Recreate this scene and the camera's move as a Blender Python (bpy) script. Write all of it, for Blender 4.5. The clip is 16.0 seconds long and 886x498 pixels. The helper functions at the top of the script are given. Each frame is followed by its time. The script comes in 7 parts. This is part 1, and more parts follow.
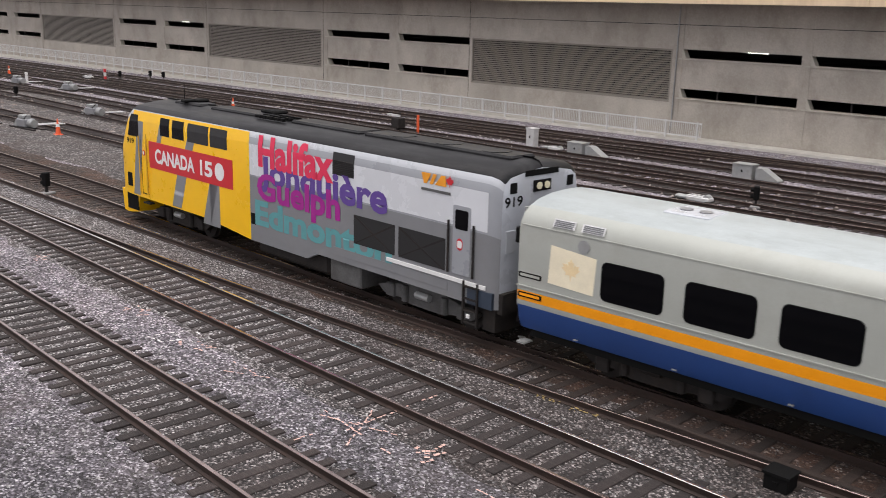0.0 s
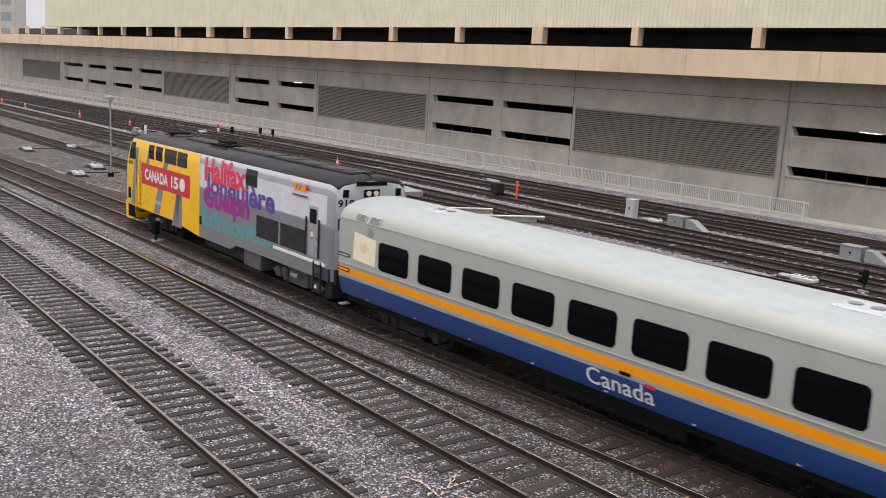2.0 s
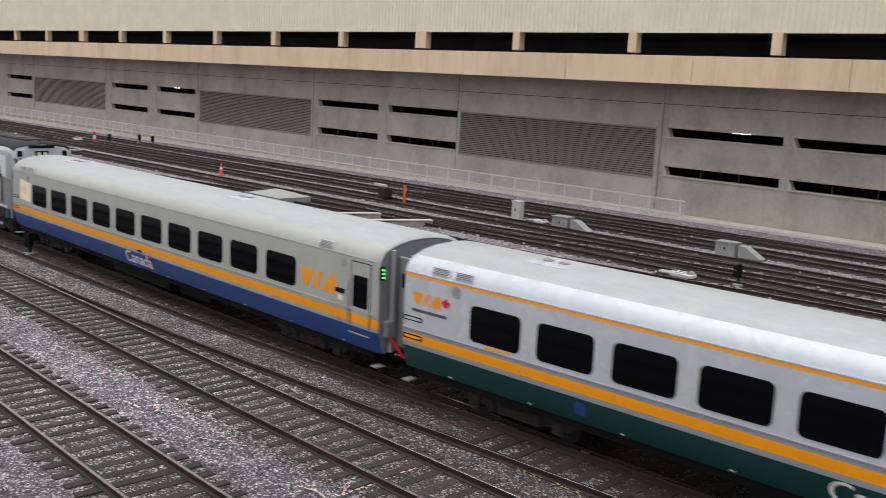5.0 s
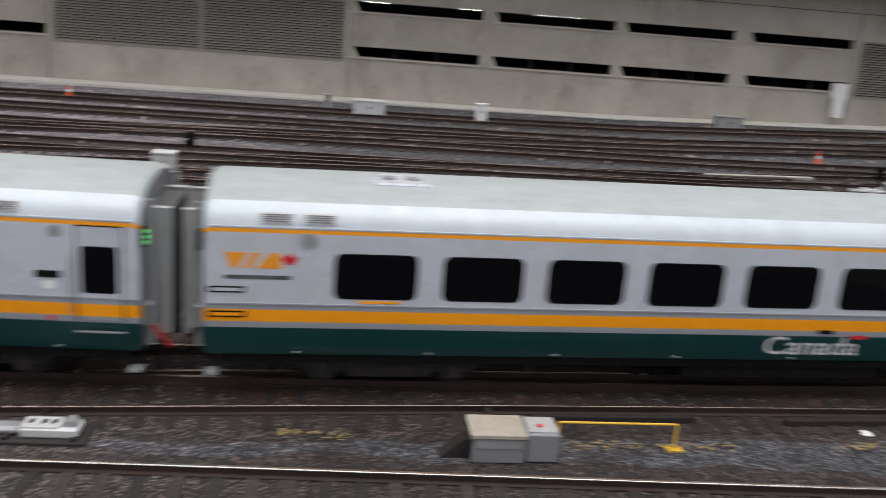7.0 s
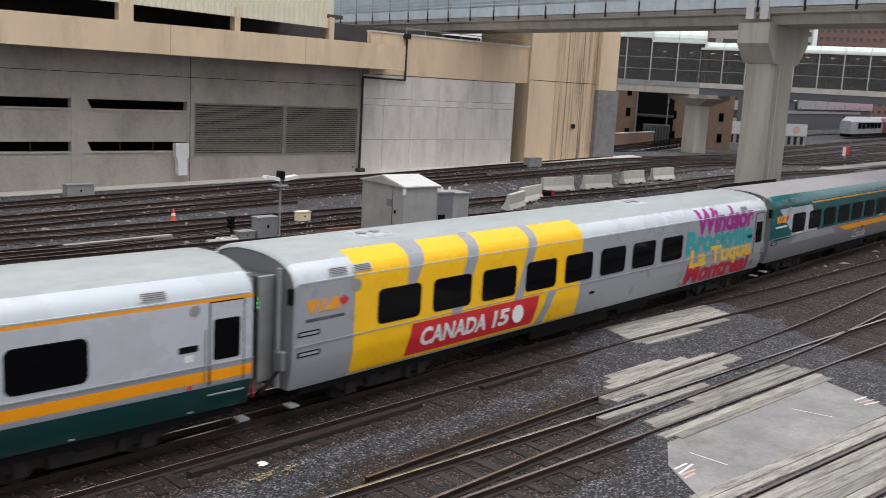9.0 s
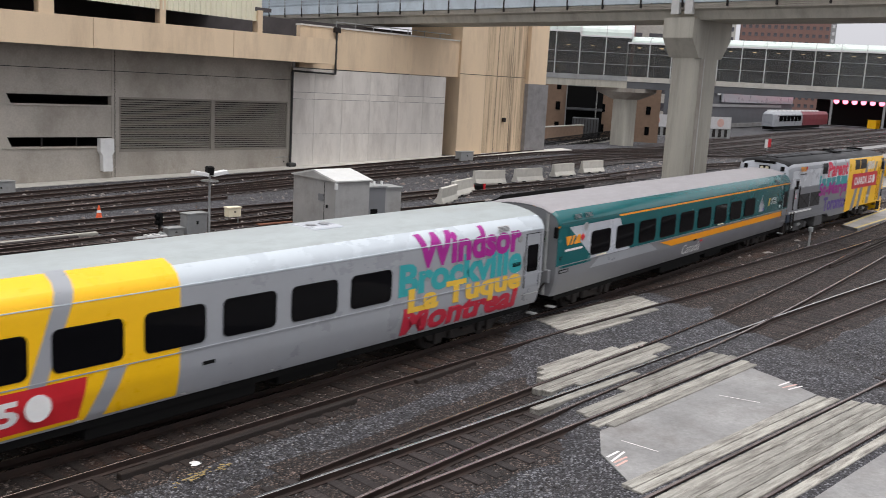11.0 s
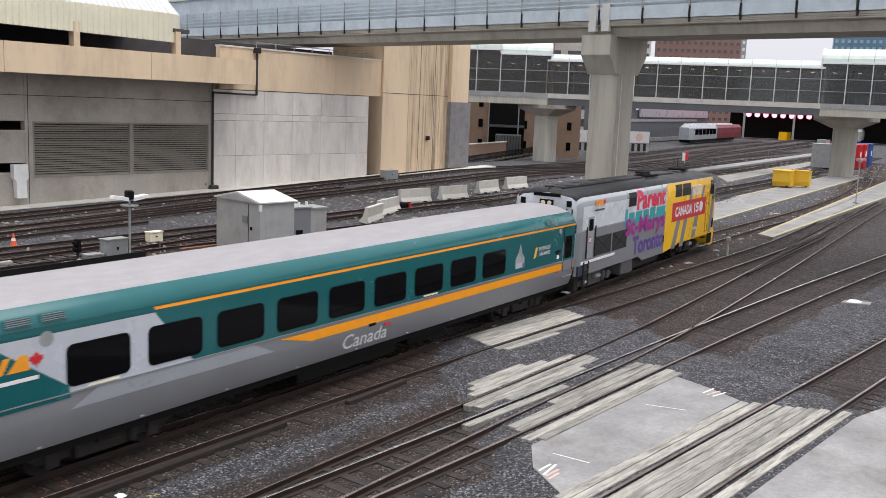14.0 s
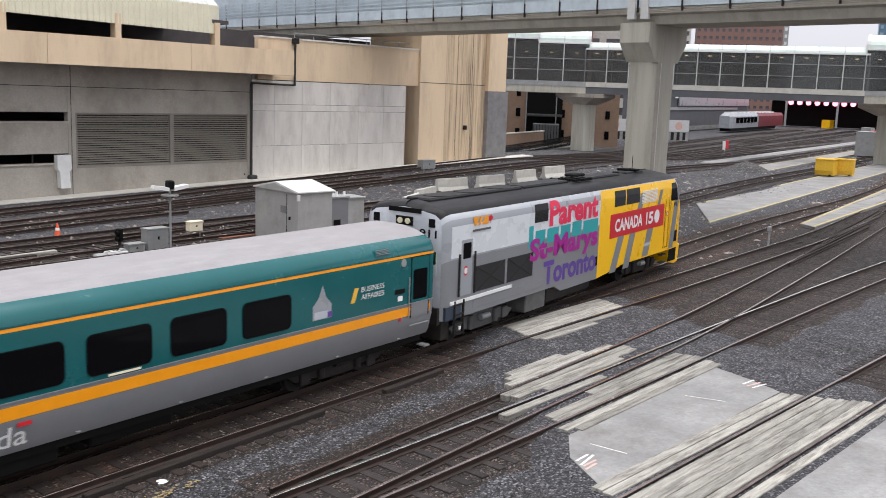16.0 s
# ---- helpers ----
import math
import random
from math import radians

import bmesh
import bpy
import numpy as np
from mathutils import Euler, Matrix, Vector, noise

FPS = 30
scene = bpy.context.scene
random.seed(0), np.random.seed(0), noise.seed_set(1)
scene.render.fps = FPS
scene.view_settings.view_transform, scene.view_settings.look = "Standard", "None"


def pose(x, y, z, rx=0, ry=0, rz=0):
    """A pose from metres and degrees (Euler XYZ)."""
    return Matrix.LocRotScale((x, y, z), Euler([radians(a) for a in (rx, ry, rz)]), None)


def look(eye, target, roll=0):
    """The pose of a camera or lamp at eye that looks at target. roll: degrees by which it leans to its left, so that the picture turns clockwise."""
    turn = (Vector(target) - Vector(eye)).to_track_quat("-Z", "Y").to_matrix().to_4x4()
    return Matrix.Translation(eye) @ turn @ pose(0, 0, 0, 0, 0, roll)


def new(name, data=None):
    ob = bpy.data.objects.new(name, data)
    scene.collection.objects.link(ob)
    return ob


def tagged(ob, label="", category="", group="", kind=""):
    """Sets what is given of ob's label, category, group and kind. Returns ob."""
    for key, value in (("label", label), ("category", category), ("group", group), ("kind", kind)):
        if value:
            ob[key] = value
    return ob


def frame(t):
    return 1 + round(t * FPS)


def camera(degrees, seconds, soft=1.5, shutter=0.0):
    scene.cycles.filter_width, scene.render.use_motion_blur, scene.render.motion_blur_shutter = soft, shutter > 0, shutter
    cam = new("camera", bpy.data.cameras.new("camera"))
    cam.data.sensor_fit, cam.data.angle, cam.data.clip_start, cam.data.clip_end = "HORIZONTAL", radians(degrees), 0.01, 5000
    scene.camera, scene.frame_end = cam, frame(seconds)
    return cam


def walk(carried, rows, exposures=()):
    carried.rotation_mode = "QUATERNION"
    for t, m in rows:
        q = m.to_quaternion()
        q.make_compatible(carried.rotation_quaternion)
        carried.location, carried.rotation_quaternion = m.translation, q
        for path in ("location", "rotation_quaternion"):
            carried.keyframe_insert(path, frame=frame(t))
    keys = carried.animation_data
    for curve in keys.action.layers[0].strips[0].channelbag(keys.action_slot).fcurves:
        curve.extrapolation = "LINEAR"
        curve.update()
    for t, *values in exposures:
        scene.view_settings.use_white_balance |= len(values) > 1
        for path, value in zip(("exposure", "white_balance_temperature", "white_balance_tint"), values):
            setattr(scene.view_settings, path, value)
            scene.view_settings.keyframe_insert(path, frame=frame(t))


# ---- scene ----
cam = camera(50.01, 16.0, soft=0.62, shutter=0.35)

EYE = 7.77
CAM_ROWS = [
    (0.0, 76.016, -1.306, 53.231), (0.5, 77.097, -1.949, 55.51), (1.0, 78.04, -2.37, 57.527), (1.5, 78.904, -2.7, 59.359),
    (2.0, 79.668, -3.095, 59.424), (2.5, 80.296, -3.556, 58.781), (3.0, 80.282, -3.841, 58.576),
    (5.5, 79.255, -1.713, 47.481), (6.0, 75.173, -2.547, 36.762), (6.5, 73.014, -3.092, 21.465), (7.0, 73.516, -4.304, 3.244),
    (7.5, 75.526, -3.972, -12.622), (8.0, 77.738, -3.517, -24.998), (8.5, 79.365, -3.291, -31.692),
    (11.0, 79.728, -3.094, -38.937), (11.5, 79.944, -3.047, -41.216), (12.0, 80.142, -2.951, -42.696), (12.5, 80.527, -2.759, -43.382),
    (13.0, 80.851, -2.552, -43.656), (13.5, 81.083, -2.384, -43.556), (14.0, 81.048, -2.283, -43.538), (14.5, 80.933, -2.038, -43.675),
    (15.0, 80.867, -1.941, -43.363), (15.5, 80.653, -1.935, -42.643), (16.0, 80.341, -1.976, -41.317)]
walk(cam, [(t, pose(0, 0, EYE, a, b, c)) for t, a, b, c in CAM_ROWS],
     [(0.0, 0.47, 6600, 13), (3.5, 0.47, 6550, 12), (6.0, 0.2, 6450, 11), (8.0, 0.27, 6400, 10), (11.0, 0.35, 6450, 11), (12.2, 0.52, 6350, 11), (16.0, 0.62, 6350, 11)])

# ---------- light: a bright overcast day ----------
world = bpy.data.worlds.new("overcast_sky")
scene.world = world
world.use_nodes = True
wn = world.node_tree
sky = wn.nodes.new("ShaderNodeTexSky")
sky.sky_type = "NISHITA"
sky.sun_disc = False
sky.sun_elevation, sky.sun_rotation = radians(75), radians(153)
sky.air_density, sky.dust_density, sky.ozone_density = 1.0, 8.0, 1.0
grey = wn.nodes.new("ShaderNodeHueSaturation")
grey.inputs["Saturation"].default_value = 0.15
wn.links.new(sky.outputs["Color"], grey.inputs["Color"])
cloud = wn.nodes.new("ShaderNodeMix")
cloud.data_type = "RGBA"
cloud.inputs[0].default_value = 0.6
cloud.inputs[7].default_value = (8.9, 8.9, 9.4, 1)
wn.links.new(grey.outputs["Color"], cloud.inputs[6])
wn.links.new(cloud.outputs[2], wn.nodes["Background"].inputs["Color"])
wn.nodes["Background"].inputs["Strength"].default_value = 0.095
sun = new("sun", bpy.data.lights.new("sun", "SUN"))
sun.data.energy, sun.data.angle, sun.data.color = 1.5, radians(60), (1.0, 0.98, 0.95)
sun.matrix_world = look((0, 0, 100), (4, 10, 0))


# ---------- materials ----------
def ramp(nt, fac, stops):
    r = nt.nodes.new("ShaderNodeValToRGB")
    e = r.color_ramp.elements
    while len(e) < len(stops):
        e.new(0.5)
    for el, (pos, col) in zip(e, stops):
        el.position, el.color = pos, (*col, 1)
    nt.links.new(fac, r.inputs["Fac"])
    return r.outputs["Color"]


def mixed(nt, a, b, fac, mode="MIX"):
    m = nt.nodes.new("ShaderNodeMix")
    m.data_type, m.blend_type = "RGBA", mode
    for sock, v in ((m.inputs[0], fac), (m.inputs[6], a), (m.inputs[7], b)):
        if hasattr(v, "links"):
            nt.links.new(v, sock)
        elif isinstance(v, tuple):
            sock.default_value = (*v, 1)
        else:
            sock.default_value = v
    return m.outputs[2]


def noise_tex(nt, scale, detail=4, rough=0.6, stretch=None, own=False):
    co = nt.nodes.new("ShaderNodeTexCoord")
    out = co.outputs["Object"]
    if own:
        # a grain of its own for every piece that shares a mesh
        oi = nt.nodes.new("ShaderNodeObjectInfo")
        far = nt.nodes.new("ShaderNodeVectorMath")
        far.operation = "MULTIPLY_ADD"
        far.inputs[1].default_value = (61.0, 37.0, 23.0)
        nt.links.new(oi.outputs["Random"], far.inputs[0])
        nt.links.new(out, far.inputs[2])
        out = far.outputs[0]
    if stretch:
        mp = nt.nodes.new("ShaderNodeMapping")
        mp.inputs["Scale"].default_value = stretch
        nt.links.new(out, mp.inputs["Vector"])
        out = mp.outputs["Vector"]
    n = nt.nodes.new("ShaderNodeTexNoise")
    n.inputs["Scale"].default_value, n.inputs["Detail"].default_value, n.inputs["Roughness"].default_value = scale, detail, rough
    nt.links.new(out, n.inputs["Vector"])
    return n.outputs["Fac"]


def mat(name, base, rough=0.6, metal=0.0, vary=0.25, scale=3.0, fine=40.0, bump=0.0, dirt=None, dirt_amt=0.5, stretch=None, rnd=0.0, spec=0.5):
    """Painted, cast or worn surface: base colour with broad and fine variation, optional dirt."""
    m = bpy.data.materials.new(name)
    m.use_nodes = True
    nt = m.node_tree
    b = nt.nodes["Principled BSDF"]
    lo = tuple(c * (1 - vary) for c in base)
    hi = tuple(min(1, c * (1 + vary)) for c in base)
    broad = noise_tex(nt, scale, 5, 0.65, stretch, rnd > 0)
    col = ramp(nt, broad, [(0.3, lo), (0.7, hi)])
    small = noise_tex(nt, fine, 3, 0.7)
    col = mixed(nt, col, ramp(nt, small, [(0.3, (0.8,) * 3), (0.7, (1.15,) * 3)]), min(1.0, vary * 2.5), "MULTIPLY")
    if dirt:
        d = noise_tex(nt, scale * 0.45 + 0.35, 8, 0.75, stretch, rnd > 0)
        f = ramp(nt, d, [(0.48, (0,) * 3), (0.68, (dirt_amt,) * 3)])
        col = mixed(nt, col, dirt, f)
    if rnd:
        oi = nt.nodes.new("ShaderNodeObjectInfo")
        col = mixed(nt, col, ramp(nt, oi.outputs["Random"], [(0, (1 - rnd,) * 3), (1, (1 + rnd,) * 3)]), 1.0, "MULTIPLY")
    nt.links.new(col, b.inputs["Base Color"])
    rr = ramp(nt, broad, [(0.2, (max(0.02, rough - 0.1),) * 3), (0.8, (min(1, rough + 0.12),) * 3)])
    nt.links.new(rr, b.inputs["Roughness"])
    b.inputs["Metallic"].default_value = metal
    b.inputs["Specular IOR Level"].default_value = spec
    if bump:
        bp = nt.nodes.new("ShaderNodeBump")
        bp.inputs["Strength"].default_value, bp.inputs["Distance"].default_value = bump, 0.02
        nt.links.new(small, bp.inputs["Height"])
        nt.links.new(bp.outputs["Normal"], b.inputs["Normal"])
    return m


def gravel(name, stops, cell=17.0, tint=(0.1, 0.09, 0.085), stain=(0.12, 0.075, 0.05), stain_amt=0.5, dark_end=None):
    """Crushed stone: single stones as cells with their own grey, shade painted into the gaps between them, rust and oil
    stains on a larger scale.
    """
    m = bpy.data.materials.new(name)
    m.use_nodes = True
    nt = m.node_tree
    b = nt.nodes["Principled BSDF"]
    co = nt.nodes.new("ShaderNodeTexCoord")
    v = nt.nodes.new("ShaderNodeTexVoronoi")
    v.inputs["Scale"].default_value = cell
    nt.links.new(co.outputs["Object"], v.inputs["Vector"])
    sep = nt.nodes.new("ShaderNodeSeparateColor")
    nt.links.new(v.outputs["Color"], sep.inputs["Color"])
    col = ramp(nt, sep.outputs[0], stops)
    # Gap shade between the stones, multiplied into the colour at cell borders.
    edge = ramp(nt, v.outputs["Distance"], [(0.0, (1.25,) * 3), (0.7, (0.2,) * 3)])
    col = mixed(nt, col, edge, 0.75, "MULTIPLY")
    big = noise_tex(nt, 0.35, 7, 0.7)
    col = mixed(nt, col, stain, ramp(nt, big, [(0.45, (0,) * 3), (0.72, (stain_amt,) * 3)]))
    if dark_end:
        sx = nt.nodes.new("ShaderNodeSeparateXYZ")
        nt.links.new(co.outputs["Object"], sx.inputs[0])
        wob = nt.nodes.new("ShaderNodeMath")
        wob.operation = "MULTIPLY_ADD"
        wob.inputs[1].default_value, wob.inputs[2].default_value = 26.0, -13.0
        nt.links.new(noise_tex(nt, 0.12, 4, 0.6), wob.inputs[0])
        add = nt.nodes.new("ShaderNodeMath")
        nt.links.new(sx.outputs[0], add.inputs[0])
        nt.links.new(wob.outputs[0], add.inputs[1])
        mr = nt.nodes.new("ShaderNodeMapRange")
        mr.inputs["From Min"].default_value, mr.inputs["From Max"].default_value = -24.0, -4.0
        nt.links.new(add.outputs[0], mr.inputs["Value"])
        col = mixed(nt, col, mixed(nt, col, dark_end, 1.0, "MULTIPLY"), mr.outputs[0])
    mid = noise_tex(nt, 1.7, 5, 0.7)
    col = mixed(nt, col, ramp(nt, mid, [(0.3, (0.55,) * 3), (0.7, (1.32,) * 3)]), 1.0, "MULTIPLY")
    nt.links.new(col, b.inputs["Base Color"])
    b.inputs["Roughness"].default_value = 0.85
    bp = nt.nodes.new("ShaderNodeBump")
    bp.invert = True
    bp.inputs["Strength"].default_value, bp.inputs["Distance"].default_value = 0.9, 0.04
    nt.links.new(v.outputs["Distance"], bp.inputs["Height"])
    nt.links.new(bp.outputs["Normal"], b.inputs["Normal"])
    return m


def glow(name, col, power):
    m = bpy.data.materials.new(name)
    m.use_nodes = True
    b = m.node_tree.nodes["Principled BSDF"]
    b.inputs["Base Color"].default_value = (*col, 1)
    b.inputs["Emission Color"].default_value = (*col, 1)
    b.inputs["Emission Strength"].default_value = power
    return m


def glass_dark(name, base=(0.004, 0.004, 0.005), rough=0.06):
    m = bpy.data.materials.new(name)
    m.use_nodes = True
    b = m.node_tree.nodes["Principled BSDF"]
    b.inputs["Base Color"].default_value = (*base, 1)
    b.inputs["Roughness"].default_value = rough
    b.inputs["Specular IOR Level"].default_value = 0.07
    return m


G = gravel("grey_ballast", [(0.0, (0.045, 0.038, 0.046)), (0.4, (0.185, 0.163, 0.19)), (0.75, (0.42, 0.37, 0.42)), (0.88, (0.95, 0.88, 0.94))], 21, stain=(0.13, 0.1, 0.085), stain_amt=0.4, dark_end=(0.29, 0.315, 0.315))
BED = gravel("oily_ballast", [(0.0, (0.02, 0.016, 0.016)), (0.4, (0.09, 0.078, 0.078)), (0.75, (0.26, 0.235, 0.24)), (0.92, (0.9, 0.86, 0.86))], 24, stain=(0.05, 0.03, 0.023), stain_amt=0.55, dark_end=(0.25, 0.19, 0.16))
# Rust-brown stone, darkened further to paint in the train's shadow.
MAINBED = gravel("rusty_train_shaded_ballast", [(0.0, (0.007, 0.004, 0.003)), (0.5, (0.036, 0.0195, 0.0125)), (0.85, (0.08, 0.05, 0.037)), (0.97, (0.3, 0.25, 0.22))], 17, stain=(0.085, 0.033, 0.015), stain_amt=0.7)
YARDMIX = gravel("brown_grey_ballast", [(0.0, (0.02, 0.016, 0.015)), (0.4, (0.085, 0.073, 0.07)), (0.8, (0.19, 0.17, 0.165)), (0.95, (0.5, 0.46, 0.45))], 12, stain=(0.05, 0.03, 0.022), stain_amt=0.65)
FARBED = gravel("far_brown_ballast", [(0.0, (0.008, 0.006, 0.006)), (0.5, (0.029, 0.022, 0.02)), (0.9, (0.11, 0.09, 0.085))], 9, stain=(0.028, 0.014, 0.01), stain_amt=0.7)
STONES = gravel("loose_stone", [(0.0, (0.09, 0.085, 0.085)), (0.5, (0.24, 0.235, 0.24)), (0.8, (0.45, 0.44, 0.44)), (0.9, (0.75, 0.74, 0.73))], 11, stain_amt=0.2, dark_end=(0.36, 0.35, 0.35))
WOOD_DARK = mat("creosoted_timber", (0.026, 0.019, 0.018), 0.85, vary=0.5, scale=5, fine=60, bump=0.5, dirt=(0.075, 0.062, 0.057), stretch=(1, 6, 6), rnd=0.4)
WOOD_GREY = mat("weathered_plank", (0.33, 0.315, 0.28), 0.85, vary=0.35, scale=2.0, fine=50, bump=0.5, dirt=(0.07, 0.055, 0.047), dirt_amt=0.9, stretch=(0.5, 5, 5), rnd=0.25)
# Rust-brown timber, its colour also lowered for the shade below the train.
WOOD_BROWN = mat("rusty_shade_dark_timber", (0.022, 0.014, 0.011), 0.85, vary=0.5, scale=3, fine=60, bump=0.5, dirt=(0.055, 0.036, 0.027), stretch=(1, 6, 6), rnd=0.4)
RUST = mat("rusty_rail_side", (0.027, 0.014, 0.01), 0.7, vary=0.45, scale=2, fine=50, bump=0.2)
RAILTOP = mat("dull_rail_head", (0.34, 0.27, 0.25), 0.22, 0.9, vary=0.3, scale=1.2)
SHINY = mat("polished_rail_head", (0.72, 0.7, 0.68), 0.22, 1.0, vary=0.1, scale=1)
CONC = mat("stained_concrete_wall", (0.43, 0.395, 0.345), 0.88, vary=0.2, scale=0.3, fine=9, bump=0.12, dirt=(0.24, 0.205, 0.17), dirt_amt=0.6, stretch=(0.7, 0.7, 0.5))
CONC_PIER = mat("pale_concrete_pier", (0.48, 0.46, 0.395), 0.85, vary=0.12, scale=0.6, fine=16, bump=0.12, dirt=(0.27, 0.24, 0.2), dirt_amt=0.6, stretch=(1.5, 1.5, 0.15))
BEIGE = mat("beige_precast", (0.8, 0.62, 0.425), 0.8, vary=0.07, scale=0.5, fine=12, dirt=(0.46, 0.33, 0.22), dirt_amt=0.5, stretch=(0.6, 0.6, 0.12))
TAN = mat("rust_streaked_tan_concrete", (0.68, 0.52, 0.35), 0.85, vary=0.14, scale=0.9, fine=12, dirt=(0.11, 0.07, 0.045), dirt_amt=1.0, stretch=(3.2, 3.2, 0.09))
GREYBRICK = mat("grey_block_facing", (0.23, 0.22, 0.22), 0.85, vary=0.2, scale=1.5, fine=9)
SIDING = mat("cream_metal_siding", (0.84, 0.79, 0.61), 0.5, vary=0.07, scale=0.4, fine=8)
WHITEWALL = mat("pale_panel_wall", (0.73, 0.69, 0.64), 0.8, vary=0.09, scale=0.8, fine=15, dirt=(0.4, 0.36, 0.32), dirt_amt=0.45, stretch=(1, 1, 0.3), rnd=0.05)
LOUVRE = mat("brown_grey_louvre", (0.26, 0.235, 0.205), 0.7, vary=0.15, scale=0.8)
# Concrete darkened in its colour for the shade inside decks and recesses.
DARKIN = mat("shade_dark_interior", (0.085, 0.075, 0.075), 0.9, vary=0.3, scale=0.4)
# Rubber black, also the painted shade below coach floors and behind slats.
BLACK = mat("black_rubber_and_shade", (0.006, 0.006, 0.006), 0.75, vary=0.2, spec=0.12)
IRON = mat("sooty_iron", (0.024, 0.021, 0.02), 0.75, 0.1, vary=0.4, scale=4, dirt=(0.055, 0.04, 0.03), spec=0.3)
SHEDG = mat("dark_sheet_cladding", (0.1, 0.105, 0.115), 0.6, vary=0.15, scale=0.3, dirt=(0.07, 0.06, 0.055))
# Bright silver for panels; on the locomotive's roof edge it paints the highlight.
SILVERW = mat("silver_and_highlight_paint", (0.46, 0.48, 0.51), 0.28, vary=0.04, scale=0.8)
BOGIEG = mat("grimy_grey_running_gear", (0.1, 0.1, 0.1), 0.65, 0.1, vary=0.3, scale=3, dirt=(0.04, 0.034, 0.03))
PIPE = mat("dark_pipe", (0.03, 0.03, 0.03), 0.6, vary=0.2)
GALV = mat("galvanised_grey", (0.36, 0.37, 0.37), 0.5, 0.35, vary=0.12, scale=2, dirt=(0.25, 0.23, 0.2))
CABINET = mat("weathered_grey_cabinet", (0.41, 0.405, 0.395), 0.6, 0.1, vary=0.1, scale=1.2, dirt=(0.24, 0.22, 0.2))
ALU = mat("dull_white_aluminium", (0.6, 0.6, 0.6), 0.5, 0.2, vary=0.12, scale=3)
WHITE = mat("white_paint", (0.78, 0.78, 0.77), 0.5, vary=0.06, scale=3)
YELLOW = mat("yellow_paint", (0.97, 0.54, 0.006), 0.3, vary=0.05, scale=0.8)
RED = mat("red_paint", (0.6, 0.02, 0.03), 0.35, vary=0.06)
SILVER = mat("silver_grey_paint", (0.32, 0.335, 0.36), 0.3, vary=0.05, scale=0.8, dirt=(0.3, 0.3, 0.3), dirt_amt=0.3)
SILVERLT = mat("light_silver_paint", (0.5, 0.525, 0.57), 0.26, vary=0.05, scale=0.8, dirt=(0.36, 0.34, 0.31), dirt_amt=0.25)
PALEP = mat("near_white_silver_paint", (0.66, 0.68, 0.71), 0.28, vary=0.04, scale=0.8)
FADEDLEAF = mat("faded_leaf_print", (0.86, 0.68, 0.4), 0.5, vary=0.1, scale=2)
GREYP = mat("mid_grey_paint", (0.215, 0.22, 0.232), 0.36, vary=0.06, scale=0.8, dirt=(0.2, 0.19, 0.18), dirt_amt=0.3)
OLDGREY = mat("aged_green_grey_paint", (0.395, 0.41, 0.375), 0.4, vary=0.06, scale=0.7, dirt=(0.3, 0.29, 0.25), dirt_amt=0.4)
GREENP = mat("dark_green_paint", (0.003, 0.045, 0.044), 0.34, vary=0.12, scale=0.8)
TEALP = mat("teal_green_paint", (0.007, 0.105, 0.112), 0.22, vary=0.08, scale=0.8)
BLUEP = mat("navy_blue_paint", (0.018, 0.06, 0.22), 0.36, vary=0.1, scale=0.8)
ORANGEP = mat("orange_stripe_paint", (0.97, 0.35, 0.004), 0.36, vary=0.05)
ROOFW = mat("pale_grey_roof", (0.37, 0.405, 0.405), 0.42, vary=0.1, scale=1.6, dirt=(0.27, 0.285, 0.275), dirt_amt=0.45, stretch=(0.9, 2.2, 1))
# Sky highlight on the coach roof shoulder, painted in as pale blue.
ROOFEDGE = mat("sky_highlight_roof_edge", (0.55, 0.6, 0.64), 0.28, vary=0.05, scale=0.8)
ROOFD = mat("dusty_grey_roof", (0.3, 0.285, 0.295), 0.55, vary=0.15, scale=1.6, dirt=(0.28, 0.26, 0.26), dirt_amt=0.5, stretch=(0.8, 2.4, 1))
ROOFK = mat("sooty_black_roof", (0.01, 0.0098, 0.011), 0.45, vary=0.4, scale=1.0, dirt=(0.045, 0.045, 0.047), dirt_amt=0.55, stretch=(0.4, 1.5, 1), spec=0.22)
DKPANEL = mat("dark_grille", (0.02, 0.02, 0.021), 0.55, 0.2, vary=0.2)
TGLASS = glass_dark("tinted_train_glass")
MAGENTA = mat("magenta_vinyl", (0.36, 0.012, 0.25), 0.4, vary=0.05)
PINKRED = mat("pink_red_vinyl", (0.75, 0.03, 0.09), 0.4, vary=0.05)
PURPLE = mat("purple_vinyl", (0.11, 0.055, 0.28), 0.4, vary=0.05)
TEALV = mat("teal_vinyl", (0.03, 0.34, 0.36), 0.4, vary=0.05)
TEALD = mat("faded_teal_vinyl", (0.1, 0.32, 0.34), 0.4, vary=0.08)
GOLDV = mat("gold_vinyl", (0.78, 0.48, 0.05), 0.4, vary=0.05)
REDV = mat("red_vinyl", (0.55, 0.02, 0.05), 0.4, vary=0.05)
CREAMV = mat("cream_window_film", (0.88, 0.8, 0.6), 0.5, vary=0.08, scale=2)
CONE = mat("orange_cone_plastic", (0.8, 0.11, 0.03), 0.5, vary=0.08)
YPIPE = mat("yellow_post_paint", (0.7, 0.42, 0.03), 0.5, vary=0.15, scale=6)
SLAB = mat("worn_concrete_slab", (0.255, 0.25, 0.245), 0.65, vary=0.3, scale=0.45, fine=10, bump=0.15, dirt=(0.15, 0.135, 0.125), dirt_amt=0.7)
ROADY = mat("faded_yellow_line", (0.5, 0.4, 0.16), 0.8, vary=0.25, scale=2)
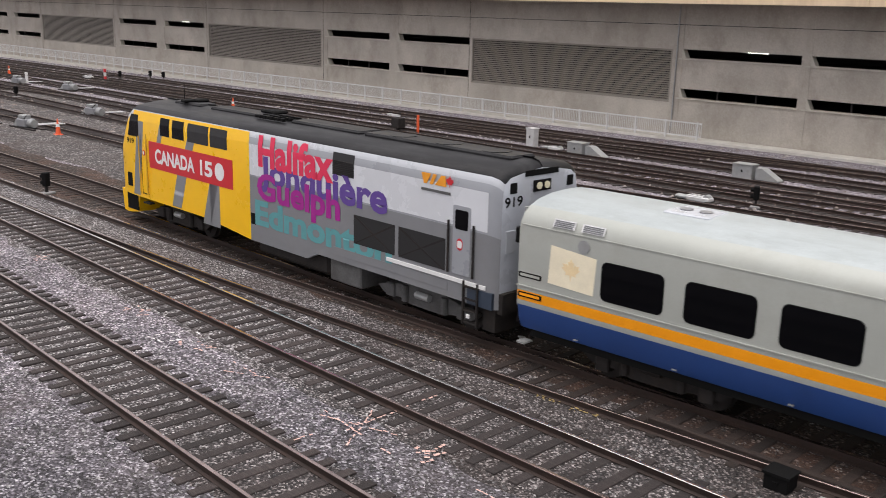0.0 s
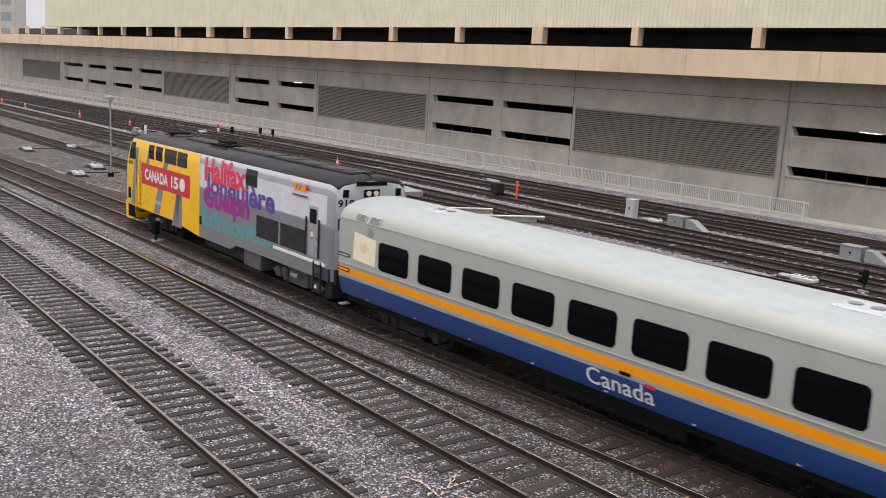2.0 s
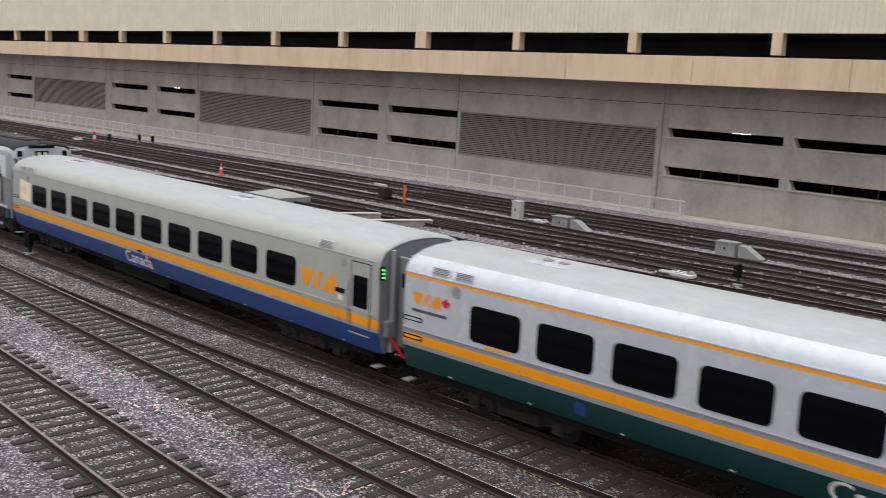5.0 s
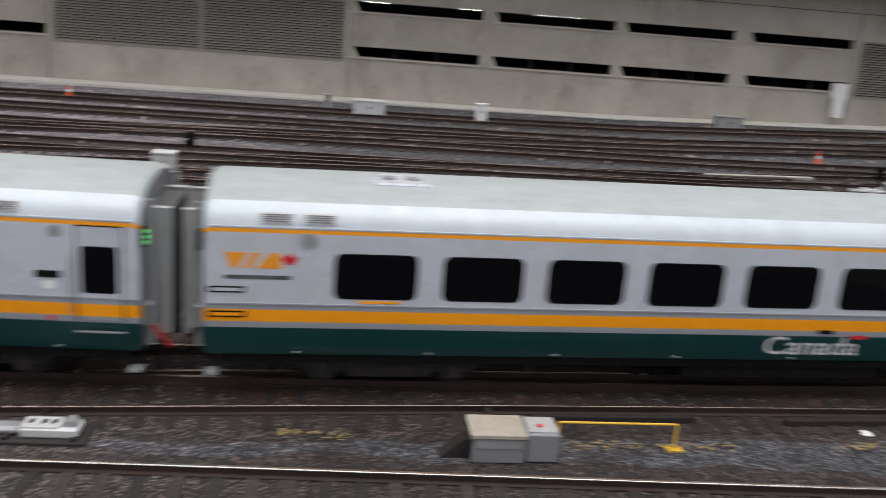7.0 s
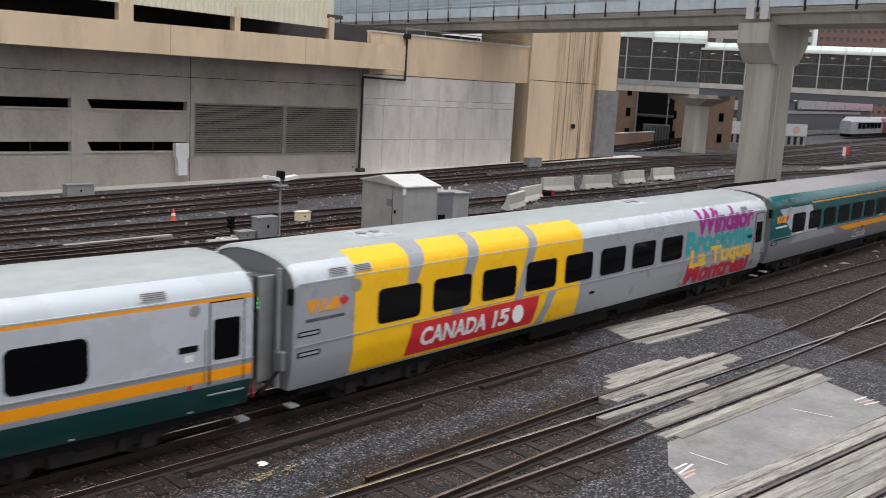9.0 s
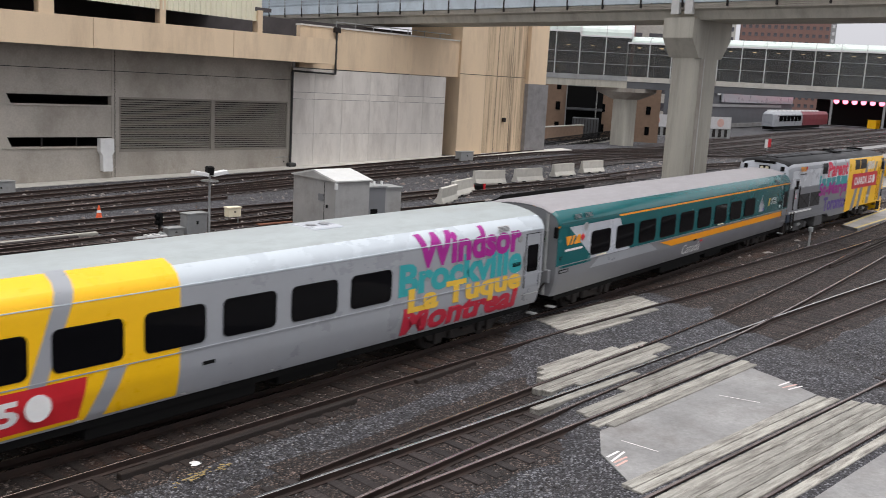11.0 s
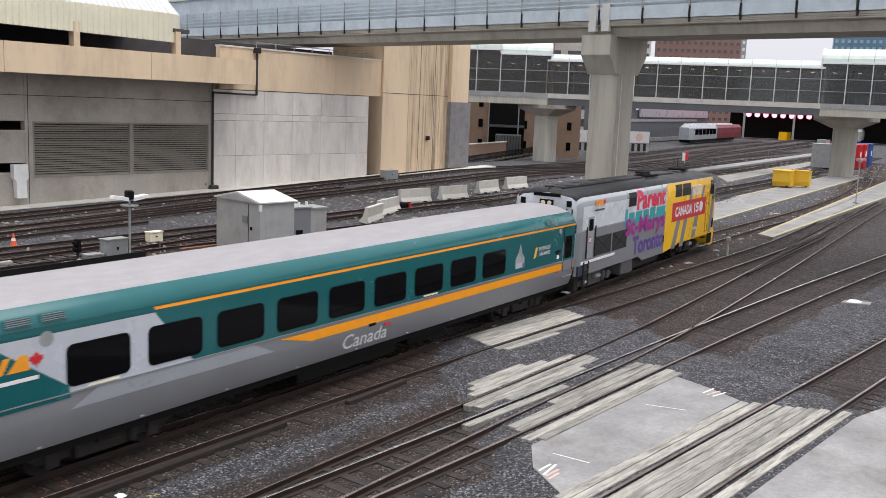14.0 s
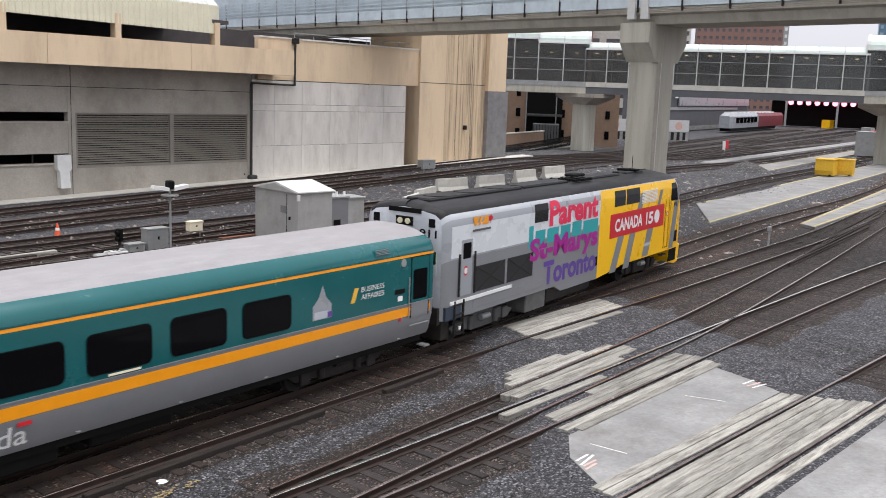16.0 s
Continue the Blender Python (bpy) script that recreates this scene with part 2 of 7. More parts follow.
DUSTY = mat("dull_yellow_dust", (0.3, 0.22, 0.09), 0.9, vary=0.3, scale=4)
SPRAYW = mat("white_spray_marking", (0.75, 0.72, 0.71), 0.85, vary=0.2, scale=6)
SPRAYP = mat("pink_spray_marking", (0.62, 0.4, 0.35), 0.85, vary=0.25, scale=6)
BRICK = mat("brown_brick", (0.27, 0.18, 0.125), 0.85, vary=0.15, scale=1.5, fine=20)
WALKGLASS = glass_dark("dusty_walkway_glass", (0.27, 0.275, 0.27), 0.05)
wg = WALKGLASS.node_tree.nodes["Principled BSDF"]
wg.inputs["Transmission Weight"].default_value, wg.inputs["IOR"].default_value, wg.inputs["Specular IOR Level"].default_value = 0.8, 1.2, 0.5
LIDP = mat("rust_stained_pale_lid", (0.38, 0.34, 0.28), 0.7, vary=0.2, scale=3, fine=25, dirt=(0.3, 0.17, 0.09), dirt_amt=0.6)
RUSTPL = mat("flaking_rust_plate", (0.2, 0.08, 0.045), 0.85, vary=0.35, scale=3, fine=30)
SCRAP = mat("pale_and_rusty_scraps", (0.3, 0.27, 0.25), 0.85, vary=0.6, scale=0.9, fine=8, dirt=(0.11, 0.05, 0.03), dirt_amt=0.95)
LOCOLAMP = mat("pale_lamp_glass", (0.75, 0.7, 0.5), 0.2, vary=0.05)
FROST = mat("pale_green_glass_roof", (0.6, 0.68, 0.63), 0.3, vary=0.08, scale=0.6)
NAVYG = mat("blue_grey_paint", (0.035, 0.05, 0.075), 0.4, vary=0.1)
WHITEROOF = mat("pale_sheet_roof", (0.6, 0.6, 0.58), 0.5, vary=0.08)
SLABLT = mat("pale_cast_concrete", (0.55, 0.53, 0.48), 0.85, vary=0.12, scale=1.5, dirt=(0.38, 0.35, 0.3), dirt_amt=0.5)
BLUEC = mat("blue_container_paint", (0.03, 0.1, 0.34), 0.5, vary=0.1)
BRICKRED = mat("red_brick_far", (0.25, 0.145, 0.12), 0.85, vary=0.12, scale=0.4, fine=6)
TOWERBLUE = mat("blue_curtain_wall", (0.1, 0.19, 0.27), 0.3, vary=0.12, scale=0.2)
TOWERGLASS = mat("pale_tower_glass", (0.3, 0.4, 0.46), 0.2, vary=0.2, scale=0.15)
TOWNWIN = mat("far_window_glass", (0.09, 0.085, 0.095), 0.25, vary=0.3, scale=0.2)
DKRED = mat("dark_red_railcar_paint", (0.16, 0.02, 0.03), 0.45, vary=0.15, scale=0.5)
LOGOO = mat("orange_emblem_paint", (0.85, 0.33, 0.02), 0.4, vary=0.04)
FENCEG = mat("pale_galvanised_railing", (0.62, 0.62, 0.61), 0.5, 0.0, vary=0.1, scale=2)
BRIDGESIDE = mat("pale_blue_grey_metal", (0.55, 0.63, 0.68), 0.45, 0.1, vary=0.1, scale=0.8, dirt=(0.32, 0.36, 0.38))
TUBE = glow("fluorescent_tube", (1.0, 0.97, 0.9), 6)
GREENL = glow("green_lamp", (0.15, 1.0, 0.2), 0.9)
WARML = glow("warm_lamp", (1.0, 0.72, 0.4), 5)
PINKL = glow("pink_lamp", (1.0, 0.22, 0.32), 2.2)
REDL = glow("red_lamp", (1.0, 0.18, 0.05), 5)


# ---------- mesh helpers ----------
def mesh_from(bm, name, mats, smooth=False):
    me = bpy.data.meshes.new(name)
    bm.normal_update()
    bm.to_mesh(me)
    bm.free()
    for m in (mats if isinstance(mats, (list, tuple)) else [mats]):
        me.materials.append(m)
    if smooth:
        me.shade_smooth()
    return me


def part(name, bm, material, parent=None, label="", smooth=False):
    ob = new(name, mesh_from(bm, name, material, smooth))
    if parent:
        ob.parent = parent
    if label:
        tagged(ob, label)
    return ob


def thing(name, label, category, group="", m=None, kind=""):
    e = new(name)
    e.empty_display_size = 0.1
    if m is not None:
        e.matrix_basis = m
    return tagged(e, label, category, group, kind)


def box(bm, x0, x1, y0, y1, z0, z1, mi=0, bevel=0.0):
    vs = [bm.verts.new(p) for p in ((x0, y0, z0), (x1, y0, z0), (x1, y1, z0), (x0, y1, z0), (x0, y0, z1), (x1, y0, z1), (x1, y1, z1), (x0, y1, z1))]
    fs = [bm.faces.new([vs[i] for i in q]) for q in ((3, 2, 1, 0), (4, 5, 6, 7), (0, 1, 5, 4), (1, 2, 6, 5), (2, 3, 7, 6), (3, 0, 4, 7))]
    for f in fs:
        f.material_index = mi
    if bevel:
        bmesh.ops.bevel(bm, geom=list({e for f in fs for e in f.edges}), offset=bevel, segments=1, affect="EDGES")
    return bm


def boxed(*a, **k):
    return box(bmesh.new(), *a, **k)


def cyl(bm, p0, p1, r0, r1=None, n=12, caps=True, mi=0):
    p0, p1 = Vector(p0), Vector(p1)
    r1 = r0 if r1 is None else r1
    q = (p1 - p0).to_track_quat("Z", "Y")
    rings = []
    for p, r in ((p0, r0), (p1, r1)):
        rings.append([bm.verts.new(p + q @ Vector((r * math.cos(2 * math.pi * i / n), r * math.sin(2 * math.pi * i / n), 0))) for i in range(n)])
    for i in range(n):
        bm.faces.new((rings[0][i], rings[0][(i + 1) % n], rings[1][(i + 1) % n], rings[1][i])).material_index = mi
    if caps:
        bm.faces.new(rings[0][::-1]).material_index = mi
        bm.faces.new(rings[1]).material_index = mi
    return bm


def loft(bm, rings, closed=True, caps=True, band=None):
    """Skin over rings of equal length; band(i) gives the material of the strip from point i to i+1."""
    vr = [[bm.verts.new(p) for p in r] for r in rings]
    n = len(vr[0])
    for a, b in zip(vr, vr[1:]):
        for i in range(n if closed else n - 1):
            f = bm.faces.new((a[i], a[(i + 1) % n], b[(i + 1) % n], b[i]))
            f.material_index = band(i) if band else 0
    if caps:
        bm.faces.new(vr[0][::-1])
        bm.faces.new(vr[-1])
    return bm


def prism(bm, pts, y0, y1, mi=0):
    """A polygon in x and z, given thickness along y."""
    a = [bm.verts.new((x, y0, z)) for x, z in pts]
    b = [bm.verts.new((x, y1, z)) for x, z in pts]
    n = len(pts)
    fs = [bm.faces.new(a), bm.faces.new(b[::-1])] + [bm.faces.new((a[(i + 1) % n], a[i], b[i], b[(i + 1) % n])) for i in range(n)]
    for f in fs:
        f.material_index = mi
    return bm


def rounded(x0, x1, z0, z1, r, n=4):
    out = []
    for cx, cz, a0 in ((x1 - r, z0 + r, -90), (x1 - r, z1 - r, 0), (x0 + r, z1 - r, 90), (x0 + r, z0 + r, 180)):
        for i in range(n + 1):
            a = radians(a0 + 90 * i / n)
            out.append((cx + r * math.cos(a), cz + r * math.sin(a)))
    return out


def lettering(name, body, x0, x1, z0, y, material, parent, height=None, bold=0.0, shear=0.0, label="", yf=None):
    """Words in the built-in font on a side that faces -y, from x0 to x1, with their foot at z0."""
    cu = bpy.data.curves.new(name, "FONT")
    cu.body, cu.size, cu.offset, cu.shear, cu.resolution_u = body, 1.0, bold, shear, 3
    tmp = bpy.data.objects.new(name, cu)
    me = bpy.data.meshes.new_from_object(tmp)
    bpy.data.objects.remove(tmp)
    bpy.data.curves.remove(cu)
    co = np.array([v.co[:] for v in me.vertices])
    lo, hi = co.min(0), co.max(0)
    if yf is not None:
        bm = bmesh.new()
        bm.from_mesh(me)
        for i in range(1, 16):
            bmesh.ops.bisect_plane(bm, geom=bm.verts[:] + bm.edges[:] + bm.faces[:], plane_co=(0, lo[1] + (hi[1] - lo[1]) * i / 16, 0), plane_no=(0, 1, 0))
        bm.to_mesh(me)
        bm.free()
        co = np.array([v.co[:] for v in me.vertices])
    sx = (x1 - x0) / (hi[0] - lo[0])
    sz = sx if height is None else height / (hi[1] - lo[1])
    for v, c in zip(me.vertices, co):
        z = z0 + (c[1] - lo[1]) * sz
        v.co = (x0 + (c[0] - lo[0]) * sx, y if yf is None else y - yf(z), z)
    me.materials.clear()
    me.materials.append(material)
    ob = new(name, me)
    ob.parent = parent
    if label:
        tagged(ob, label)
    return ob


# ---------- plan: the yard's lines ----------
WALL_TURN = math.atan(0.145)
TILT = radians(0.3)
B = Matrix.Translation((0, 58, 0)) @ Matrix.Rotation(WALL_TURN, 4, "Z") @ Matrix.Rotation(TILT, 4, "Y")


def wall_pq(x, y):
    dx, dy = x, y - 58
    return dx * math.cos(WALL_TURN) + dy * math.sin(WALL_TURN), -(-dx * math.sin(WALL_TURN) + dy * math.cos(WALL_TURN))


def rise(x, y):
    """The yard climbs a little towards the right-hand end of the wall."""
    p, q = wall_pq(x, y)
    f = min(1, max(0, 1 - q / 34))
    fade = min(1, max(0, (105 - p) / 40))
    return min(1.4, max(0, p - 8) * 0.021) * f * f * (3 - 2 * f) * fade


MAIN = (-0.0376044, 0.0130585, 0.65809, 3.65973, 18.0137)


def main_y(x):
    xc = min(64, max(-50, x))
    a = xc / 20
    y = (((MAIN[0] * a + MAIN[1]) * a + MAIN[2]) * a + MAIN[3]) * a + MAIN[4]
    d = (((4 * MAIN[0] * a + 3 * MAIN[1]) * a + 2 * MAIN[2]) * a + MAIN[3]) / 20
    e = min(46, max(0, x - 64))
    return y + d * (x - xc) + 0.0023 * e * e + max(0, x - 110) * 0.21


MAIN_PTS = [(x, main_y(x)) for x in range(-250, 252, 2)]
arc = [0.0]
for q0, q1 in zip(MAIN_PTS, MAIN_PTS[1:]):
    arc.append(arc[-1] + math.dist(q0, q1))
ARC0 = arc[125]
arc = [a - ARC0 for a in arc]


def on_main(s):
    return float(np.interp(s, arc, [p[0] for p in MAIN_PTS])), float(np.interp(s, arc, [p[1] for p in MAIN_PTS]))


# ---------- ground ----------
def ground_sheet():
    xs = [-2500, -800, -400, -250] + list(range(-220, 260, 6)) + [300, 450, 900, 2500]
    ys = [-2500, -600, -150, -60, -30, -10] + list(range(-4, 100, 4)) + [120, 160, 240, 400, 900, 2500]
    vs = [(x, y, rise(x, y) - 0.2) for y in ys for x in xs]
    n = len(xs)
    fs = [(j * n + i, j * n + i + 1, (j + 1) * n + i + 1, (j + 1) * n + i) for j in range(len(ys) - 1) for i in range(n - 1)]
    me = bpy.data.meshes.new("ground")
    me.from_pydata(vs, [], fs)
    me.materials.append(G)
    tagged(new("ground", me), "grey crushed stone yard with brown stains", "ground", kind="structure")


def far_yard_ground():
    bm = bmesh.new()
    for a, b, c, d in (((46, 40), (200, 84), (262, 142), (70, 74)), ((28, 17.6), (75, 24.4), (112, 41.0), (34, 26.0))):
        bm.faces.new([bm.verts.new((x, y, -0.19)) for x, y in (a, b, c, d)])
    tagged(part("ground_far_yard", bm, FARBED), "dark brown oily ballast between the far tracks", "ground", kind="structure")


def left_yard_ground():
    """Brown-grey stone between the main track and the yard lines, with an uneven edge."""
    rng = random.Random(8)
    rows = []
    for x in range(-180, -14, 3):
        lo = main_y(x) + 2.6 + rng.uniform(-0.5, 0.5)
        rows.append([(x, lo, -0.192), (x, max(lo + 0.5, 33.5 + 0.117 * x + rng.uniform(-0.6, 0.6)), -0.192)])
    rows.append([(-8, main_y(-8) + 5, -0.192), (-8, main_y(-8) + 7, -0.192)])
    bm = loft(bmesh.new(), rows, False, False)
    for f in bm.faces:
        f.normal_update()
        if f.normal.z < 0:
            f.normal_flip()
    tagged(part("ground_left_yard", bm, YARDMIX), "brown-grey stained ballast beside the main track", "ground", kind="structure")


def smooth_line(pts, step=1.0):
    """Points at even steps of x along a soft curve through the given ones."""
    px, py = np.array([p[0] for p in pts]), np.array([p[1] for p in pts])
    x = np.arange(px[0], px[-1] + step / 2, step)
    y = np.interp(x, px, py)
    k = np.hanning(19)
    k /= k.sum()
    pad = 9
    ext = np.concatenate([y[0] + (y[1] - y[0]) * np.arange(-pad, 0), y, y[-1] + (y[-1] - y[-2]) * np.arange(1, pad + 1)])
    return list(zip(x.tolist(), np.convolve(ext, k, "valid").tolist()))


RAIL_PROFILE = [(-0.07, -0.17), (0.07, -0.17), (0.07, -0.155), (0.012, -0.13), (0.012, -0.045), (0.037, -0.035), (0.037, -0.004), (0.03, 0.0),
                (-0.03, 0.0), (-0.037, -0.004), (-0.037, -0.035), (-0.012, -0.045), (-0.012, -0.13), (-0.07, -0.155)]


def normals(line):
    out = []
    for i in range(len(line)):
        a, b = line[max(0, i - 1)], line[min(len(line) - 1, i + 1)]
        d = math.dist(a, b)
        out.append(((b[0] - a[0]) / d, (b[1] - a[1]) / d))
    return out


def add_rail(parent, line, off, top, name="rail"):
    ns = normals(line)
    rings = []
    for (x, y), (dx, dy) in zip(line, ns):
        z = rise(x, y)
        rings.append([(x - dy * (off + u), y + dx * (off + u), z + w) for u, w in RAIL_PROFILE])
    bm = loft(bmesh.new(), rings, True, True, lambda i: 1 if i in (6, 7, 8) else 0)
    return part(name, bm, [RUST, top], parent)


SLEEPER = {}


def sleeper_mesh(length, wood):
    if (length, wood.name) not in SLEEPER:
        me = mesh_from(boxed(-0.11, 0.11, -length / 2, length / 2, -0.32, -0.158, bevel=0.012), "sleeper", wood)
        SLEEPER[length, wood.name] = me
    return SLEEPER[length, wood.name]


def add_sleepers(parent, line, near=(0, 0), skip=None, length=2.6, shift=None, step=0.56, seed=1, wood=None, buried=1e9):
    wood = wood or WOOD_DARK
    rng = random.Random(seed)
    xs = [p[0] for p in line]
    ys = [p[1] for p in line]
    rest_v, rest_f = [], []
    x, made = xs[0] + 0.3, 0
    slope = lambda q: (np.interp(q + 1, xs, ys) - np.interp(q - 1, xs, ys)) / 2
    while x < xs[-1]:
        y = float(np.interp(x, xs, ys))
        a = math.atan(float(slope(x)))
        if not (skip and skip(x, y)):
            ln, sh = (length, 0.0) if shift is None else shift(x)
            rot = a + rng.uniform(-0.025, 0.025)
            px, py = x - math.sin(a) * sh, y + math.cos(a) * sh
            z = rise(px, py) + rng.uniform(-0.012, 0.006) - (0.014 if x > buried else 0)
            if near[0] <= x <= near[1] and made < 300:
                ob = new("sleeper", sleeper_mesh(ln, wood))
                ob.parent = parent
                ob.matrix_basis = Matrix.Translation((px, py, z)) @ Matrix.Rotation(rot, 4, "Z")
                made += 1
            else:
                c, s = math.cos(rot), math.sin(rot)
                k = len(rest_v)
                for zz in (-0.3, -0.158):
                    for u, w in ((-0.11, -ln / 2), (0.11, -ln / 2), (0.11, ln / 2), (-0.11, ln / 2)):
                        rest_v.append((px + c * u - s * w, py + s * u + c * w, z + zz))
                rest_f += [(k + 4, k + 5, k + 6, k + 7), (k, k + 1, k + 5, k + 4), (k + 1, k + 2, k + 6, k + 5), (k + 2, k + 3, k + 7, k + 6), (k + 3, k, k + 4, k + 7)]
        x += step * math.cos(a) + rng.uniform(-0.03, 0.03)
    if rest_v:
        me = bpy.data.meshes.new("timber_far")
        me.from_pydata(rest_v, [], rest_f)
        me.materials.append(wood)
        ob = new("timber_far", me)
        ob.parent = parent
        tagged(ob, kind="stuff")


def add_bed(parent, line, width=3.3, m=None, z=-0.185):
    ns = normals(line)
    rng = random.Random(int(line[0][1] * 10))
    rings = []
    for (x, y), (dx, dy) in zip(line, ns):
        zz = rise(x, y)
        w = width / 2 + rng.uniform(-0.25, 0.25)
        rings.append([(x - dy * o, y + dx * o, zz + h) for o, h in ((-w - 0.3, z - 0.03), (-w * 0.6, z + 0.004), (0, z), (w * 0.6, z + 0.004), (w + 0.3, z - 0.03))])
    bm = loft(bmesh.new(), rings, False, False)
    for f in bm.faces:
        f.normal_update()
        if f.normal.z < 0:
            f.normal_flip()
    part("ballast_bed", bm, m or BED, parent)


def railway(label, pts, near=(0, 0), tops=(None, None), skip=None, shift=None, bed=True, bedm=None, seed=1, width=2.7, step=0.56, group="yard tracks", wood=None, buried=1e9):
    line = smooth_line(pts)
    t = thing("railway_track", label, "railway track", group)
    if bed:
        add_bed(t, line, width, bedm)
    add_rail(t, line, -0.7525, tops[0] or RAILTOP)
    add_rail(t, line, 0.7525, tops[1] or RAILTOP)
    add_sleepers(t, line, near, skip, shift=shift, step=step, seed=seed, wood=wood, buried=buried)
    return line


T3_PTS = [(-75, 4.7), (-60, 6.8), (-45, 8.9), (-32, 10.8), (-26.7, 11.6), (-22, 12.45), (-15, 13.85), (-9.45, 14.85), (-3.2, 16.3), (-0.17, 17.0), (8, 18.5),
          (14.9, 19.85), (22.9, 21.2), (28.2, 22.0), (35.4, 23.2), (40, 24.1), (54, 26.7), (90, 36)]
T2_PTS = [(-150, -6), (-60, 5.4), (-37, 8.4), (-16, 10.8), (-9, 11.8), (3, 13.25), (11, 14.25), (20, 15.5), (26.5, 16.6), (40.4, 18.6), (55, 20.4), (150, 33)]
D2_PTS = [(9.3, 14.35), (16.5, 15.85), (26, 17.6), (33, 19.4), (45, 22.6), (58, 26.2), (90, 35)]
T1_PTS = [(-150, -7.8), (-36, 4.4), (-15, 6.6), (16.4, 10.15), (29, 11.45), (45, 13.1), (150, 24)]


def near_tracks():
    at = lambda pts, x: float(np.interp(x, [p[0] for p in pts], [p[1] for p in pts]))
    railway("rusty plain track on dark timber sleepers in grey stone", T1_PTS, (-55, 45), seed=3, width=2.2, buried=24)
    railway("track with one polished rail and worn timber sleepers", T2_PTS, (-55, 50), (None, SHINY), seed=4, width=3.4, buried=27)
    far_main = [(x, main_y(x)) for x in range(-160, 170, 2)]
    # the wide dark bed carries the train's shadow in its colour
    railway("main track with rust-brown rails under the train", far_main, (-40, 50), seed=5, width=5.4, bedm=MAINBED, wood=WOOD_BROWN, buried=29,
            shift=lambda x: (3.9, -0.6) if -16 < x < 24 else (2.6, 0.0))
    railway("crossover track with rusty rails", T3_PTS, (-60, 50), seed=6, width=3.8, wood=WOOD_BROWN, buried=30,
            skip=lambda x, y: abs(main_y(x) - y) < 2.7 or abs(at(T2_PTS, x) - y) < 2.2 or abs(at(D2_PTS, x) - y) < 1.2 and x > 40)
    railway("diverging track at the turnout with polished rail", D2_PTS, (10, 60), (None, None), seed=7, width=3.6, buried=27,
            skip=lambda x, y: abs(at(T2_PTS, x) - y) < 2.2 or abs(at(T3_PTS, x) - y) < 2.2)


def far_tracks():
    lab = "distant yard track with brown rails and dark sleepers"
    for i, (y0, sl, x0, x1) in enumerate([(30.2, 0.115, -220, 10), (34.6, 0.118, -220, 24), (39.0, 0.12, -220, 40), (43.4, 0.125, -220, 60), (47.8, 0.135, -220, 190), (52.0, 0.14, -220, 190)]):
        railway(lab, [(x0, y0 + sl * x0), (0, y0), (x1, y0 + sl * x1 + (0 if x1 < 100 else 0.0004 * x1 * x1))], bedm=FARBED, seed=20 + i, width=2.3, step=0.6)
    railway(lab, [(-120, -2 + 12), (-80, 15.5), (-40, 21), (0, 25.6), (20, 28.5)], bedm=FARBED, seed=31)
    railway(lab, [(44, 37.1), (66.2, 43.2), (100, 52.2), (139.5, 62.9), (190, 76.5)], bedm=FARBED, seed=32, width=3.2)
    railway(lab, [(50, 49), (85, 57.8), (181, 82), (230, 95)], bedm=FARBED, seed=33, width=3.4)
    railway(lab, [(60, 57.6), (96.5, 68.3), (229, 109), (260, 118.5)], bedm=FARBED, seed=34, width=4)
    railway(lab, [(70, 65), (110, 77), (230, 113.5), (260, 122.5)], bedm=FARBED, seed=35, width=4)
    railway(lab, [(78, 69.5), (120, 84.5), (235, 121), (262, 130)], bedm=FARBED, seed=36, width=4)
    railway(lab, [(84, 72.5), (125, 90.5), (180, 110), (240, 128)], bedm=FARBED, seed=37, width=4)
    railway(lab, [(96, 68.2), (130, 81), (160, 95), (200, 111)], bedm=FARBED, seed=38, width=4)


def crossovers():
    """Rusty connecting tracks between the parallel yard lines, laid on the same ballast."""
    lane = {30: (30.2, 0.115), 34: (34.6, 0.118), 39: (39.0, 0.12), 43: (43.4, 0.125), 47: (47.8, 0.135), 52: (52.0, 0.14)}
    at = lambda k, x: lane[k][0] + lane[k][1] * x
    for i, (k0, x0, k1, x1) in enumerate(((34, -72, 39, -38), (39, -46, 43, -12), (43, -16, 47, 19), (30, -122, 34, -88), (43, -104, 47, -70), (34, -34, 39, 0), (39, 4, 43, 36), (30, -60, 34, -28), (47, 6, 52, 40),
                                          (39, -140, 43, -104), (34, -8, 30, -40), (47, -60, 52, -26))):
        if x0 > x1:
            k0, x0, k1, x1 = k1, x1, k0, x0
        railway("rusty crossover between two yard tracks", [(x0 - 6, at(k0, x0 - 6)), (x0, at(k0, x0)), (x1, at(k1, x1)), (x1 + 6, at(k1, x1 + 6))], bed=False, seed=60 + i, width=2.3, step=0.6, group="yard crossovers", wood=WOOD_BROWN,
                skip=lambda x, y: min(abs(at(k, x) - y) for k in lane) < 1.0)


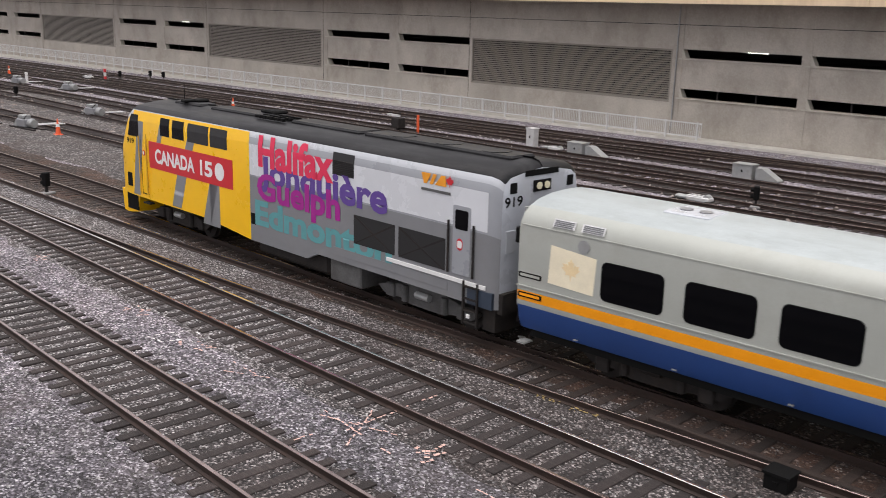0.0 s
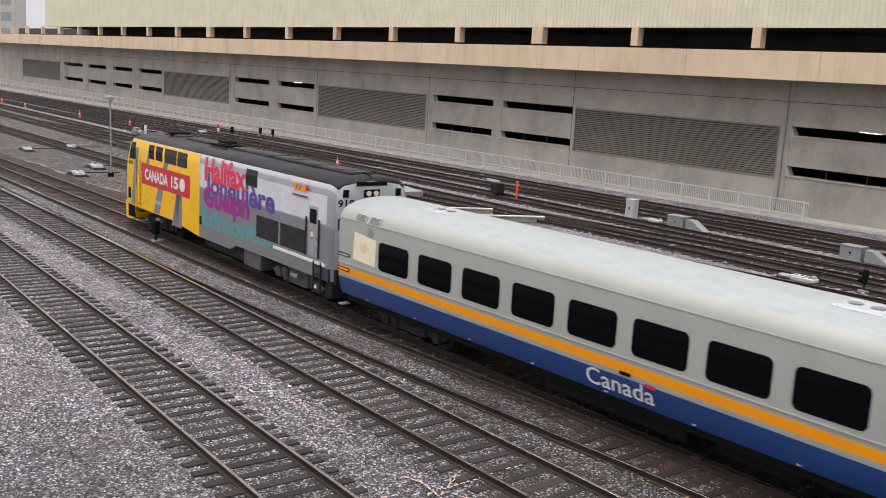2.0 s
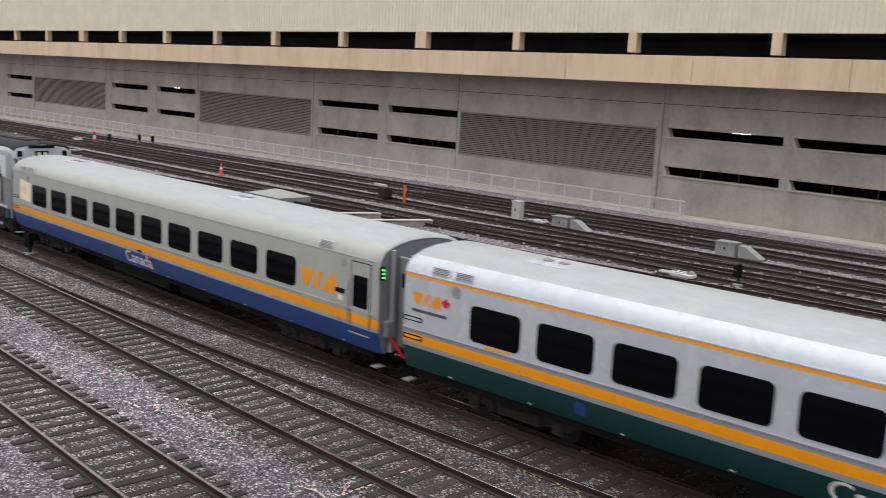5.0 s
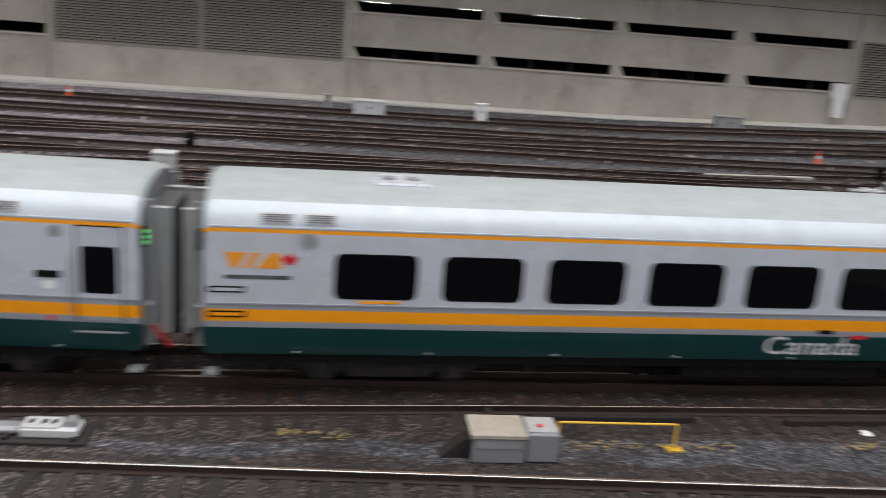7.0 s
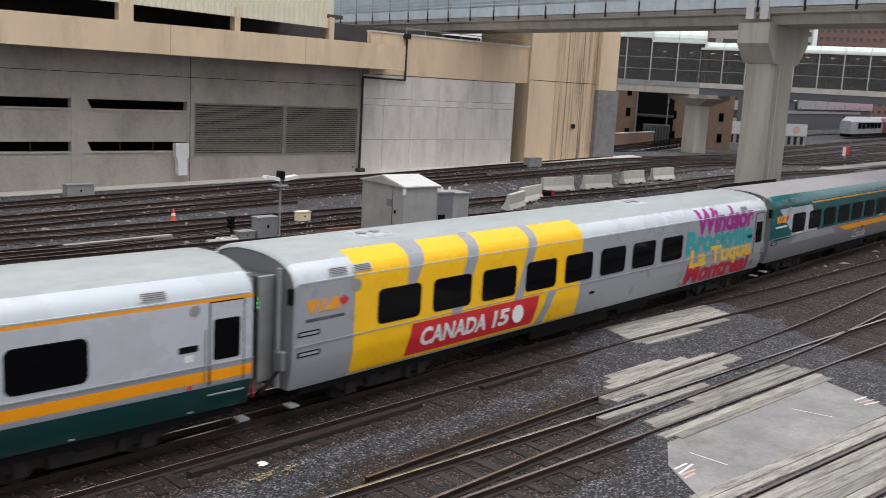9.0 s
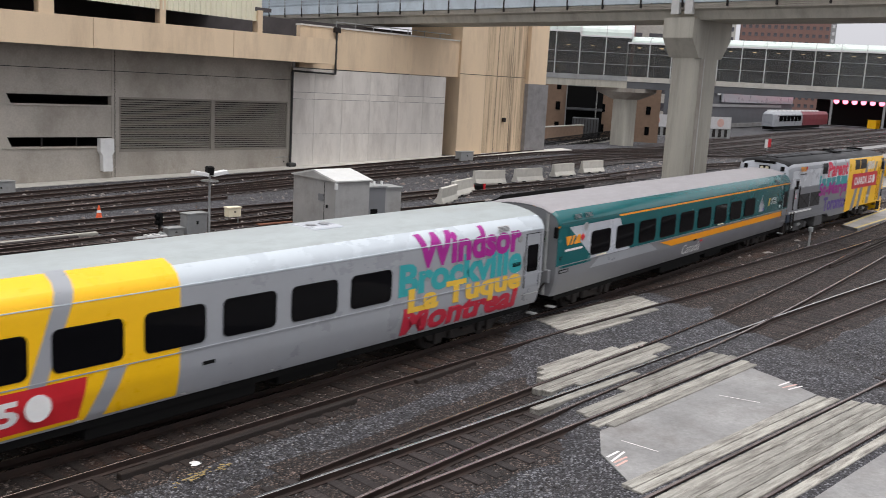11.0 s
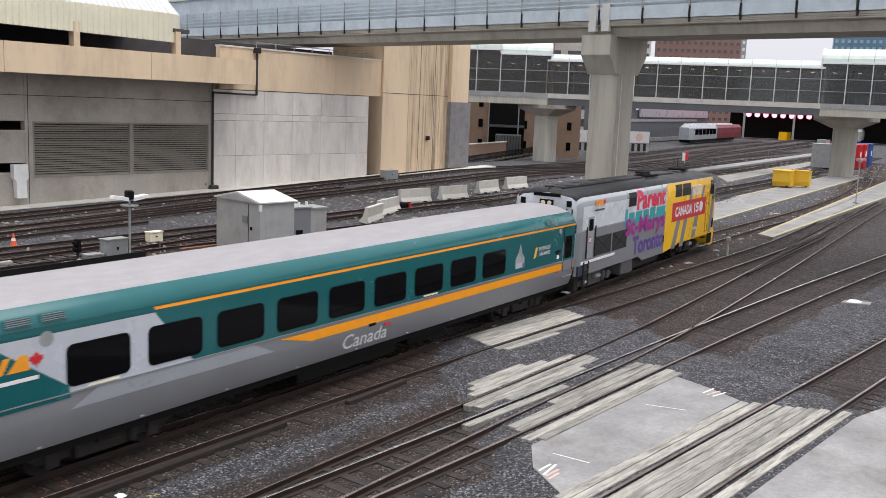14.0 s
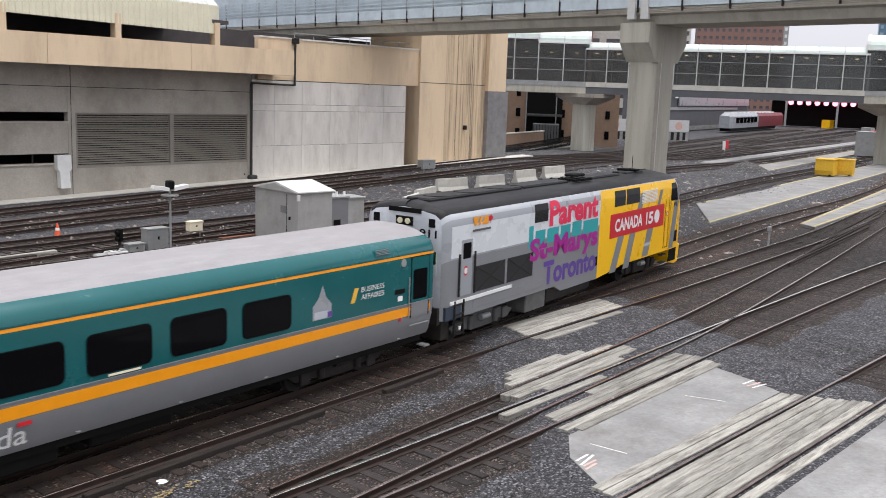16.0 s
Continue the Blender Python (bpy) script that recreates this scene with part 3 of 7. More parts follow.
def yard_debris(n=5400):
    """Small pale and rusty scraps of stone, wood and metal strewn over the yard."""
    rng = np.random.default_rng(11)
    v, f = [], []
    for i in range(n):
        x = float(rng.uniform(-130, 75))
        y = float(rng.uniform(27, 56)) + 0.13 * x
        r = 0.03 + 0.08 * float(rng.random()) ** 5
        if i % 3 == 0:
            x = float(rng.uniform(40, 160))
            y = float(rng.uniform(14, 42)) + 0.27 * x
            r = 0.04 + 0.10 * float(rng.random()) ** 4
        z, a, k = rise(x, y) - 0.2, float(rng.uniform(0, 3.1)), len(v)
        l = r * float(rng.uniform(1, 2.5))
        c, s = math.cos(a), math.sin(a)
        for u, w, h in ((-l, -r, 0), (l, -r, 0), (l, r, 0), (-l, r, 0), (0.1 * l, 0.1 * r, 0.09)):
            v.append((x + c * u - s * w, y + s * u + c * w, z + h + 0.02))
        f += [(k, k + 1, k + 4), (k + 1, k + 2, k + 4), (k + 2, k + 3, k + 4), (k + 3, k, k + 4)]
    me = bpy.data.meshes.new("yard_debris")
    me.from_pydata(v, [], f)
    me.materials.append(SCRAP)
    tagged(new("yard_debris", me), "small pale and rusty scraps between the yard tracks", "debris", kind="stuff")


def gravel_heap(x, y, r, h, seed):
    t = thing("gravel_heap", "low heap of grey gravel on the concrete", "gravel heap", "gravel heaps", Matrix.Translation((x, y, -0.2)))
    bm = bmesh.new()
    rings = []
    for k in range(7):
        q = k / 6
        ring = []
        for i in range(20):
            a = 2 * math.pi * i / 20
            w = r * (1 - q * 0.96) * (1 + 0.18 * noise.noise(Vector((math.cos(a), math.sin(a), seed + q))))
            ring.append((w * math.cos(a), w * 0.8 * math.sin(a), h * (1 - (1 - q) ** 1.4) + 0.06 * noise.noise(Vector((math.cos(a) * 3, math.sin(a) * 3, seed + 4 * q)))))
        rings.append(ring)
    part("gravel", loft(bm, rings), STONES, t, smooth=True)


def loose_stones(n=80000):
    rng = np.random.default_rng(5)
    x = rng.uniform(-34, 34, n)
    y = 4.0 + 0.11 * x + rng.uniform(-1.5, 15, n)
    keep = np.hypot(x, y) < 34
    x, y = x[keep], y[keep]
    r = 0.018 + 0.03 * rng.random(len(x)) ** 2
    base = np.array([(1, 0, 0), (-0.9, 0.15, 0), (0.1, 1, 0), (-0.1, -0.9, 0), (0.05, 0, 0.75), (0, 0, -0.6)])
    tri = [(0, 2, 4), (2, 1, 4), (1, 3, 4), (3, 0, 4)]
    jit = base[None] * r[:, None, None] * rng.uniform(0.7, 1.35, (len(x), 6, 1))
    a = rng.uniform(0, 6.283, len(x))
    c, s = np.cos(a), np.sin(a)
    px = jit[:, :, 0] * c[:, None] - jit[:, :, 1] * s[:, None] + x[:, None]
    py = jit[:, :, 0] * s[:, None] + jit[:, :, 1] * c[:, None] + y[:, None]
    pz = jit[:, :, 2] - 0.195
    v = np.stack([px, py, pz], 2)[:, :5].reshape(-1, 3)
    f = (np.array(tri)[None] + 5 * np.arange(len(x))[:, None, None]).reshape(-1, 3)
    me = bpy.data.meshes.new("loose_ballast")
    me.from_pydata(v.tolist(), [], f.tolist())
    me.materials.append(STONES)
    tagged(new("loose_ballast", me), "loose pale and dark ballast stones", "gravel", kind="stuff")


# ---------- parking garage wall along the yard ----------
SLOTS = [(-191.2, -181, 6), (-178.6, -169.5, 6), (-166.4, -157.8, 6), (-155.2, -146.2, 6), (-122.6, -113.4, 6), (-111.5, -102.9, 6), (-81.1, -72.3, 6), (-71.2, -62.6, 6),
         (-42.9, -34.6, 6), (-34.0, -25.8, 6), (-8.3, -0.7, 6), (0.0, 7.4, 6), (7.9, 14.85, 6), (15.8, 22.5, 6)]
LOUVRES = [(-217.4, -193.4), (-145.4, -124.1), (-102.0, -82.0), (-62.3, -43.65), (-25.4, -8.8), (23.0, 36.7)]
LO, HI = (2.32, 2.92), (4.95, 5.52)
LV = (1.95, 5.5)


def in_b(ob):
    ob.matrix_basis = B
    return ob


def garage():
    w = tagged(in_b(new("wall_north")), "stained grey concrete parking garage wall", "wall", kind="structure")
    cuts = sorted([(a, b, "s") for a, b, _ in SLOTS] + [(a, b, "l") for a, b in LOUVRES])
    bm = bmesh.new()
    x = -240.0
    for a, b, k in cuts:
        box(bm, x, a, 0, 0.5, -1, 9.5)
        if k == "s":
            for z0, z1 in ((-1, LO[0]), (LO[1], HI[0]), (HI[1], 9.5)):
                box(bm, a, b, 0.03, 0.5, z0, z1)
        else:
            for z0, z1 in ((-1, LV[0]), (LV[1], 9.5)):
                box(bm, a, b, 0.02, 0.5, z0, z1)
        x = b
    box(bm, x, 37.0, 0, 0.5, -1, 9.5)
    part("concrete_wall", bm, CONC, w)
    for z in (7.1, 9.2):
        part("groove", boxed(-240, 36.9, -0.012, 0.0, z, z + 0.04), PIPE, w)
    for a, b, _ in SLOTS:
        for z0, z1 in (LO, HI):
            sill = bmesh.new()
            prism(sill, [(a - 0.28, z0 - 0.1), (b + 0.05, z0 - 0.1), (b + 0.05, z0 - 0.02), (a - 0.28, z0 - 0.02)], -0.05, 0.03)
            part("sill", sill, CONC_PIER, w)
            jamb = prism(bmesh.new(), [(a - 0.02, z0), (a + 0.3, z0), (a + 0.02, z1), (a - 0.02, z1)], 0.0, 0.5)
            part("splay", jamb, CONC_PIER, w)
        for q in (0.33, 0.66):
            part("mullion", boxed(a + (b - a) * q - 0.04, a + (b - a) * q + 0.04, 0.2, 0.28, LO[0], LO[1]), IRON, w)
    inside = tagged(in_b(new("garage_interior")), "parking decks behind the slots, in a shade-dark colour", "interior", kind="structure")
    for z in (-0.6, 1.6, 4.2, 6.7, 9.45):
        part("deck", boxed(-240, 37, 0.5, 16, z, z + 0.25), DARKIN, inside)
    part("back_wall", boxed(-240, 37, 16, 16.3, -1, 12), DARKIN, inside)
    slat = mesh_from(prism(bmesh.new(), [(0, 0), (1, 0), (1, 0.035), (0, 0.035)], 0, 0.1), "slat", LOUVRE)
    for v in slat.vertices:
        v.co.z += 0.7 * v.co.y
    slat.update()
    for n, (a, b) in enumerate(LOUVRES):
        lv = tagged(in_b(new("louvre_%d" % (n + 1))), "brown-grey metal ventilation louvre with horizontal slats", "louvre", kind="structure")
        # black sheet that paints the shade between the slats
        part("backing", boxed(a, b, 0.3, 0.34, LV[0], LV[1]), BLACK, lv)
        fr = bmesh.new()
        for c in ((a, a + 0.12, LV[0], LV[1]), (b - 0.12, b, LV[0], LV[1]), (a, b, LV[1] - 0.1, LV[1]), (a, b, LV[0], LV[0] + 0.1)):
            box(fr, c[0], c[1], 0.0, 0.14, c[2], c[3])
        part("frame", fr, LOUVRE, lv)
        part("joint", boxed(a - 0.3, a - 0.26, -0.01, 0.0, -0.4, 8.4), PIPE, w)
        part("joint", boxed(b + 0.26, b + 0.3, -0.01, 0.0, -0.4, 8.4), PIPE, w)
        k = 23
        for i in range(k):
            o = new("slat", slat)
            o.parent = lv
            o.matrix_basis = Matrix.Translation((a + 0.1, 0.06, LV[0] + 0.1 + i * (LV[1] - LV[0] - 0.25) / (k - 1))) @ Matrix.Diagonal((b - a - 0.2, 1, 1, 1))
        if n in (4, 5):
            q = a + (b - a) * (0.52 if n == 5 else 0.5)
            part("mullion", boxed(q - 0.15, q + 0.15, -0.01, 0.2, LV[0], LV[1]), LOUVRE, lv)
    # overhanging deck edge
    o = tagged(in_b(new("overhang")), "stained beige precast parapet overhanging the wall", "parapet", kind="structure")
    for i in range(28):
        a = -240 + i * 10.0
        part("parapet_panel", boxed(a + 0.015, min(39.0, a + 10) - 0.015, -2.5, -2.2, 8.45, 10.25), BEIGE, o)
        if a > 30:
            break
    part("soffit", boxed(-240, 39.0, -2.2, 0.0, 8.5, 8.8), CONC, o)
    part("end_panel", boxed(38.7, 39.0, -2.2, 0.1, 8.45, 10.25), BEIGE, o)
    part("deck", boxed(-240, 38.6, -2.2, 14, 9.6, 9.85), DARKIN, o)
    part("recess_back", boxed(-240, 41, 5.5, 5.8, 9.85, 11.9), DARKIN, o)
    p = -64.9 - 10.1 * 17
    while p < 9:
        big = 0.32 if round((p + 64.9) / 10.1) % 6 else 0.6
        part("post", boxed(p - big, p + big, -2.42, -1.8, 10.4, 11.75), BEIGE, o)
        p += 10.1
    for p, big in ((9.6, 0.2), (17.2, 0.45), (24.7, 0.2), (32.2, 0.2)):
        part("post", boxed(p - big, p + big, -2.42, -1.8, 10.2, 11.75), BEIGE, o)
    sd = in_b(new("siding"))
    tagged(sd, "cream ribbed metal siding above the open deck", "siding", kind="structure")
    bm = bmesh.new()
    pts, x = [], -194.0
    while x < 31.4:
        pts += [(x, -2.35), (x + 0.2, -2.35), (x + 0.26, -2.43), (x + 0.34, -2.43)]
        x += 0.4
    for i in range(17):
        a = radians(90 * i / 16)
        pts.append((31.4 + 2.0 * math.sin(a), -2.35 + 2.2 * (1 - math.cos(a))))
    lo = [bm.verts.new((u, q, 11.68 - max(0, u + 10) * 0.016)) for u, q in pts]
    hi = [bm.verts.new((u, q, 12.9 if u > 8 else 22)) for u, q in pts]
    up = [bm.verts.new((u - 0.8 * (i / len(pts) > 0.96), q + 5, 17.5 if u > 8 else 24)) for i, (u, q) in enumerate(pts)]
    for i in range(len(pts) - 1):
        bm.faces.new((lo[i], lo[i + 1], hi[i + 1], hi[i]))
        bm.faces.new((hi[i], hi[i + 1], up[i + 1], up[i])).material_index = 1
    part("ribbed_sheet", bm, [SIDING, WHITEROOF], sd)
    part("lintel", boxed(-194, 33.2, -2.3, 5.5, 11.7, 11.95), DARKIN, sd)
    # tubes inside
    for p, q in ((-171, 3), (-110, 2), (-105, 3), (-66, 3), (-38.6, 2.2), (-26.2, 2), (-7.0, 2.2), (-1.2, 2.4), (3.5, 2.5), (5.2, 2.5), (9.5, 3)):
        f = tagged(new("ceiling_tube"), "lit fluorescent tube under the parking deck", "ceiling lamp", "garage tubes")
        f.matrix_basis = B @ Matrix.Translation((p, q, 5.42))
        part("tube", boxed(-0.7, 0.7, -0.06, 0.06, 0.0, 0.06), TUBE, f)
        part("housing", boxed(-0.75, 0.75, -0.09, 0.09, 0.062, 1.25), GALV, f)


def white_wall():
    w = tagged(in_b(new("wall_panels")), "pale grey panel wall with dark joints", "wall", kind="structure")
    part("core", boxed(37.0, 54.0, 0.06, 0.6, -1, 8.05), PIPE, w)
    cols = [37.05, 39.2, 42.0, 45.0, 48.2, 51.2, 54.0]
    rows = [0.0, 3.1, 5.75, 6.25, 8.05]
    for a, b in zip(cols, cols[1:]):
        for c, d in zip(rows, rows[1:]):
            part("panel", boxed(a + 0.012, b - 0.012, -0.02, 0.06, c + 0.012, d - 0.012), WHITEWALL, w)
    t = tagged(in_b(new("wall_tower")), "tall beige concrete tower with rust-streaked ribs", "wall", kind="structure")
    part("wall", boxed(55.5, 59.0, -0.3, 6, -1, 24), BEIGE, t)
    part("wall", boxed(59.0, 65.4, 0.1, 6, -1, 24), TAN, t)
    part("wall", boxed(65.4, 68.2, -0.3, 6, 7.9, 24), BEIGE, t)
    part("lower_wall", boxed(65.4, 68.6, -0.35, 6, -1, 7.89), GREYBRICK, t)
    for a, b, y in ((55.5, 59.0, -0.3), (59.0, 65.4, 0.1)):
        for z in (8.4,):
            part("joint", boxed(a, b, y - 0.01, y, z, z + 0.05), PIPE, t)
    for p in (61.1, 63.3):
        part("joint", boxed(p, p + 0.05, 0.09, 0.1, -1, 24), PIPE, t)
    part("wall_lamp", boxed(62.2, 62.5, -0.25, 0.1, 4.2, 4.6, bevel=0.05), IRON, t)
    part("recess", boxed(54.0, 55.5, 2.4, 2.6, -1, 8.2), DARKIN, t)
    part("recess_side", boxed(53.8, 54.0, 0.6, 2.4, -1, 8.2), CONC, t)
    u = tagged(in_b(new("wall_upper")), "beige precast upper storey", "wall", kind="structure")
    part("spandrel", boxed(37.6, 55.5, -0.05, 0.4, 8.1, 11.2), BEIGE, u)
    part("coping", boxed(37.6, 55.5, -0.12, 0.5, 11.2, 11.32), WHITEWALL, u)
    part("set_back", boxed(34, 55.4, 6, 6.4, 8, 11.95), DARKIN, u)
    part("rear_wall", boxed(40, 58, 22, 22.4, 8, 12.2), DARKIN, u)
    for i in range(7):
        part("roof_rail_post", boxed(42 + 2 * i, 42.05 + 2 * i, 1.0, 1.05, 11.2, 11.8), GALV, u)
    part("roof_rail", boxed(42, 55.4, 1.0, 1.05, 11.76, 11.82), GALV, u)
    d = thing("drain_pipe", "black drain pipe with a rain head on the wall", "drain pipe", m=B)
    pm = bmesh.new()
    cyl(pm, (36.95, -0.12, 0.6), (36.95, -0.12, 7.8), 0.09)
    cyl(pm, (36.95, -0.12, 7.8), (41.0, -0.15, 7.75), 0.07)
    cyl(pm, (41.05, -0.2, 7.7), (41.05, -0.2, 11.0), 0.09)
    part("pipe", pm, PIPE, d)
    part("rain_head", boxed(40.8, 41.3, -0.4, -0.06, 10.9, 11.3), IRON, d)
    part("shoe", boxed(36.6, 37.3, -0.5, -0.02, 0.45, 0.95, bevel=0.08), PIPE, d)
    d2 = thing("drain_pipe", "thin grey pipe on the concrete wall", "drain pipe", m=B)
    part("pipe", cyl(bmesh.new(), (-43.3, -0.06, 0.3), (-43.3, -0.06, 8.4), 0.05), GALV, d2)
    h = thing("wall_hood", "white sheet-metal duct hood on the wall", "duct", m=B)
    part("hood", prism(bmesh.new(), [(21.5, 2.85), (22.4, 2.85), (22.45, 2.0), (22.3, 1.8), (22.35, 0.75), (21.7, 0.75), (21.65, 1.8), (21.5, 2.0)], -0.45, -0.01), WHITE, h)
    k = tagged(in_b(new("kerb")), "pale concrete strip along the foot of the wall", "kerb", kind="structure")
    bm = bmesh.new()
    for a in range(-240, 72, 6):
        def base(p):
            return -0.12 + max(0, p - 8) * 0.0265 + min(0, p + 8) * 0.004
        vs = [bm.verts.new(c) for c in ((a, -1.4, base(a) - 0.5), (a + 6, -1.4, base(a + 6) - 0.5), (a + 6, -1.4, base(a + 6)), (a, -1.4, base(a)), (a + 6, 0.0, base(a + 6) + 0.03), (a, 0.0, base(a) + 0.03))]
        bm.faces.new(vs[:4])
        bm.faces.new((vs[3], vs[2], vs[4], vs[5]))
    part("strip", bm, SLABLT, k)


def fence():
    f = thing("metal_fence", "grey galvanised railing along the wall foot", "fence", m=B)
    x0, x1, y, n = -235.0, -40.3, -1.2, 0
    for z in (-0.08, 0.8):
        part("rail", boxed(x0, x1, y - 0.04, y + 0.04, z, z + 0.08), FENCEG, f)
    post = mesh_from(boxed(-0.05, 0.05, -0.05, 0.05, -0.6, 0.92), "post", FENCEG)
    p = x0
    while p <= x1 + 0.01:
        o = new("post", post)
        o.parent = f
        o.matrix_basis = Matrix.Translation((p, y, 0))
        p += 2.4
    bar = mesh_from(boxed(-0.013, 0.013, -0.013, 0.013, -0.05, 0.82), "bar", FENCEG)
    p = x1
    for i in range(290):
        o = new("bar", bar)
        o.parent = f
        o.matrix_basis = Matrix.Translation((p - 0.15 * i, y, 0))
    rest_v, rest_f = [], []
    p = x1 - 0.15 * 290
    while p > x0:
        k = len(rest_v)
        rest_v += [(p - 0.022, y, -0.05), (p + 0.022, y, -0.05), (p + 0.022, y, 0.82), (p - 0.022, y, 0.82)]
        rest_f.append((k, k + 1, k + 2, k + 3))
        p -= 0.15
    me = bpy.data.meshes.new("railing_far")
    me.from_pydata(rest_v, [], rest_f)
    me.materials.append(FENCEG)
    o = new("railing_far", me)
    o.parent = f
    tagged(o, kind="stuff")


# ---------- bridges ----------
def footbridge():
    b = tagged(new("footbridge"), "concrete footbridge with pale blue-grey metal sides", "bridge", kind="structure")
    y0, y1 = -30.0, 108.0
    x0, x1 = 48.4, 53.2
    girder = loft(bmesh.new(), [[(x0 + 0.5, y, 12.0), (x1 - 0.5, y, 12.0), (x1 - 0.25, y, 12.5), (x1, y, 12.6), (x1, y, 12.95), (x0, y, 12.95), (x0, y, 12.6), (x0 + 0.25, y, 12.5)] for y in (y0, y1)])
    part("girder", girder, CONC_PIER, b)
    for z in (12.62, 12.72, 12.82):
        part("ledge", boxed(x0 - 0.05, x0 + 0.02, y0, y1, z, z + 0.05), CONC, b)
    for y in (36.6, 37.6):
        part("joint_post", boxed(x0 - 0.16, x0 + 0.1, y - 0.28, y + 0.28, 12.3, 13.9), WHITEROOF, b)
    for x, s in ((x0 - 0.1, 1), (x1 + 0.1, -1)):
        y = y0
        while y < y1 - 2:
            part("side_panel", boxed(min(x, x + 0.06 * s), max(x, x + 0.06 * s), y + 0.03, y + 3.1, 12.98, 13.75), BRIDGESIDE, b)
            part("bracket", boxed(x - 0.06, x + 0.06, y - 0.12, y - 0.03, 12.7, 13.6), IRON, b)
            part("stanchion", boxed(x - 0.03, x + 0.03, y - 0.05, y + 0.03, 13.6, 15.2), GALV, b)
            y += 3.2
        for z in (13.9, 14.2, 14.5, 14.8, 15.1):
            part("bar", boxed(x - 0.025, x + 0.025, y0, y1, z, z + 0.08), BRIDGESIDE, b)
        part("glazing", boxed(x + 0.3 * s - 0.01, x + 0.3 * s + 0.01, y0, y1, 13.8, 16.5), BRIDGESIDE, b)
    part("roof", boxed(x0, x1, y0, y1, 16.5, 16.7), FROST, b)
    p = tagged(new("bridge_pillar"), "tall pale concrete bridge pillar with angled faces", "pillar", kind="structure")
    cx, cy = 50.3, 37.3
    hexa = lambda w, d, z: [(cx - w, cy - d * 0.72, z), (cx - w * 0.72, cy - d, z), (cx + w * 0.72, cy - d, z), (cx + w, cy - d * 0.72, z), (cx + w, cy + d * 0.72, z), (cx + w * 0.72, cy + d, z), (cx - w * 0.72, cy + d, z), (cx - w, cy + d * 0.72, z)]
    part("shaft", loft(bmesh.new(), [hexa(1.1, 1.1, z) for z in (-0.5, 9.8)]), CONC_PIER, p)
    part("groove", boxed(cx - 0.9, cx - 0.55, cy - 1.115, cy - 1.09, -0.3, 9.7), CONC, p)
    part("seam", boxed(cx - 0.55, cx - 0.5, cy - 1.13, cy - 1.09, -0.3, 9.7), WHITEROOF, p)
    cap = loft(bmesh.new(), [[(cx - w, cy - 1.12, z), (cx + w, cy - 1.12, z), (cx + w, cy + 1.12, z), (cx - w, cy + 1.12, z)] for w, z in ((1.15, 9.75), (1.95, 10.9), (1.95, 12.1))])
    part("capital", cap, CONC_PIER, p)


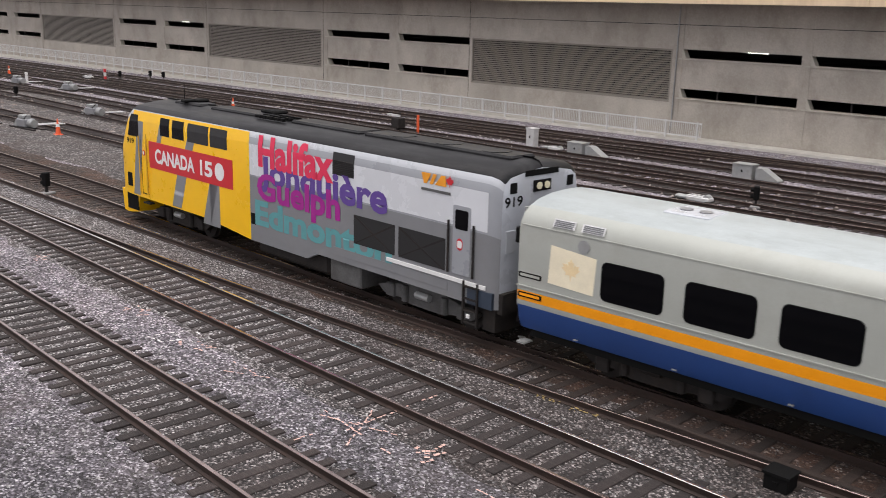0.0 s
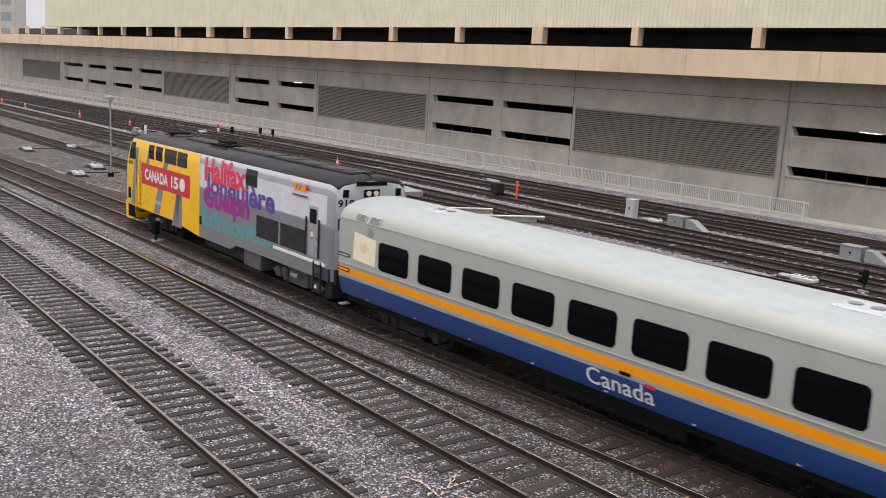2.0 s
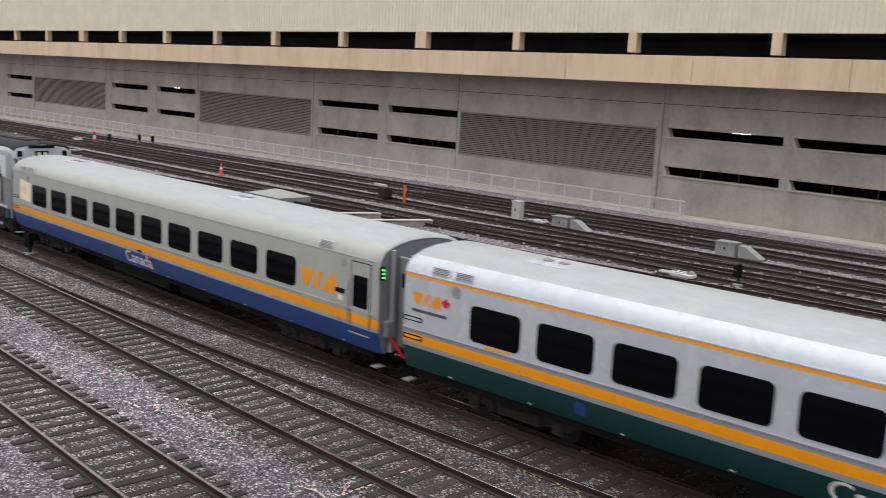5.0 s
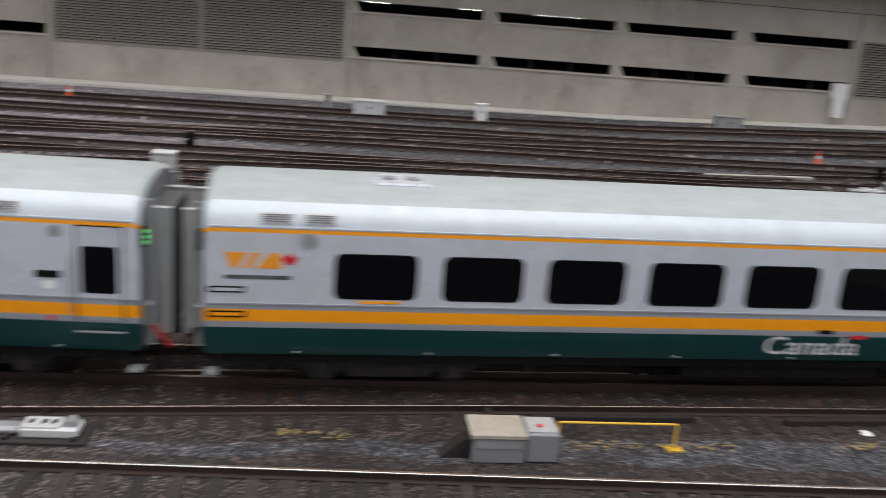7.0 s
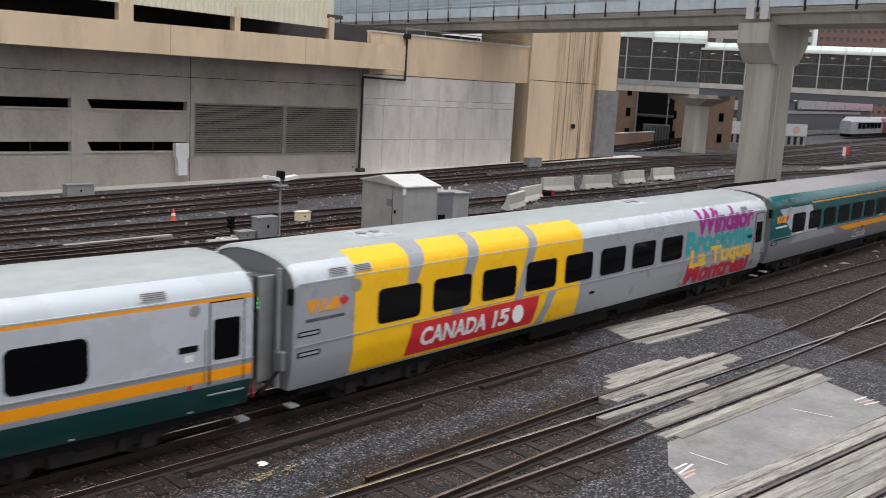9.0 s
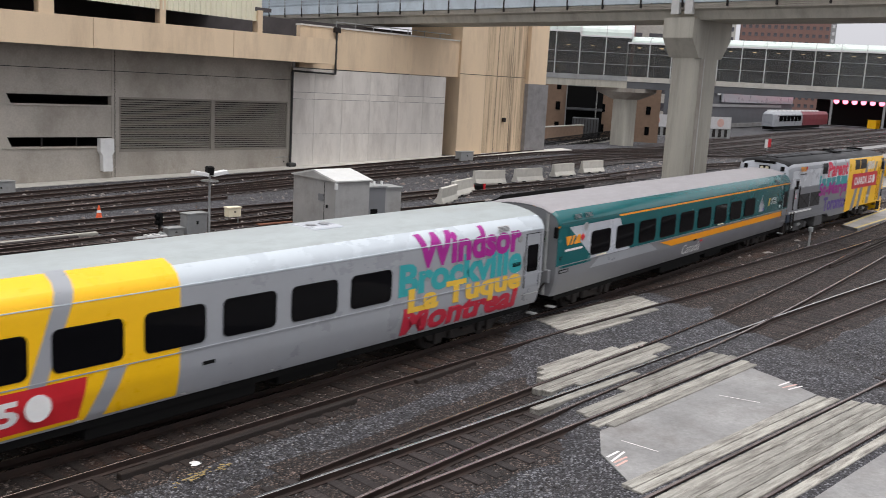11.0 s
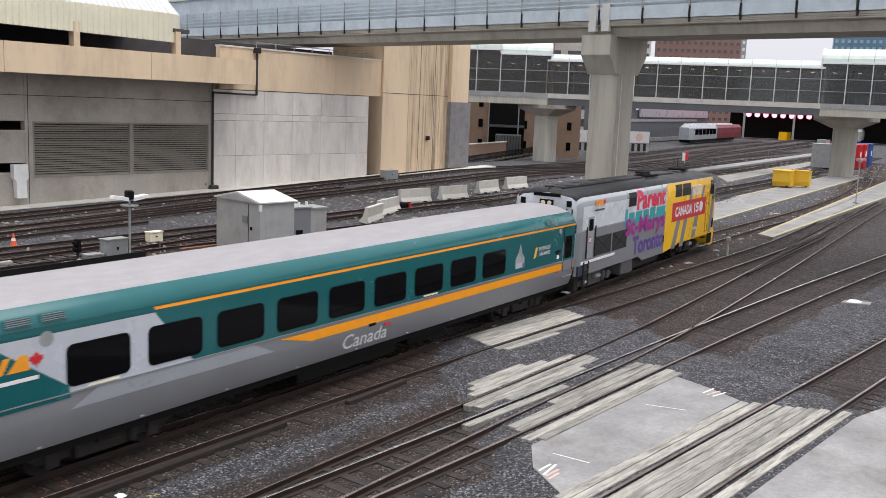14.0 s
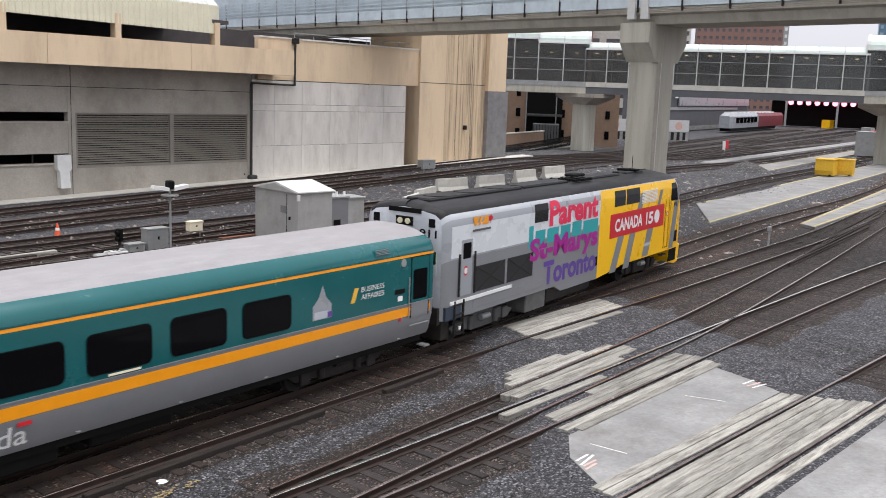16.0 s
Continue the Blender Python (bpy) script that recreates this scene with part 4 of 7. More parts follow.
def walkway():
    w = tagged(new("glass_walkway"), "enclosed glass walkway with arched pale roof on concrete piers", "walkway", kind="structure")
    segs = [((88.5, 100.5), (97.2, 91.0), 1.2), ((97.2, 91.0), (101.8, 86.0), 0.7), ((101.8, 86.0), (119.0, 55.5), 0.0), ((119.0, 55.5), (130.0, 22.0), 0.6)]
    for (ax, ay), (bx, by), up in segs:
        L = math.dist((ax, ay), (bx, by))
        ang = math.atan2(by - ay, bx - ax)
        m = Matrix.Translation((ax, ay, 0)) @ Matrix.Rotation(ang, 4, "Z")

        def put(name, bm, material, label=""):
            o = part(name, bm, material, w, label)
            o.matrix_basis = m
            return o
        wd = 2.2
        put("floor_girder", boxed(0, L, -wd, wd, 7.6, 8.5), SHEDG if up == 0 else CONC_PIER)
        n = max(2, round(L / 2.9))
        for i in range(n):
            a, b = L * i / n, L * (i + 1) / n
            for s in (-1, 1):
                y = s * wd
                put("spandrel", boxed(a + 0.03, b - 0.03, y - 0.06, y + 0.06, 8.5, 9.15), SLABLT if up == 0 else GALV)
                put("pane", boxed(a + 0.06, b - 0.06, y - 0.02, y + 0.02, 9.15, 13.4 + up), WALKGLASS)
                put("mullion", boxed(a - 0.06, a + 0.06, y - 0.07, y + 0.07, 9.15, 13.5 + up), FENCEG)
        for s in (-1, 1):
            for z in (10.6, 12.1):
                put("transom", boxed(0, L, s * wd - 0.05, s * wd + 0.05, z, z + 0.07), GALV)
            put("eaves", boxed(0, L, s * wd - 0.12, s * wd + 0.12, 13.4 + up, 13.62 + up), WHITE)
        arc_pts = [(wd * math.cos(math.pi * k / 12), 13.62 + up + (0.85 if up == 0 else 1.75) * math.sin(math.pi * k / 12)) for k in range(13)]
        roof = loft(bmesh.new(), [[(x, y, z) for y, z in arc_pts] for x in np.linspace(0, L, n + 1)], False, True)
        put("arched_roof", roof, FROST)
        for i in range(n + 1):
            x = L * i / n
            rib = loft(bmesh.new(), [[(xx, y * 1.01, z + 0.03) for y, z in arc_pts] for xx in (x - 0.04, x + 0.04)], False, False)
            put("rib", rib, GALV)
        if up:
            for xx in (0.0, L):
                hoop = loft(bmesh.new(), [[(xx + e, y * f, 13.62 + up + (z - 13.62 - up) * f) for y, z in arc_pts] for e, f in ((-0.15, 1.05), (0.15, 1.05), (0.15, 0.93), (-0.15, 0.93), (-0.15, 1.05))], False, False)
                put("hoop", hoop, FENCEG)
                end = bmesh.new()
                end.faces.new([end.verts.new((xx, y * 0.93, 13.62 + up + (z - 13.62 - up) * 0.93)) for y, z in arc_pts])
                put("end_glazing", end, WALKGLASS)
        for i in range(n):
            put("lamp", boxed(L * (i + 0.5) / n - 0.2, L * (i + 0.5) / n + 0.2, -1.9, -1.7, 12.9, 12.98), WARML)
    for px, py, top in ((101.5, 86.0, 7.6), (123.6, 54.0, 7.6)):
        p = tagged(new("walkway_pier"), "concrete pier under the glass walkway", "pillar", kind="structure")
        part("shaft", boxed(px - 1.2, px + 1.2, py - 1.2, py + 1.2, -0.5, 6.3, bevel=0.15), CONC_PIER, p)
        part("capital", loft(bmesh.new(), [[(px - a, py - b, z), (px + a, py - b, z), (px + a, py + b, z), (px - a, py + b, z)] for a, b, z in ((1.3, 1.3, 6.1), (2.2, 3.4, 7.1), (2.2, 3.4, 7.6))]), CONC, p)


# ---------- far side: station, town ----------
def block(name, label, category, x, y, sx, sy, h, turn, material, floors, cols, wm, z0=0.0, wz=0.55, wx=0.6, dep=0.06):
    """A building with a wall, a roof edge and windows set in its two seen faces."""
    t = thing(name, label, category, m=Matrix.Translation((x, y, z0)) @ Matrix.Rotation(radians(turn), 4, "Z"))
    part("wall", boxed(-sx / 2, sx / 2, 0, sy, -0.5, h), material, t)
    part("roof", boxed(-sx / 2 - 0.3, sx / 2 + 0.3, -0.3, sy + 0.3, h, h + 0.5), material, t)
    fh = h / floors
    cw = sx / cols
    pane = mesh_from(boxed(-cw * wx / 2, cw * wx / 2, -dep, 0.02, -fh * wz / 2, fh * wz / 2), "window", wm)
    nmax = 0
    for f in range(floors):
        for c in range(cols):
            if nmax >= 290:
                break
            o = new("window", pane)
            o.parent = t
            o.matrix_basis = Matrix.Translation((-sx / 2 + cw * (c + 0.5), 0, fh * (f + 0.5)))
            nmax += 1
    return t


# ---------- the train ----------
CAR = 25.91          # coupling to coupling
GAP = 0.48
LC = CAR - 2 * GAP
Y_OF = [(0.80, 1.40), (0.95, 1.47), (1.38, 1.565), (1.50, 1.58), (1.73, 1.588), (1.84, 1.59), (3.15, 1.59), (3.22, 1.585), (3.34, 1.56), (3.5, 1.47), (3.64, 1.28), (3.76, 0.95), (3.84, 0.5), (3.86, 0.0)]


def side_y(z):
    return float(np.interp(z, [a for a, _ in Y_OF], [b for _, b in Y_OF]))


def skin(name, quad, material, parent, label="", lift=0.008, yf=side_y):
    """A painted field on the near side, from its corners bottom-left, bottom-right, top-right, top-left, laid over the curve of the side."""
    (ax, az), (bx, bz), (cx, cz), (dx, dz) = quad
    bm = bmesh.new()
    bends = [z for z, _ in Y_OF] + [3.75, 4.1, 4.3]
    cuts = {i / 12 for i in range(13)} | {(z - az) / (dz - az) for z in bends if az < z < dz}
    rows = []
    for f in sorted(cuts):
        l = (ax + (dx - ax) * f, az + (dz - az) * f)
        r = (bx + (cx - bx) * f, bz + (cz - bz) * f)
        rows.append([bm.verts.new((x, -yf(z) - lift, z)) for x, z in (l, r)])
    for p, q in zip(rows, rows[1:]):
        bm.faces.new((p[0], p[1], q[1], q[0]))
    return part(name, bm, material, parent, label, smooth=True)


def plate(name, pts, y, material, parent, thick=0.01, label=""):
    return part(name, prism(bmesh.new(), pts, -y - thick, -y + 0.002), material, parent, label)


def disc(name, x, z, r, y, material, parent, n=16, thick=0.012, label=""):
    return plate(name, [(x + r * math.cos(2 * math.pi * i / n), z + r * math.sin(2 * math.pi * i / n)) for i in range(n)], y, material, parent, thick, label)


MAPLE = [(0, -1), (0.08, -0.45), (0.55, -0.5), (0.48, -0.3), (0.95, 0.1), (0.78, 0.2), (0.85, 0.5), (0.55, 0.42), (0.45, 0.55), (0.25, 0.28), (0.32, 0.75), (0.15, 0.68), (0, 1),
         (-0.15, 0.68), (-0.32, 0.75), (-0.25, 0.28), (-0.45, 0.55), (-0.55, 0.42), (-0.85, 0.5), (-0.78, 0.2), (-0.95, 0.1), (-0.48, -0.3), (-0.55, -0.5), (-0.08, -0.45)]


def leaf(x, z, r, y, material, parent):
    plate("leaf_emblem", [(x + a * r, z + b * r) for a, b in MAPLE], y, material, parent, 0.006)


def logo(x, z, w, y, parent, bars=BOGIEG, leaf_m=RED, main_m=None):
    """The railway's emblem as slanted plain strokes, a leaf and a bar."""
    h = w * 0.26
    m = main_m or LOGOO
    for q in (((0.1, 0), (0.2, 0), (0.36, 1), (0.0, 1)), ((0.3, 0), (0.42, 0), (0.56, 1), (0.44, 1)), ((0.5, 0), (0.9, 0), (0.86, 1), (0.72, 1))):
        plate("emblem_field", [(x + a * w, z + b * h) for a, b in q], y, m, parent, 0.005)
    if leaf_m:
        leaf(x + w * 1.02, z + h * 0.55, h * 0.55, y, leaf_m, parent)
    plate("emblem_bar", [(x, z - h * 0.7), (x + w * 1.05, z - h * 0.7), (x + w * 1.05, z - h * 0.45), (x, z - h * 0.45)], y, bars, parent, 0.005)


WHEEL = {}


def wheel_meshes(r):
    if r not in WHEEL:
        bm = bmesh.new()
        for s in (-1, 1):
            cyl(bm, (0, s * 0.68, 0), (0, s * 0.82, 0), r, n=24)
            cyl(bm, (0, s * 0.66, 0), (0, s * 0.69, 0), r + 0.03, n=24)
            cyl(bm, (0, s * 0.82, 0), (0, s * 0.9, 0), r * 0.25, n=12)
            for k in range(4):
                a = math.pi * k / 2
                box(bm, r * 0.55 * math.cos(a) - 0.06, r * 0.55 * math.cos(a) + 0.06, s * 0.825 - 0.012, s * 0.825 + 0.012, r * 0.55 * math.sin(a) - 0.06, r * 0.55 * math.sin(a) + 0.06)
        cyl(bm, (0, -0.68, 0), (0, 0.68, 0), 0.09, n=8)
        WHEEL[r] = mesh_from(bm, "wheelset", IRON)
    return WHEEL[r]


ROLLING = []


def bogie(parent, x, base, r, m=None, heavy=False):
    e = new("bogie")
    e.parent = parent
    e.matrix_basis = Matrix.Translation((x, 0, 0))
    fm = m or IRON
    for s in (-1, 1):
        y = s * 1.02
        pts = [(-base / 2 - 0.55, 0.52), (-base / 2 - 0.3, 0.34), (-base / 2 + 0.35, 0.34), (-0.55, 0.24), (0.55, 0.24), (base / 2 - 0.35, 0.34), (base / 2 + 0.3, 0.34), (base / 2 + 0.55, 0.52), (0.7, 0.78), (-0.7, 0.78)]
        part("side_frame", prism(bmesh.new(), pts, y - 0.09, y + 0.09), fm, e)
        for dx in (-base / 2, base / 2):
            part("axle_box", boxed(dx - 0.17, dx + 0.17, y - 0.16, y + 0.16, r - 0.2, r + 0.17, bevel=0.03), fm, e)
            part("spring", cyl(bmesh.new(), (dx * 0.55, y + s * 0.12, 0.3), (dx * 0.55, y + s * 0.12, 0.74), 0.1, n=10), fm, e)
        part("brake_cylinder", cyl(bmesh.new(), (-0.25, s * 1.2, 0.6), (0.25, s * 1.2, 0.6), 0.1, n=10), GALV if heavy else fm, e)
    part("bolster", boxed(-0.35, 0.35, -1.0, 1.0, 0.4, 0.8), fm, e)
    for dx in (-base / 2, base / 2):
        w = new("wheelset", wheel_meshes(r))
        w.parent = e
        ROLLING.append((w, dx, r))
    return e


def window(parent, x0, x1, z0, z1, y, r=0.13):
    f = plate("window_frame", rounded(x0 - 0.02, x1 + 0.02, z0 - 0.02, z1 + 0.02, r + 0.015), y, BLACK, parent, 0.008)
    plate("pane", rounded(x0, x1, z0, z1, r), y + 0.008, TGLASS, f, 0.006)


def coach(label, bands, roof, windows=10, win_y=1.59, shift=0.0, strips=None, hatches=(3.0, 15.9)):
    """A low lightweight passenger coach; its near side is at -y and its leading end at x = 0."""
    t = thing("passenger_coach", label, "train coach", "coaches of the train")
    zs = [z for z, _ in Y_OF]
    ring = [(-side_y(z), z) for z in zs] + [(side_y(z), z) for z in zs[-2::-1]]
    mats = [bands[0], bands[1], bands[2], bands[3], bands[4], bands[5], roof[0], roof[1]]
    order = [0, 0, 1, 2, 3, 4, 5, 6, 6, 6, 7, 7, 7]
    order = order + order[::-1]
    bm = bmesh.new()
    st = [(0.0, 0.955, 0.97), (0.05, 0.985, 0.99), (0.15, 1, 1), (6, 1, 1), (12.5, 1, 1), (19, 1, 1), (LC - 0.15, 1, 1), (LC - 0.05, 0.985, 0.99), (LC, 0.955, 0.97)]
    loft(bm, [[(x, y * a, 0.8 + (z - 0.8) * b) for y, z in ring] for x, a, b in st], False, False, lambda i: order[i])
    part("body", bm, mats, t, smooth=True)
    for x in (0.02, LC - 0.02):
        ends = bmesh.new()
        ends.faces.new([ends.verts.new((x, y * 0.95, 0.8 + (z - 0.8) * 0.965)) for y, z in ring])
        part("end_wall", ends, GREYP, t)
    # floor and boxes near-black, with the underside's shade in their colour
    part("underfloor", boxed(0.3, LC - 0.3, -1.35, 1.35, 0.62, 0.84), BLACK, t)
    part("equipment_box", boxed(9.2, 13.5, -1.3, 1.3, 0.32, 0.7, bevel=0.04), BLACK, t)
    part("equipment_box", boxed(14.2, 16.2, -1.25, 1.25, 0.36, 0.7, bevel=0.04), BLACK, t)
    for x, s in ((0.0, -1), (LC, 1)):
        g = bmesh.new()
        for k in range(4):
            d = s * (0.06 + 0.1 * k)
            w = 0.62 - (0.04 if k % 2 else 0)
            box(g, x + d - 0.045, x + d + 0.045, -w, w, 0.95, 3.3)
        part("gangway_bellows", g, BOGIEG, t)
        part("coupler", boxed(min(x, x + s * 0.46), max(x, x + s * 0.46), -0.14, 0.14, 0.66, 0.92), IRON, t)
        for yy in (-1.15, 1.15):
            part("end_post", cyl(bmesh.new(), (x + s * 0.1, yy, 0.85), (x + s * 0.1, yy, 3.55), 0.06, n=8), GALV, t)
            part("hose", cyl(bmesh.new(), (x + s * 0.05, yy * 0.6, 0.75), (x + s * 0.4, yy * 0.5, 0.5), 0.035, n=6), BLACK, t)
        part("marker_plate", boxed(min(x, x + s * 0.1), max(x, x + s * 0.1), -1.55, -1.4, 2.78, 3.14, bevel=0.02), BLACK, t)
        for k in range(3 if s > 0 else 0):
            part("marker_lamp", boxed(x + 0.1, x + 0.115, -1.53, -1.45, 2.84 + 0.1 * k, 2.89 + 0.1 * k), GREENL, t)
        for yy in (-0.82, 0.82):
            part("diaphragm_plate", boxed(min(x, x + s * 0.42), max(x, x + s * 0.42), yy - 0.05, yy + 0.05, 0.95, 3.35, bevel=0.02), GALV, t)
        part("end_cable_box", boxed(min(x, x + s * 0.16), max(x, x + s * 0.16), -1.36, -1.05, 1.25, 1.7, bevel=0.03), GREYP, t)
        part("end_cable", cyl(bmesh.new(), (x + s * 0.12, -1.2, 1.25), (x + s * 0.4, -0.95, 0.72), 0.04, n=6), RED if s > 0 else IRON, t)
        part("step", boxed(x - 0.25 if s > 0 else x + 0.02, x - 0.02 if s > 0 else x + 0.25, -1.5, -1.2, 0.42, 0.46), GALV, t)
    part("coupler_head", boxed(-0.5, -0.3, -0.2, 0.2, 0.62, 0.96, bevel=0.05), IRON, t)
    for i in range(windows):
        a = 2.29 + shift + 1.957 * i
        window(t, a, a + 1.46, 1.98, 2.79, win_y)
        if i in (0, windows - 3) and strips:
            plate("sill_strip", [(a + 0.45, 1.885), (a + 1.2, 1.885), (a + 1.2, 1.93), (a + 0.45, 1.93)], win_y, strips, t, 0.012)
    # rear door with its window, handles and lamp
    leafm = bmesh.new()
    for (z0, z1), k in zip(((1.42, 1.5), (1.5, 1.73), (1.73, 1.84), (1.84, 3.13)), range(4)):
        f = leafm.faces.new([leafm.verts.new((x, -side_y(z) - 0.012, z)) for x, z in ((LC - 1.05, z0), (LC - 0.28, z0), (LC - 0.28, z1), (LC - 1.05, z1))])
        f.material_index = k
    part("door", leafm, list(bands[1:5]), t)
    for x in (LC - 1.07, LC - 0.28):
        part("door_seam", boxed(x, x + 0.022, -1.606, -1.585, 1.42, 3.13), BLACK, t)
    part("door_seam", boxed(LC - 1.07, LC - 0.26, -1.606, -1.585, 3.13, 3.15), BLACK, t)
    part("door_sill", boxed(LC - 1.1, LC - 0.25, -1.62, -1.58, 1.2, 1.225), GALV, t)
    part("door_grab", cyl(bmesh.new(), (LC - 1.16, -1.62, 1.45), (LC - 1.16, -1.62, 2.6), 0.014, n=6), GALV, t)
    plate("door_window", rounded(LC - 0.98, LC - 0.36, 1.93, 2.78, 0.06), 1.597, TGLASS, t, 0.008)
    plate("door_window_frame", rounded(LC - 1.0, LC - 0.34, 1.9, 2.81, 0.07), 1.592, BLACK, t, 0.006)
    plate("latch_panel", rounded(LC - 1.75, LC - 1.32, 2.18, 2.31, 0.03), 1.592, BLACK, t, 0.006)
    disc("door_button", LC - 1.5, 1.45, 0.05, 1.592, RED, t)
    plate("notice", rounded(LC - 1.62, LC - 1.42, 1.98, 2.12, 0.02), 1.592, WHITE, t, 0.005)
    disc("end_lamp", LC - 1.4, 3.02, 0.11, 1.592, GALV, t)
    disc("end_lamp", 1.8, 3.02, 0.15, 1.592, GALV, t)
    for a, b, z0, z1 in ((0.08, 0.72, 2.04, 2.16), (0.08, 0.74, 1.58, 1.7)):
        plate("side_grille", rounded(a, b, z0, z1, 0.03), 1.592, BLACK, t, 0.006)
        plate("side_grille_cover", rounded(a + 0.05, b - 0.05, z0 + 0.03, z1 - 0.03, 0.02), 1.598, bands[4] if z0 > 2 else bands[2], t, 0.006)
    for a in (0.95, 1.7, 22.4):
        for k in range(4):
            z = 3.36 + k * 0.035
            part("roof_vent_slat", boxed(a + 0.04, a + 0.54, -side_y(z) - 0.05, -side_y(z) - 0.02, z, z + 0.012), GREYP, t)
        skin("roof_vent", [(a, 3.33), (a + 0.58, 3.33), (a + 0.58, 3.5), (a, 3.5)], TEALP if roof[0] is TEALP else ALU, t, lift=0.03)
    for a in hatches:
        hatch = part("roof_hatch", boxed(a, a + 1.05, -0.55, 0.35, 3.8, 3.875, bevel=0.03), SILVERLT, t)
        for k in (0.3, 0.75):
            part("hatch_vent", cyl(bmesh.new(), (a + k, -0.1, 3.875), (a + k, -0.1, 3.9), 0.14, n=16), GREYP, hatch)
    for x in np.arange(1.6, LC - 0.5, 2.43):
        part("lifting_pad", boxed(x, x + 0.1, -1.51, -1.47, 0.87, 0.895), GALV, t)
    part("gutter", boxed(0.1, LC - 0.1, -1.6, -1.575, 3.24, 3.262), roof[0], t)
    part("belt_moulding", boxed(0.02, LC - 0.02, -1.612, -1.588, 1.83, 1.855), bands[3], t)
    plate("number_bar", [(11.78, 1.44), (12.1, 1.44), (12.1, 1.52), (11.78, 1.52)], 1.592, BLACK, t, 0.004)
    bogie(t, LC / 2 - 9.07, 2.5, 0.42)
    bogie(t, LC / 2 + 9.07, 2.5, 0.42)
    return t


def wordmark(t, col=WHITE):
    lettering("wordmark", "Canada", 10.75, 12.75, 0.95, -0.006, col, t, height=0.42, bold=0.006, label="pale lettering", yf=side_y)
    plate("flag_mark", [(12.52, 1.34), (12.8, 1.34), (12.8, 1.42), (12.52, 1.42)], 1.592, RED, t, 0.004)


def build_coaches():
    out = []
    c = coach("grey and navy passenger coach with an orange stripe", [BLUEP, OLDGREY, ORANGEP, OLDGREY, OLDGREY, OLDGREY], (OLDGREY, ROOFW))
    skin("flag_film", [(0.9, 2.05), (2.1, 2.0), (2.15, 2.82), (0.95, 2.92)], CREAMV, c, "cream film with a faded leaf")
    leaf(1.5, 2.45, 0.25, 1.598, FADEDLEAF, c)
    logo(21.6, 2.1, 1.9, 1.592, c, bars=OLDGREY, leaf_m=None)
    wordmark(c)
    out.append(c)
    for k in range(2):
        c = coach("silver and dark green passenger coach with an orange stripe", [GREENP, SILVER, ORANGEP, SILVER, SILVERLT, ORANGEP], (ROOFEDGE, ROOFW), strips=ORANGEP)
        logo(0.36, 2.5, 1.1, 1.592, c)
        wordmark(c)
        if k == 0:
            skin("blue_patch", [(5.3, 1.0), (5.6, 1.0), (5.6, 1.3), (5.3, 1.3)], BLUEP, c)
        out.append(c)
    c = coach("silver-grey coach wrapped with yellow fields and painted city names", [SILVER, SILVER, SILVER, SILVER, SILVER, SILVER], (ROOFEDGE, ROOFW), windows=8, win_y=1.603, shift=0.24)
    skin("yellow_field", [(1.75, 0.86), (11.2, 0.86), (11.2, 3.75), (1.75, 3.75)], YELLOW, c, "bright yellow field")
    for q in ([(3.45, 2.3), (3.55, 2.3), (4.3, 3.77), (3.6, 3.77)], [(5.2, 1.75), (5.6, 1.75), (6.4, 3.77), (5.95, 3.77)], [(7.9, 1.75), (8.25, 1.75), (9.0, 3.77), (8.6, 3.77)], [(9.1, 0.86), (9.5, 0.86), (9.95, 1.82), (9.55, 1.82)]):
        skin("grey_slash", q, SILVER, c, lift=0.012)
    skin("red_sign", [(3.6, 0.95), (8.95, 0.95), (9.1, 1.78), (3.75, 1.78)], RED, c, lift=0.016)
    lettering("sign_word", "CANADA", 4.1, 6.75, 1.12, -0.022, WHITE, c, height=0.5, bold=0.035, label="white capital letters", yf=side_y)
    for digit, x0, x1 in (("1", 7.03, 7.17), ("5", 7.28, 7.74)):
        lettering("sign_number", digit, x0, x1, 1.12, -0.022, WHITE, c, height=0.5, bold=0.035 if digit != "1" else 0.0, label="white numeral", yf=side_y)
    disc("sign_emblem", 8.1, 1.38, 0.26, 1.606, WHITE, c, 20, 0.004)
    logo(0.3, 2.55, 1.1, 1.592, c)
    for word, x0, x1, z0, h, m in (("Brockville", 18.0, 23.7, 1.98, 0.88, TEALV), ("Windsor", 18.7, 23.6, 2.66, 0.92, MAGENTA), ("Montreal", 18.25, 23.6, 0.86, 0.78, REDV), ("La Tuque", 18.4, 23.7, 1.3, 0.86, GOLDV)):
        lettering("city_name", word, x0, x1, z0, -0.008 - 0.003 * {"Brockville": 0, "Windsor": 1, "Montreal": 1, "La Tuque": 2}[word], m, c, height=h, bold=0.045, yf=side_y)
    out.append(c)
    c = coach("teal green and grey business coach with an orange stripe", [GREYP, GREYP, GREYP, GREYP, TEALP, ORANGEP], (TEALP, ROOFD), windows=9, win_y=1.605, shift=-0.06, strips=CREAMV, hatches=())
    skin("silver_field", [(1.75, 1.86), (5.4, 1.86), (4.35, 3.1), (0.6, 3.1)], SILVERLT, c)
    skin("green_wedge", [(0.1, 1.75), (2.3, 1.75), (2.25, 2.0), (0.6, 3.1)], TEALP, c, lift=0.012)
    skin("grey_band", [(2.3, 1.5), (8.0, 1.5), (7.2, 1.86), (3.0, 1.86)], SILVER, c)
    skin("orange_stripe", [(9.4, 1.5), (LC - 0.2, 1.5), (LC - 0.2, 1.76), (8.2, 1.76)], ORANGEP, c)
    skin("grey_top_band", [(0.0, 3.13), (4.4, 3.13), (4.3, 3.24), (0.0, 3.24)], TEALP, c)
    logo(0.4, 2.5, 1.15, 1.604, c, bars=WHITE)
    wordmark(c)
